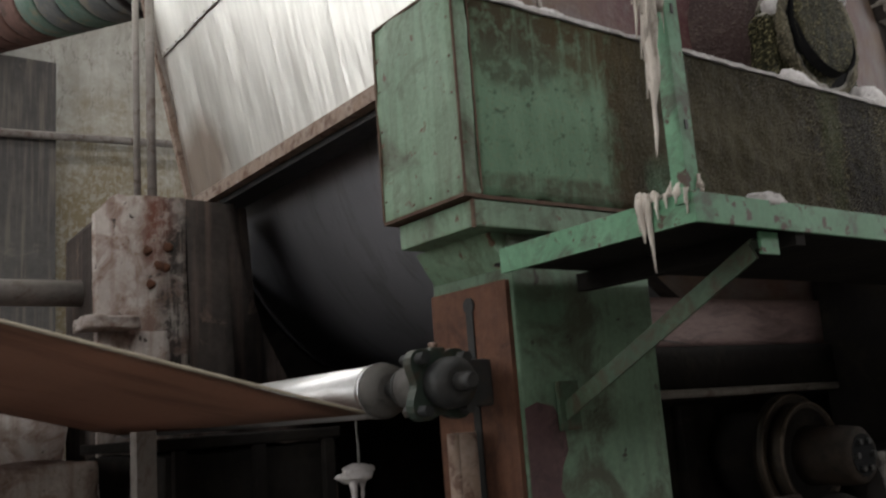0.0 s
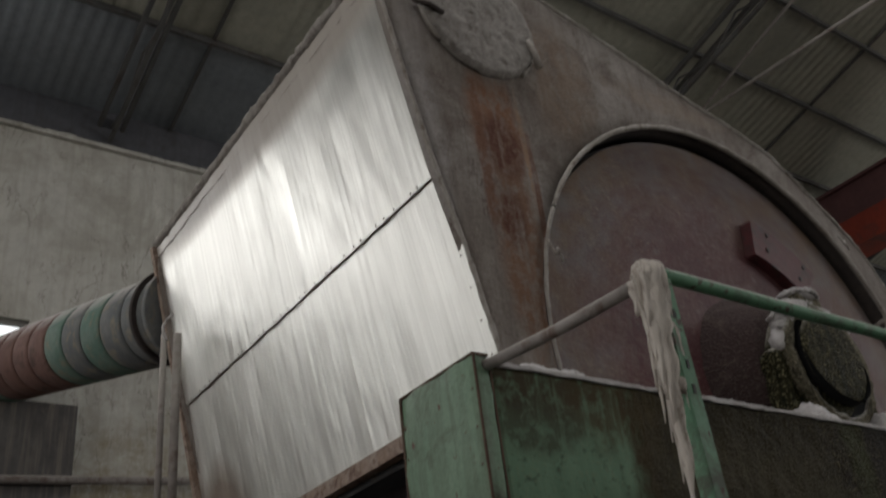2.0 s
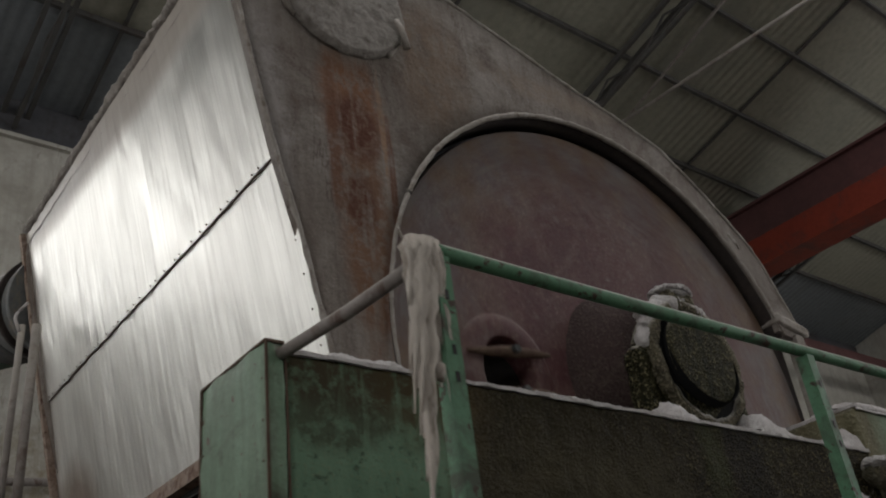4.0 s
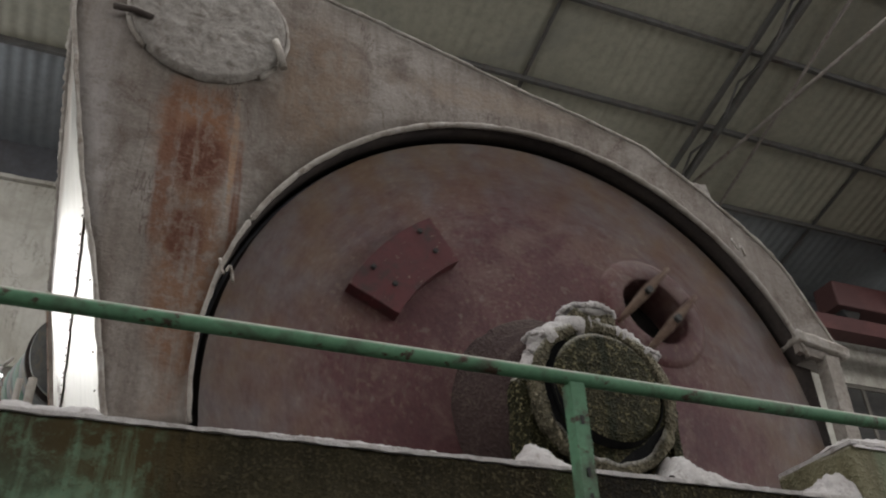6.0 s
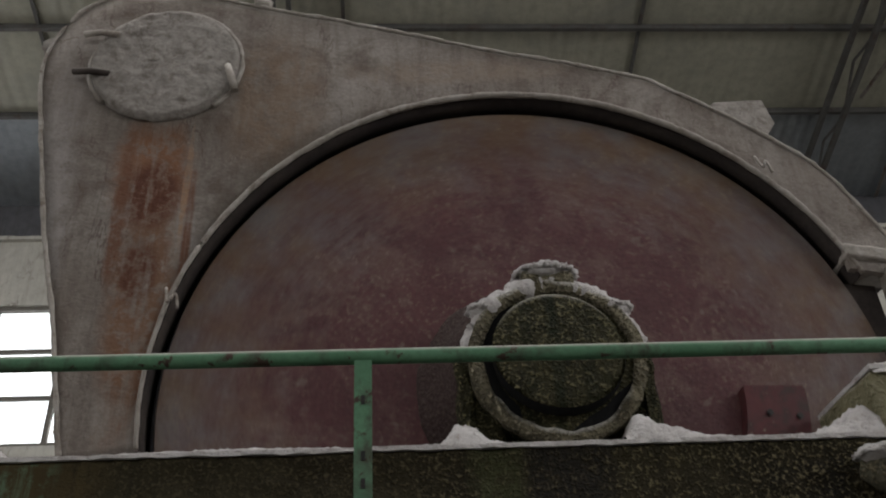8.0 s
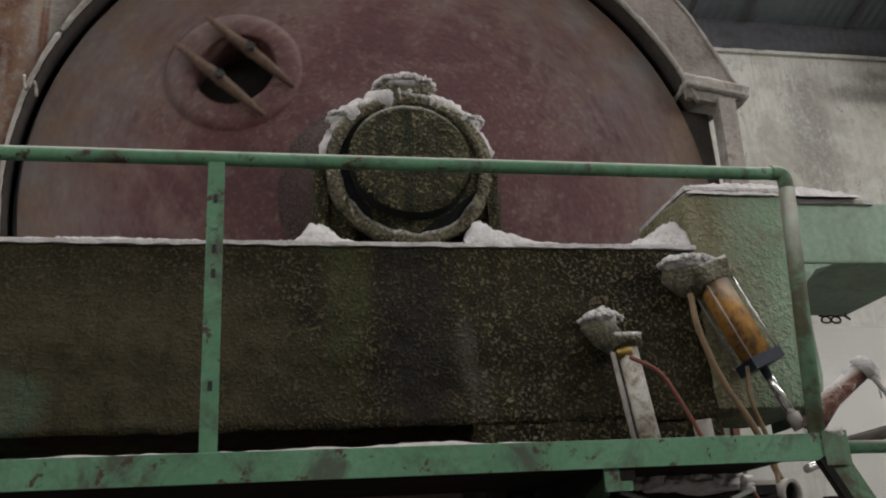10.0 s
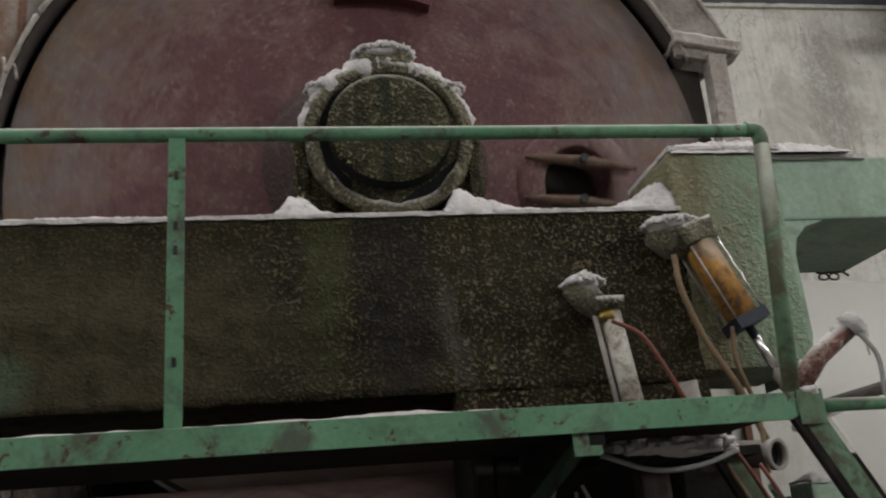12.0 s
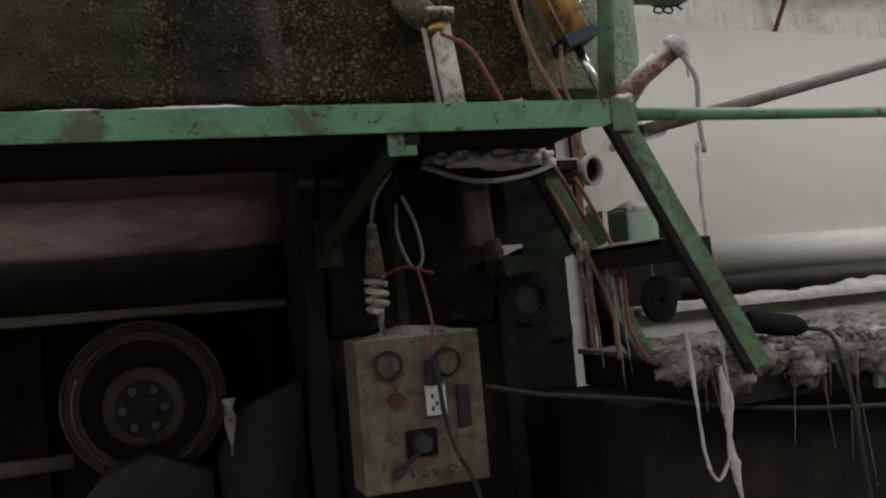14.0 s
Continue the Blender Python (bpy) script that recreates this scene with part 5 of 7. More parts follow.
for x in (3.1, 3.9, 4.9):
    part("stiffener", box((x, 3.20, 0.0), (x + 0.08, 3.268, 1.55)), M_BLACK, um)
solo("pipe_rail", tube(((2.95, 2.9, 1.62), (5.0, 2.95, 1.60)), 0.022, 10), M_PIPE, "thin grey pipe below the drum", "pipe", at=(4.0, 2.9, 1.6))
solo("low_pipe", tube(((2.9, 2.72, 1.06), (4.12, 2.72, 1.06)), 0.03, 10), M_PILLARDARK, "dusty low pipe between column and pedestal", "pipe", at=(3.5, 2.72, 1.06))

# bearing housing on the beam
brg = thing("bearing_housing", (4.78, 2.7, 3.15), "crusted olive bearing housing topped with white dust", "bearing")
bx, bz = 4.78, 3.60
part("housing", roughen(tube([(bx, y, bz) for y in (2.60, 2.61, 2.64, 2.67, 2.70, 2.73, 2.76, 2.79)], [0.355, 0.385, 0.39, 0.385, 0.38, 0.38, 0.37, 0.36], 64), 0.016, 9, 1.0), M_CAP, brg, "crusted round housing")
bm = bmesh.new()
seg, rg = 64, 14
cen = bm.verts.new((bx, 2.535, bz + 0.02))
prev = None
for k in range(1, rg + 1):
    r = 0.29 * k / rg
    line = []
    for i in range(seg):
        a = 2 * math.pi * i / seg
        q = Vector((r * math.cos(a), r * math.sin(a), 1.0))
        line.append(bm.verts.new((bx + q.x, 2.535 + (0.03 if k == rg else 0.012 * (r / 0.29) ** 2) + 0.005 * noise.noise(q * 22) + 0.003 * noise.noise(q * 60), bz + 0.02 + q.y)))
    for i in range(seg):
        j = (i + 1) % seg
        bm.faces.new((cen, line[i], line[j]) if prev is None else (prev[i], line[i], line[j], prev[j])).smooth = True
    prev = line
part("end_cover", bm, M_CAP, brg, "olive pitted end cover")
part("cover_wall", tube(((bx, 2.555, bz + 0.02), (bx, 2.62, bz + 0.01)), 0.288, 56, False), M_RUBBER, brg)
part("groove", ring((bx, 2.60, bz), (0, 1, 0), 0.336, 0.285, 0.03, 64), M_RUBBER, brg)
part("flange", roughen(ring((bx, 2.585, bz), (0, 1, 0), 0.392, 0.332, 0.06, 72), 0.012, 14, 5.0), M_CAPRIM, brg, "pale crusted rim of the housing")
part("top_cap", roughen(box((4.66, 2.585, 3.94), (4.905, 2.78, 4.06), 0.035), 0.012, 8, 2.0, cuts=4), M_CAPRIM, brg)
part("dust_arc", roughen(tube([(bx + 0.385 * math.cos(radians(a)), 2.645, bz + 0.385 * math.sin(radians(a))) for a in range(8, 174, 3)], [0.030 + 0.036 * math.sin(math.pi * k / 55) + 0.006 * math.sin(k * 0.63) for k in range(56)], 14, wob=0.5), 0.012, 16, 2.0), M_DUST, brg, "pale dust lying on the housing")
for s in (-1, 1):
    part("side_dust", fluff((bx + s * 0.29, 2.64, 3.86), (0.09, 0.06, 0.045), 60, 13 + s, 0.013), M_DUST, brg)
    part("shoulder", roughen(box((bx + s * 0.40 - 0.04, 2.63, 3.27), (bx + s * 0.40 + 0.03, 2.78, 3.66), 0.025), 0.022, 9, 7.0 + s, cuts=5), M_CAP, brg)
    part("foot", roughen(box((bx + s * 0.32 - 0.07, 2.66, 3.20), (bx + s * 0.32 + 0.07, 2.80, 3.60), 0.03), 0.02, 7, 3.0 + s, cuts=4), M_CAP, brg)
    part("base", roughen(box((bx + s * 0.32 - 0.14, 2.60, 3.13), (bx + s * 0.32 + 0.14, 2.93, 3.22), 0.03), 0.02, 7, 5.0 + s, cuts=4), M_CAP, brg)
solo("dust_mound", fluff((4.78, 2.66, 4.06), (0.15, 0.105, 0.05), 320, 2, 0.012), M_DUST, "white fibre dust on top of the bearing", "dust", "dust on the beam", at=(4.8, 2.73, 4.04))


def dust(x0, x1, y0, y1, z, h, seed, label="white fibre dust lying along the beam's top edge"):
    return solo("dust_drift", heap(x0, x1, y0, y1, z, h, seed), M_DUST, label, "dust", "dust on the beam", at=((x0 + x1) / 2, y0, z))


dust(2.02, 6.06, BY0 - 0.015, BY1, 3.155, 0.030, 1.0)
dust(6.04, 6.60, BY0 - 0.03, BY1, 3.445, 0.06, 4.0)
dust(6.56, 7.05, BY0 + 0.0, BY1 - 0.02, 3.408, 0.05, 6.0)


def mound(pts, y0, y1, z, seed):
    """A soft drift whose crest follows (x, height) pairs, steep towards the front edge."""
    bm = bmesh.new()
    x0, x1 = pts[0][0], pts[-1][0]
    n, m = max(8, int((x1 - x0) / 0.012)), 14
    g = []
    for i in range(n + 1):
        x = x0 + (x1 - x0) * i / n
        h = 0.0
        for (a, u), (b, v) in zip(pts, pts[1:]):
            if a <= x <= b:
                f = (x - a) / (b - a)
                h = u + (v - u) * f * f * (3 - 2 * f)
                break
        line = []
        for j in range(m + 1):
            f = j / m
            y = y0 + (y1 - y0) * f
            k = math.sin(math.pi * f) ** 0.45
            q = Vector((x * 14, y * 14, seed))
            zz = h * k * (1 + 0.28 * noise.fractal(q, 0.8, 2.0, 4)) + 0.007 * noise.noise(q * 4) + 0.004 * noise.noise(q * 9)
            line.append(bm.verts.new((x, y + 0.010 * noise.noise(q * 1.7), z - 0.02 if j in (0, m) else z + max(-0.01, zz))))
        g.append(line)
    for a, b in zip(g, g[1:]):
        for j in range(m):
            bm.faces.new((a[j], b[j], b[j + 1], a[j + 1])).smooth = True
    return bm


for pts, y0, y1, z, sd in (([(4.05, 0.0), (4.22, 0.03), (4.34, 0.13), (4.46, 0.05), (4.56, 0.0)], 2.45, 2.72, 3.16, 1.0), ([(4.98, 0.04), (5.07, 0.15), (5.20, 0.075), (5.36, 0.03), (5.62, 0.015), (5.75, 0.03), (5.86, 0.07), (5.95, 0.125), (6.03, 0.16), (6.07, 0.15)], 2.43, 2.74, 3.16, 2.0),
                           ([(6.05, 0.03), (6.15, 0.08), (6.4, 0.09), (6.58, 0.075), (6.8, 0.06), (6.98, 0.0)], 2.405, 2.80, 3.43, 7.0),
                           ([(2.16, 0.0), (2.28, 0.05), (2.40, 0.035), (2.52, 0.05), (2.64, 0.0)], 2.44, 2.66, 3.16, 3.0), ([(2.86, 0.0), (3.1, 0.02), (3.4, 0.03), (3.8, 0.02), (4.04, 0.0)], 2.44, 2.62, 3.16, 4.0)):
    solo("dust_mound", mound(pts, y0, y1, z, sd), M_DUST, "soft white fibre dust heap on the beam", "dust", "dust on the beam", at=(pts[0][0], y0, z))

# ---- walkway and railing ----
WY, WX0, WX1, WZ = 1.52, 2.02, 5.92, 2.155
walkway = thing("walkway", (4.0, 1.95, 2.07), "green-painted steel walkway platform edged with dust", "walkway")
part("front_angle", box((WX0, WY, 2.068), (WX1, WY + 0.012, WZ), 0.002), M_RAIL, walkway, "green front edge angle")
part("front_lip", box((WX0, WY + 0.0125, WZ - 0.012), (WX1, WY + 0.08, WZ)), M_RAIL, walkway)
part("side_angle", bar((WX0, WY + 0.0, 2.112), (WX0 + 0.02, 2.38, 2.112), 0.012, 0.087), M_RAIL, walkway)
part("deck_plate", box((WX0 + 0.02, WY + 0.014, 2.10), (WX1, 2.42, 2.112)), M_BLACK, walkway, "grimy deck plate, painted near-black for shade")
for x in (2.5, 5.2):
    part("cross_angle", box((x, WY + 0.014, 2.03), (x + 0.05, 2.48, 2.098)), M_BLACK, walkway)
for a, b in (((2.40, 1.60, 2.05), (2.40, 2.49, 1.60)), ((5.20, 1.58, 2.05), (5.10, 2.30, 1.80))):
    # the right brace gets the deeper shade colour
    mg = M_BRACE if a[0] < 3 else M_SHADEGREEN
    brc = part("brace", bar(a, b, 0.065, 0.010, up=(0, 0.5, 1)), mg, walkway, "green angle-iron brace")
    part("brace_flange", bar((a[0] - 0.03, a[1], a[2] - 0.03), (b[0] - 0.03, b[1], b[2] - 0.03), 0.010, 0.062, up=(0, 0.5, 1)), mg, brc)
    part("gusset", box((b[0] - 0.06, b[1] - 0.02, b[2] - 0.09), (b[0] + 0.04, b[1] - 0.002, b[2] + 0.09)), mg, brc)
    part("head_plate", box((a[0] - 0.05, a[1] - 0.045, a[2] - 0.05), (a[0] + 0.04, a[1] - 0.035, a[2] + 0.018)), M_RAIL, brc)
part("deck_dust", heap(2.2, 3.2, WY + 0.016, WY + 0.08, WZ, 0.012, 3.0, 0.012), M_DUST, walkway)
part("deck_dust", heap(3.3, 5.2, WY + 0.016, WY + 0.09, WZ, 0.014, 5.0, 0.012), M_DUST, walkway)
part("deck_dust", heap(4.35, 4.85, WY + 0.02, WY + 0.16, WZ, 0.024, 6.0, 0.012), M_DUST, walkway)
part("deck_dust", lump((2.42, WY + 0.05, WZ + 0.01), (0.09, 0.05, 0.03), 0.5, 3, 3.0), M_DUST, walkway)
rail = thing("railing", (4.0, WY, WZ), "green-painted pipe railing with chipped paint and dust", "railing")
RZ = 3.10
part("top_rail", tube([(2.03, WY + 0.03, RZ)] + [(2.06 + 0.1 * i, WY + 0.03, RZ) for i in range(39)] + [(5.955, WY + 0.03, RZ + 0.004)], 0.0245, 14), M_RAIL, rail)
part("side_rail", tube(((2.03, WY + 0.03, RZ), (2.02, 2.0, RZ + 0.01), (2.01, 2.46, RZ + 0.04)), 0.0235, 14), M_PIPE, rail, "grey dusty end rail")
part("elbow", tube(spline([(5.93, WY + 0.03, RZ + 0.004), (5.975, WY + 0.03, RZ - 0.002), (5.985, WY + 0.03, RZ - 0.05), (5.98, WY + 0.03, RZ - 0.12)], 5), 0.027, 12), M_OLDRAIL, rail)
part("end_post", tube(((5.984, WY + 0.03, RZ - 0.06), (5.905, WY + 0.03, WZ - 0.01)), 0.028, 14), M_OLDRAIL, rail, "rusting end post")
for x, w in ((3.965, 0.052), (2.035, 0.055)):
    po = part("post", box((x - w / 2, WY + 0.012, WZ - 0.03), (x + w / 2, WY + 0.020, RZ - 0.02)), M_RAIL, rail, "green angle post with bolt holes")
    part("flange", box((x - w / 2, WY + 0.0205, WZ - 0.03), (x - w / 2 + 0.007, WY + 0.065, RZ - 0.02)), M_RAIL, po)
    for z in (2.35, 2.70, 2.78, 2.95):
        part("bolt_hole", box((x - 0.006, WY + 0.0085, z - 0.014), (x + 0.006, WY + 0.0115, z + 0.014)), M_DARKIRON, po)
# fibre hanging from the corner post
fib = thing("hanging_fibre", (2.03, WY, RZ), "ragged grey fibre icicles hanging from the rail corner", "fibre")
part("knot", lump((1.985, WY + 0.03, RZ - 0.005), (0.055, 0.045, 0.035), 0.5, 3, 2.0), M_FIBRE, fib)
rnd = random.Random(8)
for k in range(26):
    f = rnd.random()
    x = 1.90 + 0.105 * f
    ln = (0.22 + 0.62 * f ** 0.7) * rnd.uniform(0.55, 1.0)
    part("strand", icicle((x, WY + rnd.uniform(-0.02, 0.03), RZ + 0.005 - (1.99 - x) * 0.45), ln, rnd.uniform(0.014, 0.030), k * 1.7, rnd.uniform(-0.05, 0.0) - 0.05 * f), M_FIBRE, fib)
for x, y, ln, r, sd, le in ((1.965, WY + 0.0, 0.86, 0.038, 2.0, -0.085), (1.945, WY + 0.01, 0.60, 0.042, 6.0, -0.04), (1.92, WY + 0.0, 0.42, 0.036, 8.0, -0.02)):
    part("strand", icicle((x, y, RZ - 0.005), ln, r, sd, le), M_FIBRE, fib)
for k in range(22):
    f = rnd.random() ** 1.3
    part("strand", icicle((2.022 + rnd.uniform(-0.02, 0.01), WY + 0.02 + 0.12 * f, RZ + 0.002), (0.55 - 0.42 * f) * rnd.uniform(0.5, 1.0), rnd.uniform(0.010, 0.022), 40 + k * 1.3, rnd.uniform(-0.02, 0.01)), M_FIBRE, fib)
for k in range(12):
    part("tuft", lump((1.915 + 0.012 * (k % 5), WY + 0.005 * (k % 3), RZ - 0.06 - 0.038 * k), (0.016, 0.018, 0.028), 0.7, 2, k * 2.3), M_FIBRE, fib)
fib = thing("hanging_fibre", (1.98, WY, WZ), "ragged fibre icicle hanging from the walkway corner", "fibre")
part("strand", icicle((2.005, 1.68, 2.17), 0.22, 0.013, 9.0, 0.01), M_FIBRE, fib)
part("strand", icicle((2.004, 1.70, 2.17), 0.13, 0.017, 3.0, 0.0), M_FIBRE, fib)
for i in range(16):
    part("tuft", lump((2.0 + rnd.uniform(-0.01, 0.08), WY + 0.01 + rnd.uniform(-0.01, 0.2), 2.158 + rnd.uniform(0.0, 0.03)), (rnd.uniform(0.008, 0.017), 0.014, rnd.uniform(0.010, 0.026)), 0.8, 2, i * 1.7), M_FIBRE, fib)
for i in range(6):
    part("wisp", icicle((2.006, WY + 0.02 + 0.035 * i, 2.165), rnd.uniform(0.03, 0.09), 0.008, 60 + i, 0.0), M_FIBRE, fib)

# ladder from the walkway's end
ladder = thing("ship_ladder", (6.1, 1.85, 1.25), "steep green steel ladder from the walkway, rusty at its foot", "ladder")
for y in (1.535, 2.20):
    s = part("stringer", bar((5.93, y, 2.10), (6.375 if y < 2 else 6.33, y, 1.24), 0.012, 0.085, up=(1, 0, 0.5)), M_OLDRAIL, ladder)
    part("stringer_lip", bar((5.888, y - 0.004, 2.075), ((6.333 if y < 2 else 6.288), y - 0.004, 1.225), 0.030, 0.026, up=(1, 0, 0.5)), M_BLACK, s, "black inner edge of the stringer")
for k, (x, z) in enumerate(((6.06, 1.84), (6.17, 1.625))[1:]):
    part("tread", box((x - 0.11, 1.545, z - 0.01), (x + 0.07, 2.19, z + 0.065)), M_BLACK, ladder)
    part("tread_dust", heap(x - 0.11, x + 0.06, 1.56, 2.18, z + 0.066, 0.02, 2.0), M_GREYFIBRE, ladder)
part("corner_plate", box((5.90, WY - 0.006, 2.05), (5.99, WY - 0.001, 2.16)), M_OLDRAIL, ladder)
part("corner_dust", lump((5.955, WY + 0.01, 2.158), (0.035, 0.022, 0.016), 0.6, 3, 8.0), M_DUST, ladder)
solo("side_pipe_rail", tube(((5.97, 1.56, 2.112), (6.55, 1.58, 2.106), (9.6, 1.66, 2.09)), 0.022, 12), M_RAIL, "green pipe rail running from the ladder head", "railing", at=(7, 1.6, 2.1))

# ---- left: press roll, bearing and felt ----
RX, RZc = 1.85, 1.705
roll = thing("guide_roll", (RX, 3.0, RZc), "bright steel guide roll with dark end rings", "roll")
part("shell", tube(((RX, 2.94, RZc), (RX, 6.6, RZc)), 0.100, 48), M_STEEL, roll)
part("end_band", tube(((RX, 2.915, RZc), (RX, 2.94, RZc)), 0.104, 48), M_STEEL, roll, "bright end ring")
part("end_disc", tube(((RX, 2.84, RZc), (RX, 2.855, RZc), (RX, 2.90, RZc), (RX, 2.915, RZc)), [0.060, 0.094, 0.106, 0.100], 40), M_BEARING_BARREL, roll, "worn brown end collar")
part("shaft", tube(((RX, 2.44, RZc), (RX, 2.84, RZc)), 0.034, 20), M_DARKIRON, roll)
blk = thing("roll_bearing", (RX, 2.58, 1.55), "greasy dark green flange bearing on the rusty column", "bearing")
part("housing", tube(((RX, 2.72, RZc), (RX, 2.715, RZc), (RX, 2.66, RZc), (RX, 2.64, RZc), (RX, 2.57, RZc)), [0.060, 0.080, 0.084, 0.090, 0.090], 32), M_BEARING_BARREL, blk, "dusty grey barrel of the bearing")
bm = bmesh.new()
lobes = [[bm.verts.new((RX + r * math.cos(a), y, RZc + r * math.sin(a))) for a, r in ((2 * math.pi * k / 48, 0.128 - 0.026 * math.cos(8 * math.pi * k / 48)) for k in range(48))] for y in (2.575, 2.53)]
for k in range(48):
    bm.faces.new((lobes[0][k], lobes[0][(k + 1) % 48], lobes[1][(k + 1) % 48], lobes[1][k]))
bm.faces.new(lobes[0])
bm.faces.new(list(reversed(lobes[1])))
part("flange", bm, M_GREENIRON, blk, "four-lobed bearing flange")
part("cap", tube(((RX, 2.53, RZc), (RX, 2.50, RZc), (RX, 2.495, RZc), (RX, 2.44, RZc), (RX, 2.425, RZc)), [0.078, 0.078, 0.088, 0.086, 0.050], 32), M_DARKIRON, blk, "oily black bearing cap")
part("nub", tube(((RX, 2.43, RZc), (RX, 2.36, RZc), (RX, 2.352, RZc)), [0.032, 0.030, 0.022], 18), M_DARKIRON, blk)
part("shaft_ring", tube(((RX, 2.735, RZc), (RX, 2.755, RZc)), 0.070, 28), M_DARKIRON, blk)
part("bracket", box((RX + 0.06, 2.578, 1.62), (2.12, 2.70, 1.79), 0.012), M_DARKIRON, blk, "black bracket against the column")
for dx in (-0.088, 0.088):
    for dz in (-0.088, 0.088):
        part("bolt", tube(((RX + dx, 2.485, RZc + dz), (RX + dx, 2.62, RZc + dz)), 0.021, 6), M_DARKIRON, blk)
part("grease_block", box((RX - 0.028, 2.535, 1.79), (RX + 0.034, 2.60, 1.832), 0.010), M_GREENIRON, blk)
part("set_screw", tube(((RX, 2.565, 1.83), (RX, 2.565, 1.85)), 0.017, 6), M_ANGLE, blk, "bare set screw")
part("stand", tube(((2.05, 2.70, 0.0), (2.05, 2.70, 1.53)), 0.055, 16), M_ANGLE, blk, "bare steel adjusting stand")
part("stand_rod", tube(((1.95, 2.62, 0.0), (1.95, 2.62, 1.53)), 0.022, 12), M_ANGLE, blk)
felt = thing("felt_sheet", (0.0, 4.4, 1.6), "taut brown woven felt running to the guide roll", "felt")
sl = 0.277


def fz(x):
    return 1.606 + sl * (RX - x)


bm = bmesh.new()
xs = [RX + 0.02, 1.6, 1.0, 0.2, -1.0, -2.5, -4.5]
rowsv = []
for y in [2.93 + (6.02 - 2.93) * j / 24 for j in range(25)]:
    rowsv.append([bm.verts.new((x, y, (fz(x) if x < RX else 1.604) - 0.006 * math.sin(j_ * 0.9))) for j_, x in enumerate(xs)])
for a, b in zip(rowsv, rowsv[1:]):
    for i in range(len(xs) - 1):
        bm.faces.new((a[i], a[i + 1], b[i + 1], b[i])).smooth = True
bmesh.ops.solidify(bm, geom=bm.faces[:], thickness=0.006)
part("cloth", bm, M_FELT, felt)
part("edge", tube([(x, 2.925, (fz(x) if x < RX else 1.604) + 0.002) for x in xs], 0.007, 6), M_FELTEDGE, felt, "pale frayed edge")
solo("felt_roll", tube(((-4.5, 2.6, fz(-4.5) + 0.1), (-4.5, 6.4, fz(-4.5) + 0.1)), 0.10, 24), M_STEEL, "steel roll carrying the felt", "roll", at=(-4.5, 4, 3.3))
solo("felt_roll_stand", box((-4.6, 2.4, 0), (-4.4, 2.6, 3.4)), M_BLACK, "black stand of the felt roll", "stand", at=(-4.5, 2.5, 0))
solo("felt_roll_stand", box((-4.6, 6.4, 0), (-4.4, 6.6, 3.4)), M_BLACK, "black stand of the felt roll", "stand", at=(-4.5, 6.5, 0))

# far frame pillar with pipes
pil = thing("far_pillar", (2.2, 6.3, 0.0), "flaking whitish frame pillar with rust spots, black flank", "pillar")
part("pale_face", roughen(prism([(1.66, 0.0), (1.66, 3.06), (1.80, 3.20), (2.27, 3.22), (2.27, 0.0)], 5.95, 6.02), 0.018, 4, 1.0, cuts=6), M_PILLAR, pil)
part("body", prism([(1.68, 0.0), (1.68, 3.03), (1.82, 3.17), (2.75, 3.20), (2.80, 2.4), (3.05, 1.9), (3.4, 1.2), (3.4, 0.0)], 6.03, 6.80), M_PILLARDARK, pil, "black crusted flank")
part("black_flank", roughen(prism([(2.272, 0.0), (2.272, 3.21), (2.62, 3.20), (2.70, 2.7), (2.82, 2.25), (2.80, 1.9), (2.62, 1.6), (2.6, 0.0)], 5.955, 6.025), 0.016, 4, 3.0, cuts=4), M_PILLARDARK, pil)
for x, z in ((1.99, 2.83), (2.07, 2.73), (2.01, 2.60), (2.13, 2.86), (2.11, 2.72)):
    part("rust_spot", lump((x, 5.945, z), (0.035, 0.008, 0.035), 0.4, 2, x * 7), M_RUSTY, pil)
part("ledge", roughen(box((1.52, 5.7, 2.28), (1.86, 5.96, 2.36)), 0.02, 6, 2.0, cuts=4), M_PILLAR, pil)
part("ledge", roughen(box((1.86, 5.75, 2.05), (2.05, 5.96, 2.27)), 0.02, 6, 4.0, cuts=4), M_PILLAR, pil)
for x, r, y in ((1.985, 0.024, 6.12), (2.075, 0.032, 6.08)):
    solo("riser_pipe", tube(((x, y, 3.15), (x + 0.02, y + 0.05, 4.9)), r, 14), M_PIPE, "dusty grey vertical pipe above the pillar", "pipe", "riser pipes", at=(x, y, 3.15))
solo("cross_pipe", tube(((-3.0, 6.6, 2.62), (1.75, 6.4, 2.60)), 0.09, 18), M_PIPE, "thick brown dusty pipe beside the pillar", "pipe", at=(0, 6.5, 2.6))
solo("low_wall_block", roughen(box((-0.5, 6.2, 0.0), (1.55, 7.4, 2.25), 0.05), 0.05, 2.0, 3.0, cuts=5), M_PILLAR, "pale dusty machine block beside the pillar", "machine block", at=(0.5, 6.8, 0))
solo("felt_post", box((1.47, 4.60, 0), (1.57, 4.70, 1.63)), M_PIPE, "pale upright post under the felt", "post", at=(1.5, 4.65, 0))
pb = thing("press_body", (2.1, 5.4, 0), "black press frame under the felt", "machine frame")
part("body", roughen(box((1.66, 4.76, 0.0), (2.7, 6.2, 1.50), 0.04), 0.02, 3, 2.0, cuts=4), M_BLACK, pb)
part("top_plate", box((1.62, 4.72, 1.52), (2.7, 6.2, 1.58), 0.01), M_BLACK, pb)
for x in (1.70, 2.15, 2.58):
    part("side_rib", box((x, 4.70, 0.0), (x + 0.06, 4.755, 1.515)), M_BLACK, pb)
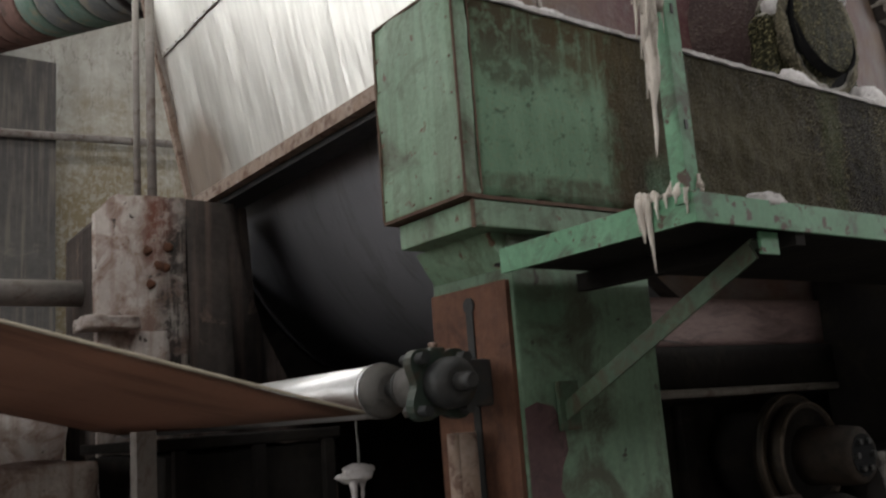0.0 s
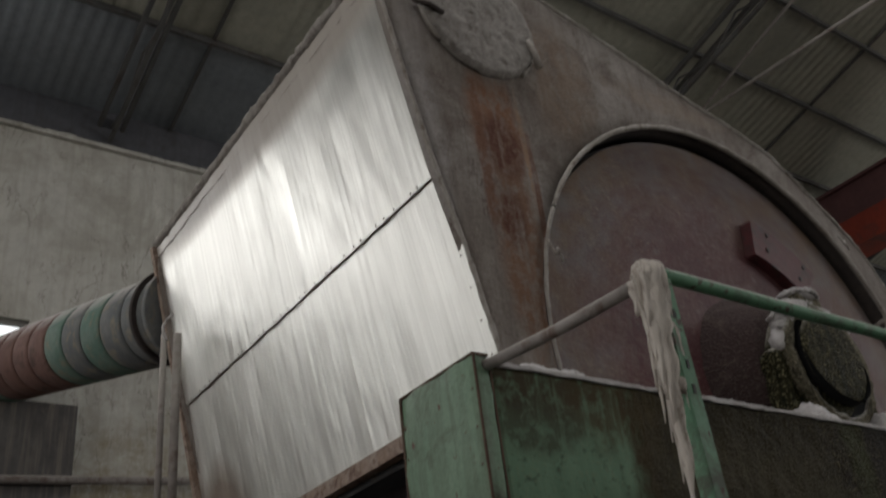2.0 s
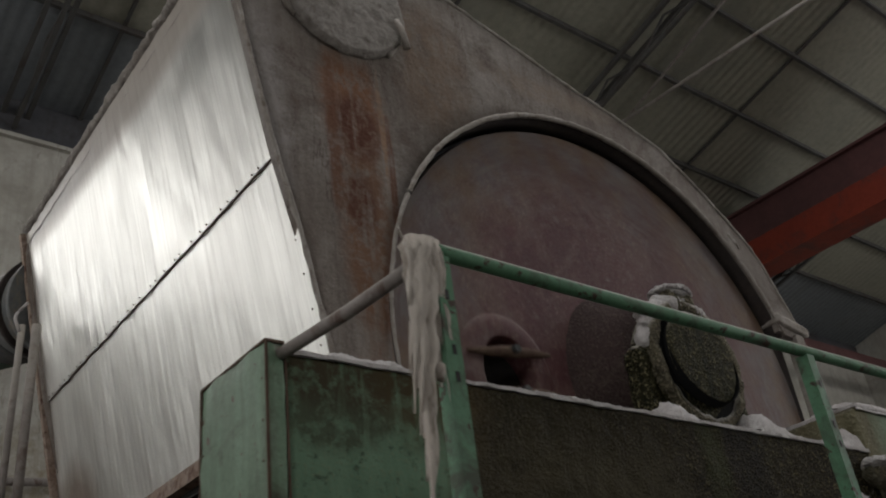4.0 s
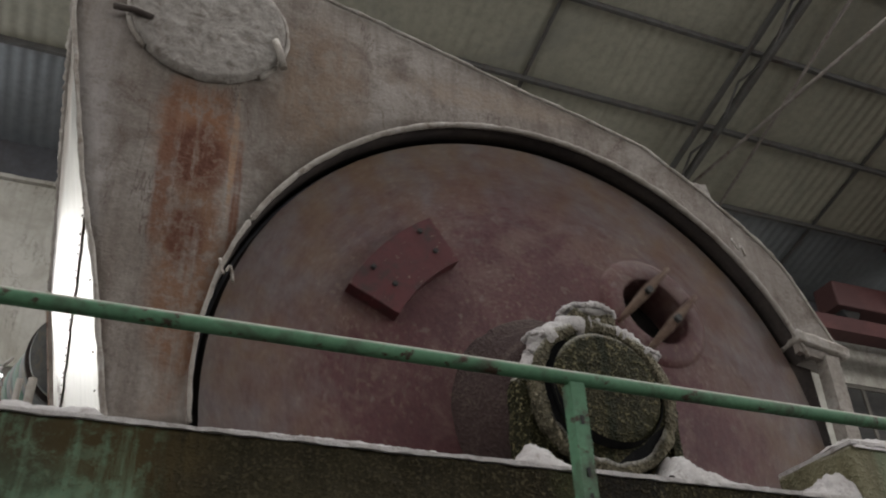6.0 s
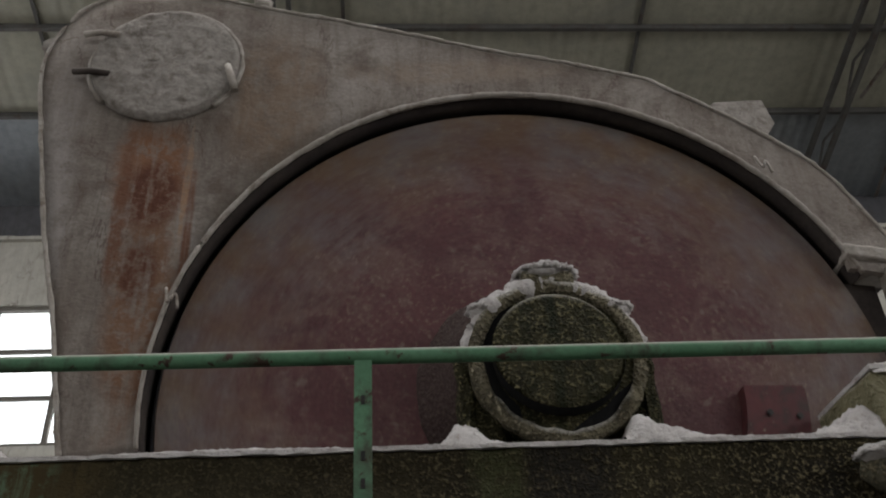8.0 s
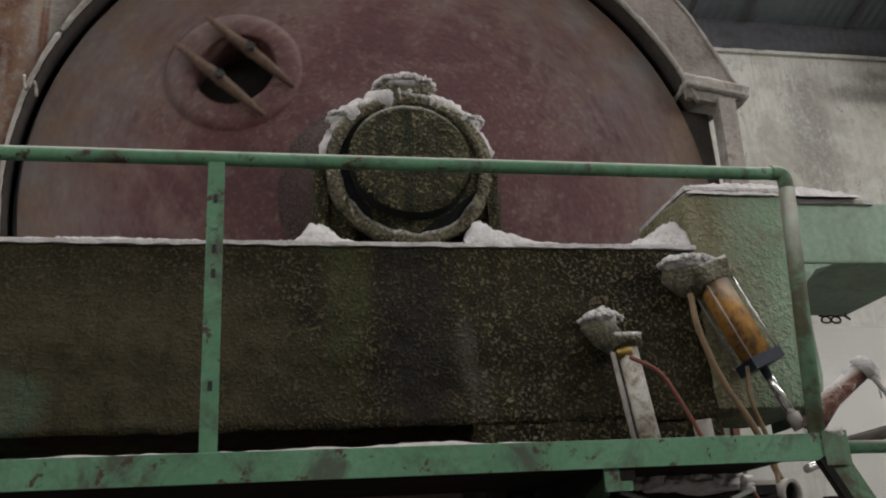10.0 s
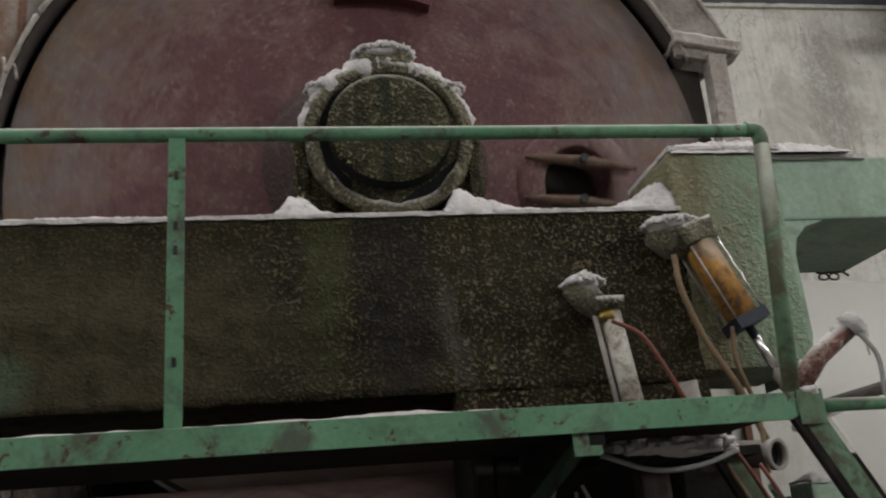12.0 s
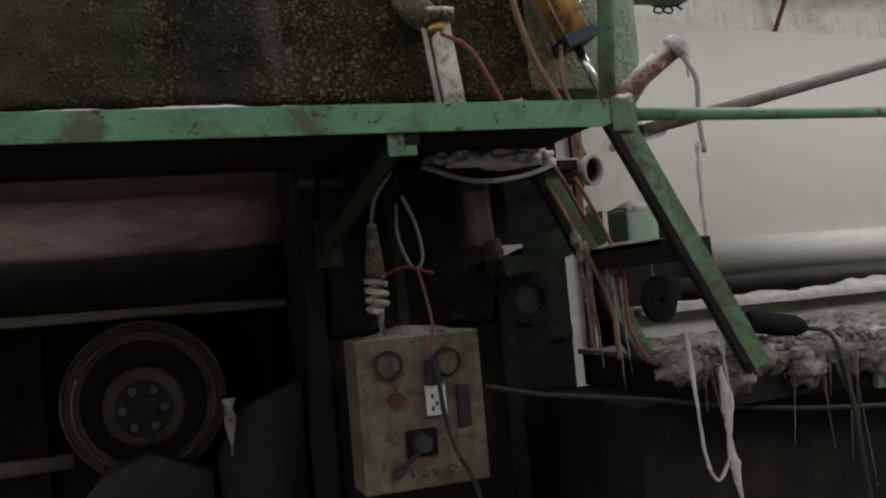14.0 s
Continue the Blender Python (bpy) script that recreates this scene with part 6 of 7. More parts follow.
solo("low_tank", roughen(box((0.55, 5.0, 1.20), (1.40, 5.9, 1.50), 0.04), 0.03, 4, 2.0, cuts=4), M_PILLAR, "dusty pale trough under the felt", "trough", at=(1, 5.4, 1.2))
solo("trough_leg", box((0.85, 5.2, 0.0), (1.0, 5.4, 1.2)), M_BLACK, "black leg of the trough", "leg", at=(0.9, 5.3, 0))
hang = thing("hanging_fibre", (1.86, 3.145, 1.42), "white fibre clump hanging on a string below the roll", "fibre")
part("clump", lump((1.85, 3.145, 1.40), (0.072, 0.06, 0.032), 0.6, 3, 5.0), M_DUST, hang)
part("string", tube(((1.87, 3.145, 1.41), (1.872, 3.145, 1.50), (1.868, 3.145, 1.607)), 0.0045, 6), M_GREYWIRE, hang)
part("drip", icicle((1.84, 3.14, 1.40), 0.2, 0.022, 3.0), M_DUST, hang)
part("drip", icicle((1.885, 3.15, 1.40), 0.12, 0.016, 6.0), M_DUST, hang)

# ventilation duct from the hood's far corner
A, B = Vector((2.42, 6.72, 5.42)), Vector((1.70, 10.75, 6.40))
duct = thing("ventilation_duct", tuple(A), "banded brown and green ventilation duct, dusty", "duct")
n = 10
for i in range(n):
    f0, f1 = i / n, (i + 0.94) / n
    p, q = A.lerp(B, 0.03 + 0.97 * f0), A.lerp(B, 0.03 + 0.97 * f1)
    m = (M_DUCTGREY, M_DUCTGREY, M_DUCTGREEN, M_DUCTGREY, M_DUCTGREEN, M_DUCTBROWN, M_DUCTBROWN, M_DUCTBROWN, M_DUCTBROWN, M_DUCTGREEN)[i]
    part("duct_band", tube((p, p.lerp(q, 0.1), p.lerp(q, 0.9), q), [0.392, 0.40, 0.40, 0.392], 36), m, duct)
part("flange", tube((A, A.lerp(B, 0.015)), 0.43, 40), M_DUCTGREY, duct, "grey dusty flange")
part("second_flange", tube((A.lerp(B, 0.05), A.lerp(B, 0.063)), 0.44, 40), M_DARKRIM, duct)
part("tie_wire", tube(spline([(1.95, 5.85, 4.92), (1.88, 5.84, 4.80), (1.92, 5.86, 4.70)], 4), 0.012, 6), M_DUST, duct)

# ---- right: pneumatic cylinders ----
cyl = thing("white_cylinder", (5.6, 2.33, 2.3), "white pneumatic cylinder with brass clamp and dust cap", "cylinder")
a, b = Vector((5.615, 2.33, 2.66)), Vector((5.67, 2.30, 2.10))
part("barrel", tube((a, b), 0.046, 20), M_WHITEROD, cyl)
part("side_rod", tube((a + Vector((-0.065, 0.0, 0)), b + Vector((-0.065, 0.0, 0))), 0.012, 8), M_PIPE, cyl)
part("clamp", roughen(tube((a + Vector((0, 0, 0.05)), a), 0.068, 18), 0.01, 12, 1.0), M_CRUST_PALE, cyl)
part("brass_nut", tube((a + Vector((-0.01, 0, 0.0)), a + Vector((0, 0, -0.05))), 0.052, 6), M_BRASS, cyl)
part("clevis", roughen(tube(((5.50, 2.38, 2.80), (5.555, 2.36, 2.72), (5.595, 2.33, 2.66)), [0.07, 0.065, 0.05], 14), 0.02, 9, 2.0), M_CRUST_PALE, cyl)
part("dust_cap", fluff((5.53, 2.36, 2.785), (0.09, 0.07, 0.035), 170, 6, 0.010), M_DUST, cyl)
cyl = thing("yellow_cylinder", (6.1, 2.33, 2.6), "ochre pneumatic cylinder with dark blue cap and chrome rod", "cylinder")
a, b = Vector((6.060, 2.33, 2.935)), Vector((6.190, 2.30, 2.60))
d = (b - a).normalized()
part("barrel", tube((a, b), 0.070, 8), M_YELLOW, cyl)
part("end_cap", bar(b, b + d * 0.05, 0.150, 0.150, up=(0, 1, 0)), M_BLUE, cyl)
part("head_block", roughen(bar(a - d * 0.09, a, 0.17, 0.16, up=(0, 1, 0)), 0.012, 10, 1.0, cuts=3), M_CRUST_PALE, cyl)
for s in (-1, 1):
    for k in (-1, 1):
        o = d.cross(Vector((0, 1, 0))).normalized() * (0.066 * s) + Vector((0, 0.062 * k, 0))
        part("tie_rod", tube((a + o, b + o), 0.0045, 8), M_PIPE if s < 0 else M_CHROME, cyl)
part("piston_rod", tube((b + d * 0.05, b + d * 0.27), 0.020, 14), M_CHROME, cyl)
part("rod_end", tube((b + d * 0.27, b + d * 0.34), 0.030, 10), M_PIPE, cyl)
part("clevis", roughen(tube(((5.88, 2.40, 3.02), (5.95, 2.36, 2.98), (6.02, 2.33, 2.96)), [0.06, 0.075, 0.08], 14), 0.02, 9, 4.0), M_CRUST_PALE, cyl)
part("dust_cap", fluff((5.965, 2.34, 3.03), (0.135, 0.085, 0.042), 220, 9, 0.011), M_DUST, cyl)


def cable(name, pts, r, m, label, at=None):
    return solo(name, tube(spline(pts, 7), r, 8), m, label, "cable", at=at or pts[0])


cable("red_hose", [(5.60, 2.27, 2.60), (5.70, 2.22, 2.52), (5.78, 2.2, 2.36), (5.86, 2.2, 2.2), (5.98, 2.15, 2.03), (6.10, 2.15, 1.80)], 0.009, M_REDHOSE, "thin red air hose from the white cylinder")
cable("tan_hose", [(5.93, 2.30, 2.88), (5.92, 2.26, 2.72), (5.98, 2.25, 2.5), (6.08, 2.24, 2.3), (6.16, 2.24, 2.08)], 0.014, M_TANHOSE, "tan dusty air hose from the yellow cylinder")
cable("tan_hose", [(6.12, 2.27, 2.55), (6.10, 2.25, 2.4), (6.15, 2.25, 2.2), (6.12, 2.2, 1.95)], 0.010, M_TANHOSE, "thin tan air hose")

# ---- right end: paper web, pipes, dusty lower platform ----
web = thing("paper_web", (9.6, 5.0, 1.6), "wide off-white paper sheet running down to a roller", "paper")
bm = bmesh.new()
nu, nv = 40, 30
g = []
for j in range(nv + 1):
    f = j / nv
    xl, xr = 7.55 + (8.60 - 7.55) * f, 10.99 + (11.24 - 10.99) * f
    zl, zr = 3.53 + (1.78 - 3.53) * f, 3.35 + (1.82 - 3.35) * f
    g.append([bm.verts.new((xl + (xr - xl) * i / nu, 5.0 + 0.55 * (f - 0.35) ** 2 * (-1 if f < 0.35 else 0.4) + 0.003 * noise.noise(Vector((i * 0.25, f * 2, 1))), zl + (zr - zl) * i / nu)) for i in range(nu + 1)])
for a, b in zip(g, g[1:]):
    for i in range(nu):
        bm.faces.new((a[i], a[i + 1], b[i + 1], b[i])).smooth = True
bmesh.ops.solidify(bm, geom=bm.faces[:], thickness=0.004)
for f in bm.faces:
    f.smooth = False
part("sheet", bm, M_PAPER, web)
part("wrapped_roll", tube(((8.62, 5.14, 1.66), (11.6, 5.14, 1.66)), 0.15, 32), M_WRAP, web, "paper-wrapped roller, its shade painted grey")
solo("dark_roller", tube(((8.0, 4.9, 1.44), (12.5, 4.9, 1.44)), 0.085, 28), M_DARKIRON, "dark steel roller below the paper", "roller", at=(9.6, 4.9, 1.4))
for x in (8.0, 12.4):
    solo("roller_stand", box((x - 0.1, 4.8, 0.0), (x + 0.1, 5.3, 1.42 if x < 9 else 1.8)), M_BLACK, "black steel roller stand", "stand", "roller stands", at=(x, 5, 0))
pr = thing("pale_rail", (9, 3.3, 1.1), "whitish dust-covered machine rail", "machine rail")
part("web", box((6.9, 3.3, 1.12), (12.5, 3.42, 1.36)), M_PLASTER, pr)
part("lower_flange", box((6.9, 3.2, 1.10), (12.5, 3.5, 1.118)), M_PLASTER, pr)
part("upper_flange", roughen(box((6.9, 3.18, 1.362), (12.5, 3.5, 1.395), 0.006), 0.008, 4, 1.0, cuts=5), M_DUST, pr)
part("dust_layer", heap(6.92, 12.4, 3.18, 3.5, 1.397, 0.05, 8.0, 0.03), M_DUST, pr, "thick white dust along the rail")
for x in (7.3, 9.5, 12.0):
    solo("rail_leg", box((x, 3.25, 0.0), (x + 0.25, 3.45, 1.098)), M_BLACK, "black leg of the machine rail", "leg", "rail legs", at=(x, 3.3, 0))
solo("handrail_pipe", tube(((6.66, 2.62, 2.245), (7.2, 2.66, 2.36), (9.2, 2.78, 2.80)), 0.030, 14), M_PIPEBROWN, "sloping dark grey pipe before the paper", "pipe", at=(7, 2.6, 2.3))
solo("steel_strut", tube(((6.36, 2.36, 2.13), (6.78, 2.62, 2.24)), 0.018, 10), M_CHROME, "bare steel strut beside the ladder", "strut", at=(6.4, 2.4, 2.1))
horn = thing("spray_stub", (6.4, 2.3, 2.35), "rusty pipe stub caked in white dust", "pipe stub")
part("stub", roughen(tube(((6.34, 2.26, 2.28), (6.45, 2.22, 2.40), (6.60, 2.18, 2.52)), [0.050, 0.046, 0.042], 16), 0.018, 16, 1.0), M_STUB, horn)
part("tip", roughen(tube(((6.585, 2.185, 2.505), (6.62, 2.165, 2.535)), 0.056, 16), 0.014, 18, 2.0), M_DUST, horn)
part("tip_bore", tube(((6.605, 2.172, 2.52), (6.622, 2.155, 2.512)), 0.026, 12), M_RUSTY, horn)
for k in range(7):
    part("dust_clump", lump((6.36 + 0.036 * k, 2.245 - 0.012 * k, 2.32 + 0.031 * k + 0.02 * (k % 2)), (0.030, 0.03, 0.022), 0.8, 2, k * 1.9), M_DUST, horn)
part("drip", icicle((6.63, 2.15, 2.51), 0.13, 0.018, 3.0), M_FIBRE, horn)
cable("air_tube", [(6.60, 2.14, 2.47), (6.63, 2.10, 2.36), (6.61, 2.08, 2.2), (6.60, 2.05, 2.05)], 0.010, M_GREYWIRE, "thin grey air tube from the stub")
pe = thing("open_pipe", (6.10, 2.3, 2.02), "short dusty open pipe end", "pipe")
part("pipe", tube(((6.02, 2.52, 2.06), (6.17, 2.22, 2.02)), 0.056, 18, False), M_PIPEBROWN, pe)
part("mouth", ring((6.165, 2.225, 2.02), (0.42, -0.9, -0.1), 0.062, 0.050, 0.03, 24), M_PIPE, pe)
part("bore", tube(((6.13, 2.30, 2.03), (6.160, 2.236, 2.022)), 0.051, 18), M_RUBBER, pe)
solo("brown_pipe", tube(((5.95, 2.42, 2.36), (5.98, 2.45, 2.10), (6.0, 2.5, 2.0)), 0.04, 12), M_PIPE, "brown pipe dropping behind the walkway", "pipe", at=(5.9, 2.4, 2.3))
db = thing("dust_bank", (5.7, 2.2, 2.055), "white fibre dust bank spilling over the shelf's edge", "dust")
part("core", lump((5.72, 2.18, 2.075), (0.25, 0.07, 0.05), 0.35, 4, 3.0, freq=4.0), M_DUST, db)
for k in range(26):
    part("clod", lump((5.50 + 0.018 * k, 2.125 + 0.02 * math.sin(k * 2.3), 2.07 + 0.022 * math.sin(k * 1.7) + 0.03 * math.sin(math.pi * k / 25)), (0.024, 0.02, 0.016), 0.8, 2, k * 1.3), M_DUST, db)
solo("shelf_plate", box((5.42, 2.15, 2.02), (6.08, 2.45, 2.055)), M_BLACK, "black shelf plate behind the walkway", "shelf", at=(5.7, 2.3, 2.02))
solo("green_bracket", prism([(5.78, 1.70), (6.25, 1.86), (6.25, 1.72), (5.80, 1.62)], 2.30, 2.5), M_SHADEGREEN, "grimy green bracket under the beam, shade in its dark paint", "bracket", at=(6.0, 2.4, 1.7))
lev = thing("lever", (5.7, 2.3, 1.74), "crusted lever arm with round knob under the shelf", "lever")
part("arm", roughen(box((5.62, 2.24, 1.74), (5.74, 2.36, 2.0), 0.02), 0.015, 8, 2.0, cuts=3), M_PILLARDARK, lev)
part("knob", lump((5.73, 2.25, 1.73), (0.045, 0.045, 0.05), 0.3, 3, 2.0), M_PILLARDARK, lev)
solo("white_tag", box((5.77, 2.30, 1.705), (5.88, 2.31, 1.745)), M_WHITEPL, "small dirty white tag", "tag", at=(5.8, 2.3, 1.7))
solo("pale_wall_panel", box((6.80, 4.9, 0.0), (8.05, 5.0, 2.75)), M_PLASTER, "dirty white machine panel behind the ladder", "machine panel", at=(7.6, 4.9, 0))
solo("panel_post", box((7.42, 4.85, 0.0), (7.47, 4.898, 2.9)), M_RUSTY, "thin rusty post before the white panel", "post", at=(7.44, 4.87, 0))
solo("green_motor", roughen(box((7.10, 3.60, 1.70), (7.31, 3.85, 1.97), 0.03), 0.012, 6, 1.0, cuts=3), M_PALEGREEN, "small dusty green machine block", "machine block", at=(7.1, 3.7, 1.7))
solo("motor_dust", heap(7.11, 7.30, 3.6, 3.85, 1.975, 0.05, 5.0), M_DUST, "white dust cap on the green block", "dust", at=(7.1, 3.7, 2.02))
solo("motor_plinth", box((7.02, 3.55, 0.0), (7.38, 3.95, 1.698)), M_BLACK, "black plinth under the green block", "plinth", at=(7.1, 3.8, 0))
solo("green_rod", tube(((6.55, 3.0, 1.93), (6.95, 3.6, 1.80)), 0.02, 8), M_GREEN, "thin green steel rod below the beam", "rod", at=(6.6, 3.0, 1.9))
M_STRAND = surface("dirty_brown_strand", (0.15, 0.13, 0.11), (0.09, 0.075, 0.06), (0.04, 0.032, 0.025), 0.95, scale=9, fine=40)
plat = thing("lower_platform", (7.5, 2.2, 0.0), "dark lower platform buried in white fibre dust", "platform")
part("deck", box((6.32, 1.66, 1.10), (9.6, 2.75, 1.26)), M_BLACK, plat)
part("front_edge", box((6.95, 1.635, 1.09), (9.6, 1.659, 1.20)), M_GREEN, plat, "green front edge")
part("dust_bed", heap(6.30, 9.6, 1.62, 2.75, 1.255, 0.07, 12.0, 0.022), M_GREYFIBRE, plat, "thick dirty fibre dust")
for i in range(16):
    x = 6.14 + 0.10 * i
    part("dust_clod", lump((x, 1.66 + 0.03 * math.sin(i * 2.1), 1.25 - 0.05 * (i % 3) * 0.5), (0.07, 0.05, 0.05), 0.9, 3, i * 1.1, freq=3.2), M_GREYFIBRE, plat)
    part("dust_fluff", fluff((x + 0.04, 1.72, 1.265), (0.10, 0.08, 0.035 + 0.02 * (i % 3 == 1)), 60, 20 + i, 0.013), M_DUST if i > 6 and i % 3 == 0 else M_GREYFIBRE, plat)
part("support", box((6.1, 1.9, 0.0), (9.4, 2.7, 1.098)), M_BLACK, plat)
rnd = random.Random(5)
for i in range(24):
    x = 6.08 + rnd.choice((0.25, 0.62, 0.75, 0.85, 1.1, 1.5)) + rnd.uniform(-0.16, 0.16)
    ln = (0.20, 0.10, 0.42, 0.14, 0.55, 0.16, 0.28, 0.12)[i % 8]
    part("fibre_strand", icicle((x, 1.625 + 0.02 * math.sin(i * 5.1), 1.24), ln * (0.6 + 0.5 * abs(math.sin(i * 4.4))), 0.003 + 0.003 * (i % 3), i * 2.3, 0.05 * math.sin(i * 1.7)), M_STRAND, plat)
rag = thing("hanging_rag", (6.2, 1.58, 1.9), "torn white paper strip hanging down the ladder", "paper strip")
part("strip", tube(spline([(6.28, 1.62, 2.02), (6.26, 1.60, 1.85), (6.25, 1.58, 1.6), (6.25, 1.56, 1.35), (6.26, 1.56, 1.15), (6.24, 1.56, 0.95), (6.27, 1.56, 0.80)], 6), [0.010, 0.014, 0.008, 0.012, 0.007, 0.008, 0.005, 0.008, 0.004, 0.006, 0.004, 0.005] * 3 + [0.006], 8, wob=0.7), M_DUST, rag)
part("loop", tube(spline([(6.13, 1.58, 1.40), (6.14, 1.57, 1.15), (6.15, 1.56, 0.95), (6.19, 1.56, 0.88), (6.24, 1.56, 0.95)], 6), 0.006, 7, wob=0.8), M_DUST, rag)
part("tail", tube(spline([(6.24, 1.56, 1.25), (6.245, 1.56, 1.08), (6.25, 1.56, 0.95), (6.275, 1.56, 0.80)], 6), [0.004, 0.009, 0.012, 0.014, 0.012, 0.013, 0.009, 0.010, 0.006, 0.007, 0.008, 0.010, 0.015, 0.017, 0.014, 0.012, 0.007, 0.005, 0.002], 8, wob=0.7), M_DUST, rag)
disc = thing("rubber_disc", (6.11, 1.72, 1.49), "black rubber disc hanging on a cord", "disc")
part("disc", ring((6.105, 1.70, 1.49), (0.29, -0.96, 0), 0.080, 0.010, 0.025, 32), M_RUBBER, disc)
part("cord", tube(((6.11, 1.71, 1.56), (6.13, 1.75, 1.64)), 0.006, 6), M_GREYWIRE, disc)
torch = thing("black_grip", (6.58, 1.72, 1.35), "black rubber handle lying on the dust", "handle")
part("grip", tube(((6.46, 1.70, 1.385), (6.50, 1.70, 1.375), (6.66, 1.70, 1.345), (6.70, 1.70, 1.34)), [0.03, 0.042, 0.040, 0.025], 14), M_RUBBER, torch)
cable("black_cable", [(6.70, 1.69, 1.335), (6.74, 1.60, 1.30), (6.76, 1.56, 1.1), (6.77, 1.55, 0.9), (6.79, 1.55, 0.6), (6.80, 1.55, 0.01)], 0.008, M_WIRE, "black cable hanging from the handle")
cable("black_cable", [(5.60, 2.12, 1.22), (5.8, 2.05, 1.17), (6.1, 1.9, 1.13), (6.6, 1.64, 1.06), (7.3, 1.6, 1.02), (8.2, 1.62, 1.05)], 0.009, M_WIRE, "black cable running to the control box")
cable("red_hose", [(6.05, 2.12, 1.98), (6.10, 2.05, 1.8), (6.12, 1.95, 1.6), (6.10, 1.9, 1.4), (6.14, 1.85, 1.26)], 0.008, M_REDHOSE, "red hose along the ladder")
cable("tan_hose", [(5.95, 2.2, 2.0), (6.0, 2.1, 1.8), (6.08, 2.0, 1.5), (6.05, 1.9, 1.28)], 0.009, M_TANHOSE, "tan hose behind the ladder")
cable("grey_cable", [(5.42, 2.10, 2.05), (5.6, 2.05, 1.98), (5.8, 2.08, 1.99), (5.98, 2.14, 2.04)], 0.010, M_GREYWIRE, "dusty cable under the shelf")
for i, x in enumerate((5.98, 6.04, 6.10, 6.16)):
    f = thing("hanging_fibre", (x, 2.05, 1.6), "dirty white fibre hanging behind the ladder", "fibre", "fibre behind the ladder")
    part("strand", icicle((x, 2.02 + 0.05 * (i % 2), 1.75 - 0.04 * i), 0.42 + 0.05 * (i % 3), 0.014, i * 3.1, 0.03), M_GREYFIBRE, f)
    part("knot", lump((x, 2.03 + 0.05 * (i % 2), 1.74 - 0.04 * i), (0.018, 0.018, 0.035), 0.7, 2, i * 1.9), M_GREYFIBRE, f)

# control box, lamp and wires under the walkway
cb = thing("control_box", (5.36, 2.2, 0.86), "dirty beige control box with gauges, socket and knob", "control box")
yb = 2.15
part("case", box((5.125, yb, 0.875), (5.60, yb + 0.2, 1.43), 0.006), M_PANEL, cb)
for x, z, r in ((5.243, 1.335, 0.052), (5.467, 1.325, 0.052)):
    ga = part("gauge", ring((x, yb - 0.022, z), (0, 1, 0), r, r - 0.008, 0.022, 32), M_DARKIRON, cb, "round dark-rimmed gauge")
    part("dial", tube(((x, yb - 0.006, z), (x, yb - 0.001, z)), r - 0.008, 28), M_PANEL, ga)
    part("needle", bar((x, yb - 0.009, z - 0.01), (x + 0.02, yb - 0.009, z + 0.03), 0.003, 0.003, up=(0, 1, 0)), M_WIRE, ga)
so = part("socket", box((5.372, yb - 0.022, 1.135), (5.448, yb - 0.001, 1.245), 0.004), M_WHITEPL, cb, "white power socket")
for dx, dz in ((-0.016, 0.016), (0.016, 0.016), (0, -0.012), (-0.016, -0.03), (0.016, -0.03)):
    part("slot", box((5.41 + dx - 0.005, yb - 0.0245, 1.19 + dz - 0.008), (5.41 + dx + 0.005, yb - 0.0225, 1.19 + dz + 0.008)), M_WIRE, so)
part("switch", box((5.492, yb - 0.016, 1.08), (5.542, yb - 0.001, 1.235), 0.006), M_DARKIRON, cb, "dark rocker switch")
part("button", tube(((5.262, yb - 0.025, 1.205), (5.262, yb - 0.001, 1.205)), 0.028, 20), M_RUSTY, cb, "brown push button")
kn = part("knob", tube(((5.345, yb - 0.05, 1.04), (5.345, yb - 0.02, 1.04), (5.345, yb - 0.001, 1.04)), [0.03, 0.036, 0.044], 20), M_WIRE, cb, "black turning knob")
part("lever", bar((5.33, yb - 0.04, 1.02), (5.25, yb - 0.02, 0.95), 0.016, 0.012, up=(0, 1, 0)), M_WIRE, kn)
part("lever_ball", lump((5.245, yb - 0.02, 0.945), (0.018, 0.016, 0.018), 0, 2), M_WIRE, kn)
part("knob_plate", box((5.285, yb - 0.006, 0.99), (5.405, yb - 0.001, 1.09)), M_BLACK, cb)
for x0, x1 in ((5.30, 5.39), (5.44, 5.51)):
    part("label_plate", box((x0, yb - 0.005, 0.915), (x1, yb - 0.001, 0.945)), M_CRUST_PALE, cb, "worn pale label plate")
part("top_dust", heap(5.13, 5.60, yb + 0.005, yb + 0.19, 1.432, 0.035, 4.0, 0.02), M_GREYFIBRE, cb)
part("hanger", bar((5.36, yb + 0.15, 1.43), (5.36, yb + 0.20, 2.10), 0.04, 0.02), M_BLACK, cb)
lamp = thing("spiral_bulb", (5.25, 2.25, 1.6), "unlit dusty white spiral bulb hanging from its cable", "bulb")
part("base", tube(((5.25, 2.25, 1.80), (5.25, 2.25, 1.76), (5.25, 2.25, 1.70), (5.25, 2.25, 1.665)), [0.022, 0.030, 0.036, 0.034], 18), M_CRUST_PALE, lamp)
part("cap", tube(((5.25, 2.25, 1.86), (5.25, 2.25, 1.80)), [0.018, 0.026], 14), M_CRUST_PALE, lamp)
part("spiral_tube", tube([(5.25 + 0.036 * math.cos(a * 0.45), 2.25 + 0.036 * math.sin(a * 0.45), 1.665 - 0.0026 * a) for a in range(54)], 0.011, 8), M_WHITEROD, lamp)
part("fibre_beard", icicle((5.255, 2.245, 1.54), 0.16, 0.02, 3.0), M_GREYFIBRE, lamp)
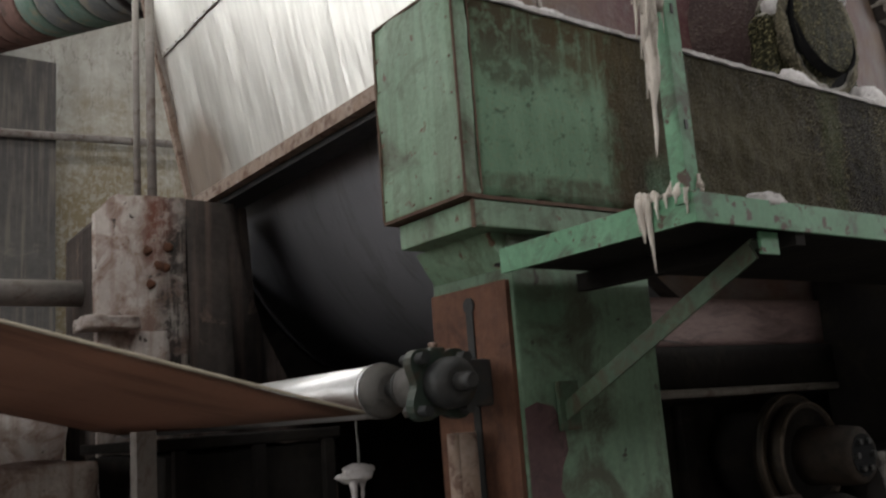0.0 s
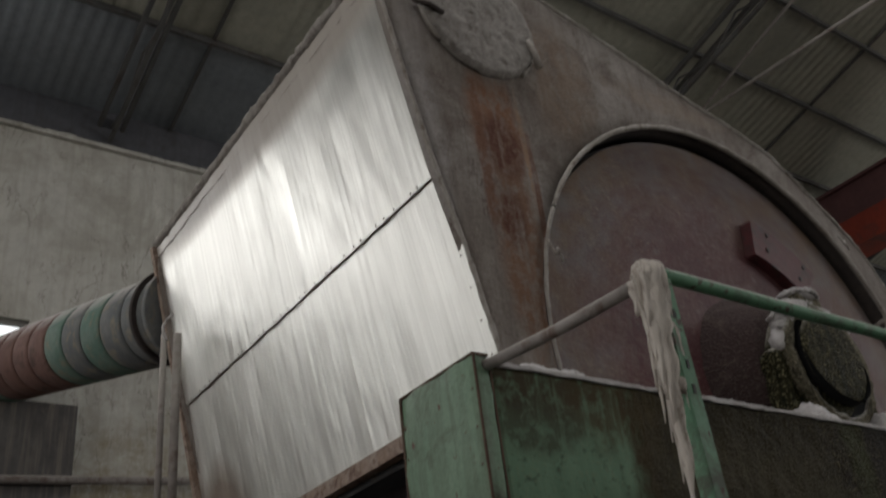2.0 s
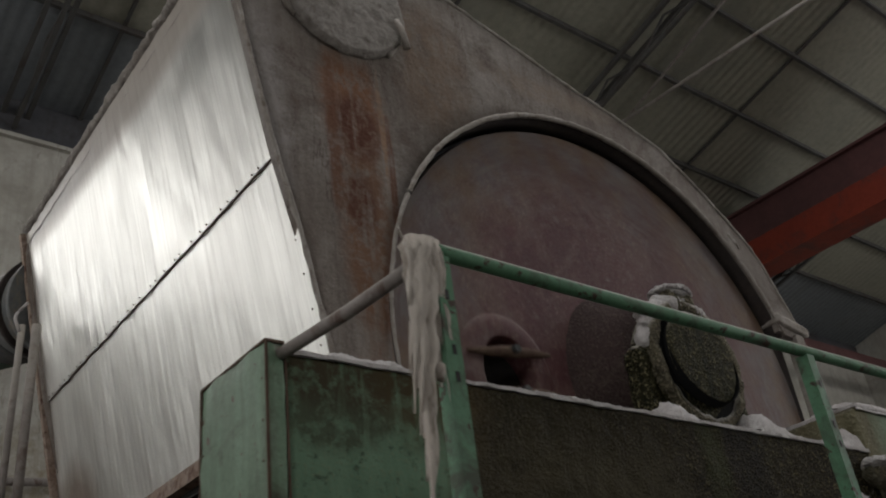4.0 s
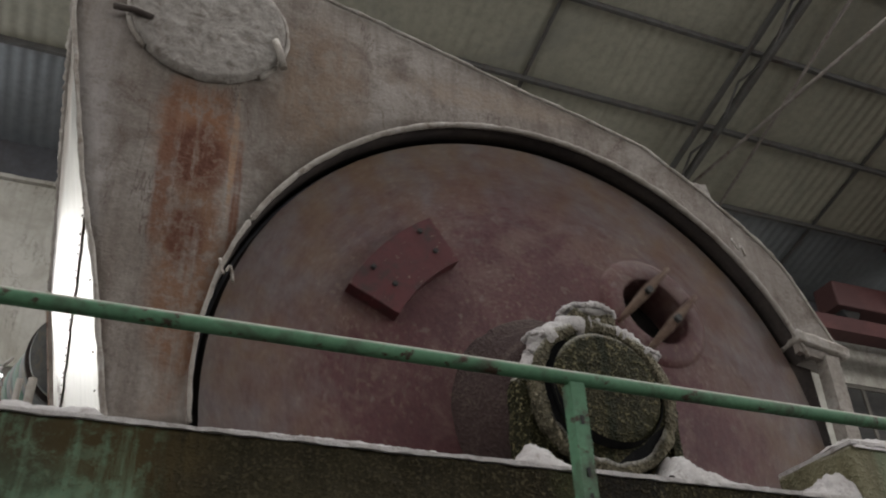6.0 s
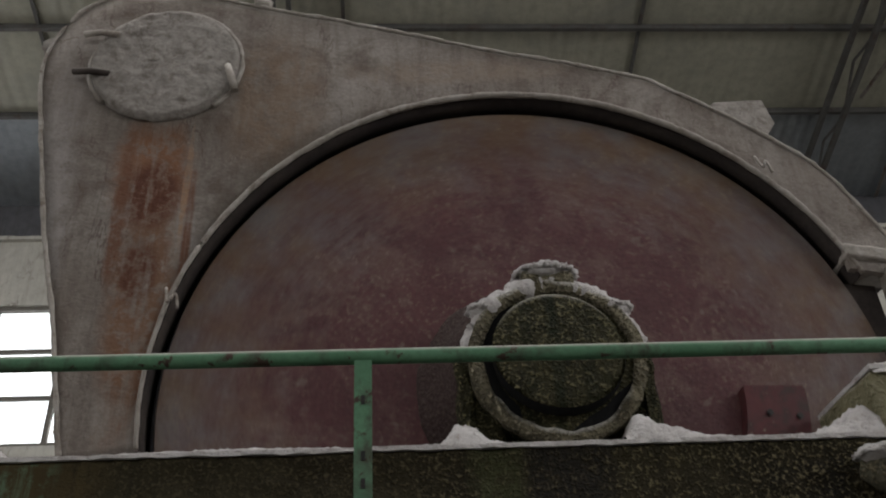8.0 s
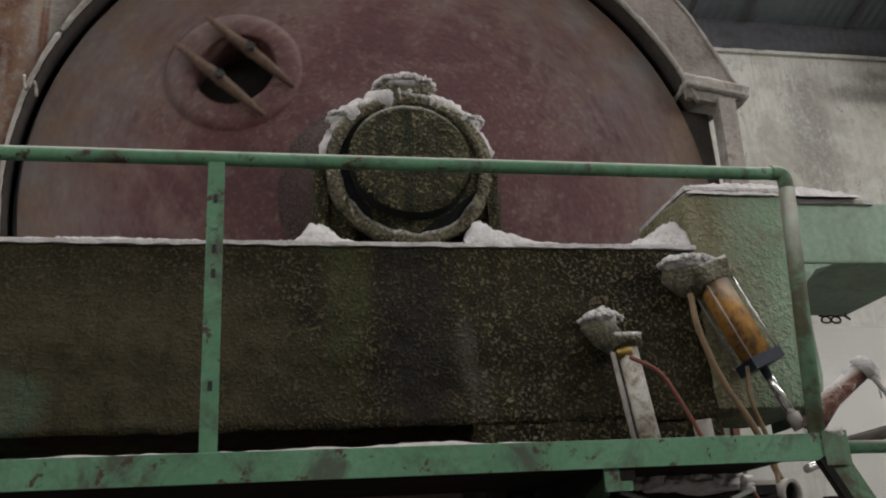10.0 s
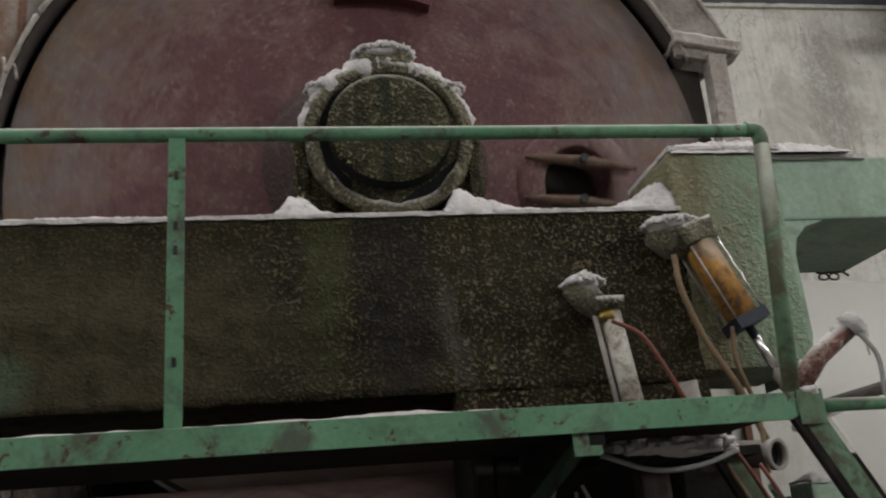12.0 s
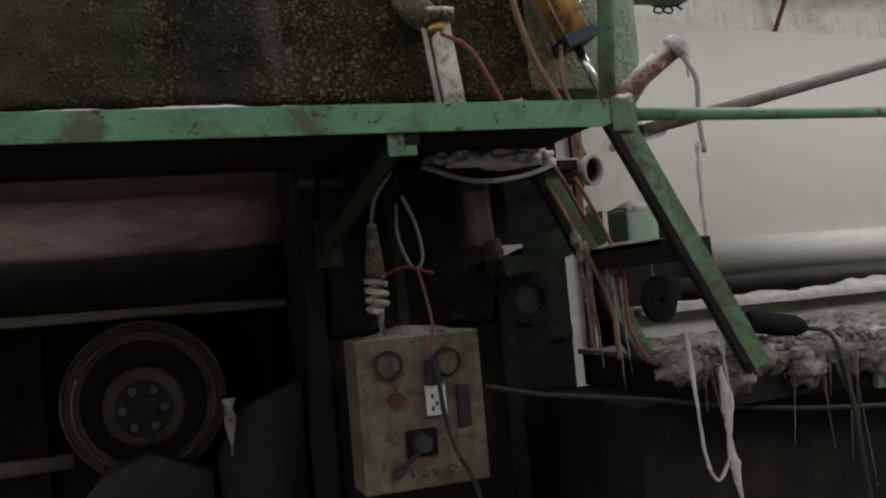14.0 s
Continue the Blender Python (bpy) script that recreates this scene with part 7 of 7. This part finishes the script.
cable("grey_cable", [(5.25, 2.25, 1.86), (5.26, 2.2, 1.95), (5.30, 2.1, 2.03)], 0.008, M_GREYWIRE, "grey cable of the hanging bulb")
cable("grey_cable", [(5.34, 2.2, 1.93), (5.33, 2.18, 1.8), (5.38, 2.18, 1.68), (5.42, 2.18, 1.72), (5.40, 2.18, 1.85), (5.35, 2.15, 1.95)], 0.007, M_GREYWIRE, "looped grey cable beside the bulb")
cable("red_wire", [(5.27, 2.2, 1.66), (5.34, 2.18, 1.685), (5.40, 2.16, 1.67), (5.45, 2.16, 1.655)], 0.006, M_REDHOSE, "red wire tied round the bulb")
cable("red_wire", [(5.39, 2.16, 1.675), (5.405, 2.12, 1.55), (5.41, 2.10, 1.45), (5.39, 2.09, 1.38), (5.40, 2.10, 1.34)], 0.006, M_REDHOSE, "red wire hanging over the control box")
cable("black_cable", [(5.39, 2.09, 1.36), (5.41, 2.09, 1.27), (5.43, 2.10, 1.12), (5.46, 2.09, 1.0), (5.52, 2.08, 0.86), (5.56, 2.08, 0.6), (5.56, 2.08, 0.01)], 0.009, M_WIRE, "black plug cable hanging down the box")
part("plug", box((5.375, yb - 0.05, 1.25), (5.425, yb - 0.005, 1.34), 0.008), M_WIRE, cb)

# flanged roll end below the beam
wheel = thing("felt_roll_end", (4.39, 2.85, 1.25), "dark greasy flanged roll end with worn bright rims", "roll")
wx, wz = 4.39, 1.25
M_HUBRUST = surface("dark_rusty_hub", spec=0.08, base=(0.020, 0.016, 0.013), second=(0.032, 0.024, 0.019), dirt=(0.012, 0.011, 0.010), rough=0.7, scale=5, fine=30, bump=0.7, depth=0.006)
M_RIMEDGE = surface("rubbed_rim_edge", (0.15, 0.115, 0.085), (0.06, 0.045, 0.034), (0.03, 0.024, 0.02), 0.45, metal=0.5, scale=6, fine=30)
M_WORN = surface("worn_rim", (0.062, 0.047, 0.034), (0.025, 0.02, 0.016), (0.015, 0.013, 0.012), 0.5, metal=0.5, scale=5, fine=30, bump=0.5)
part("flange", ring((wx, 2.86, wz), (0, 1, 0), 0.325, 0.262, 0.05, 56), M_WORN, wheel, "worn brown rim")
part("inner_rim", ring((wx, 2.78, wz), (0, 1, 0), 0.275, 0.245, 0.08, 56), M_WORN, wheel)
for r, y in ((0.318, 2.858), (0.270, 2.778)):
    part("rim_edge", tube([(wx + r * math.cos(k * math.pi / 32), y, wz + r * math.sin(k * math.pi / 32)) for k in range(65)], 0.008, 6, wob=0.3), M_RIMEDGE, wheel, "rubbed bright rim edge")
part("bowl", ring((wx, 2.80, wz), (0, 1, 0), 0.245, 0.13, 0.06, 48), M_BLACK, wheel)
part("hub", roughen(tube(((wx, 2.50, wz), (wx, 2.52, wz), (wx, 2.60, wz), (wx, 2.70, wz), (wx, 2.86, wz)), [0.128, 0.145, 0.15, 0.15, 0.155], 36), 0.006, 9, 2.0), M_HUBRUST, wheel, "rust-brown projecting hub")
part("hub_bore", tube(((wx, 2.494, wz), (wx, 2.503, wz)), 0.105, 28), M_RUBBER, wheel)
for k in range(6):
    part("bolt", tube(((wx + 0.075 * math.cos(k * 1.047), 2.475, wz + 0.075 * math.sin(k * 1.047)), (wx + 0.075 * math.cos(k * 1.047), 2.495, wz + 0.075 * math.sin(k * 1.047))), 0.016, 6), M_DARKIRON, wheel)
part("drum", tube(((wx, 2.91, wz), (wx, 3.24, wz)), 0.24, 40), M_BLACK, wheel)
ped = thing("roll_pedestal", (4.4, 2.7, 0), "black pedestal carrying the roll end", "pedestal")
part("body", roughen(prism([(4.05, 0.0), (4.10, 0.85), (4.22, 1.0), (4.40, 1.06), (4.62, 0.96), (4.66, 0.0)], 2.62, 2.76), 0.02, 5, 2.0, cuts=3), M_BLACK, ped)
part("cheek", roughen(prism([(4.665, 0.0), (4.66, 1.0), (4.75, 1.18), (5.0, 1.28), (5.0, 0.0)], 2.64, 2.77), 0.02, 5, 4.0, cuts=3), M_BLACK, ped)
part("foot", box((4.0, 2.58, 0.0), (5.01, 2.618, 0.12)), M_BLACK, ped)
f = thing("hanging_fibre", (4.70, 2.6, 1.2), "grey fibre tuft beside the roll end", "fibre")
part("strand", icicle((4.70, 2.58, 1.24), 0.22, 0.03, 5.0), M_GREYFIBRE, f)

# cable coil above the paper and loose wires under the drum
cable("cable_coil", [(7.40, 3.30, 3.10), (7.39, 3.30, 3.07)] + [(7.37 - 0.011 * i + 0.045 * math.cos(i * 1.1), 3.30, 3.055 + 0.022 * math.sin(i * 1.1)) for i in range(14)], 0.006, M_WIRE, "untidy black cable coil hanging under the bracket")
cable("loose_wire", [(3.2, 3.0, 1.92), (3.9, 3.0, 1.84), (4.2, 3.02, 1.72), (4.7, 3.05, 1.66), (5.02, 3.0, 1.66)], 0.010, M_DARKIRON, "sagging dark cable under the drum")
vent = thing("small_motor", (6.0, 2.75, 1.5), "black greasy motor beside the column", "motor")
part("body", tube(((6.02, 2.62, 1.52), (6.02, 2.9, 1.52)), 0.11, 24), M_DARKIRON, vent)
part("face_ring", ring((6.02, 2.60, 1.52), (0, 1, 0), 0.115, 0.07, 0.03, 24), M_BLACK, vent)
part("foot", box((5.94, 2.62, 1.26), (6.10, 2.9, 1.42)), M_BLACK, vent)


# ---- what moves ----
def motions():
    """The drum turns steadily clockwise."""
    keys = [(0.0, 190.0), (0.5, 154.0), (1.5, 83.0), (2.0, 46.0), (4.2, -111.0), (6.5, -272.0), (7.0, -312.0), (7.5, -354.0), (8.0, -392.0), (9.0, -431.0), (9.2, -446.0), (11.3, -599.0), (11.6, -622.0), (12.0, -650.0), (12.5, -686.0), (13.0, -723.0), (14.0, -795.0)]
    rows = []
    for i in range(29):
        t = 0.5 * i
        for (a, u), (b, v) in zip(keys, keys[1:]):
            if a <= t <= b:
                turn = u + (v - u) * (t - a) / (b - a)
                break
        rows.append((t, pose(CX, DY0, CZ, 0, -(turn - 77.0), 0)))
    walk(drum, rows)


motions()
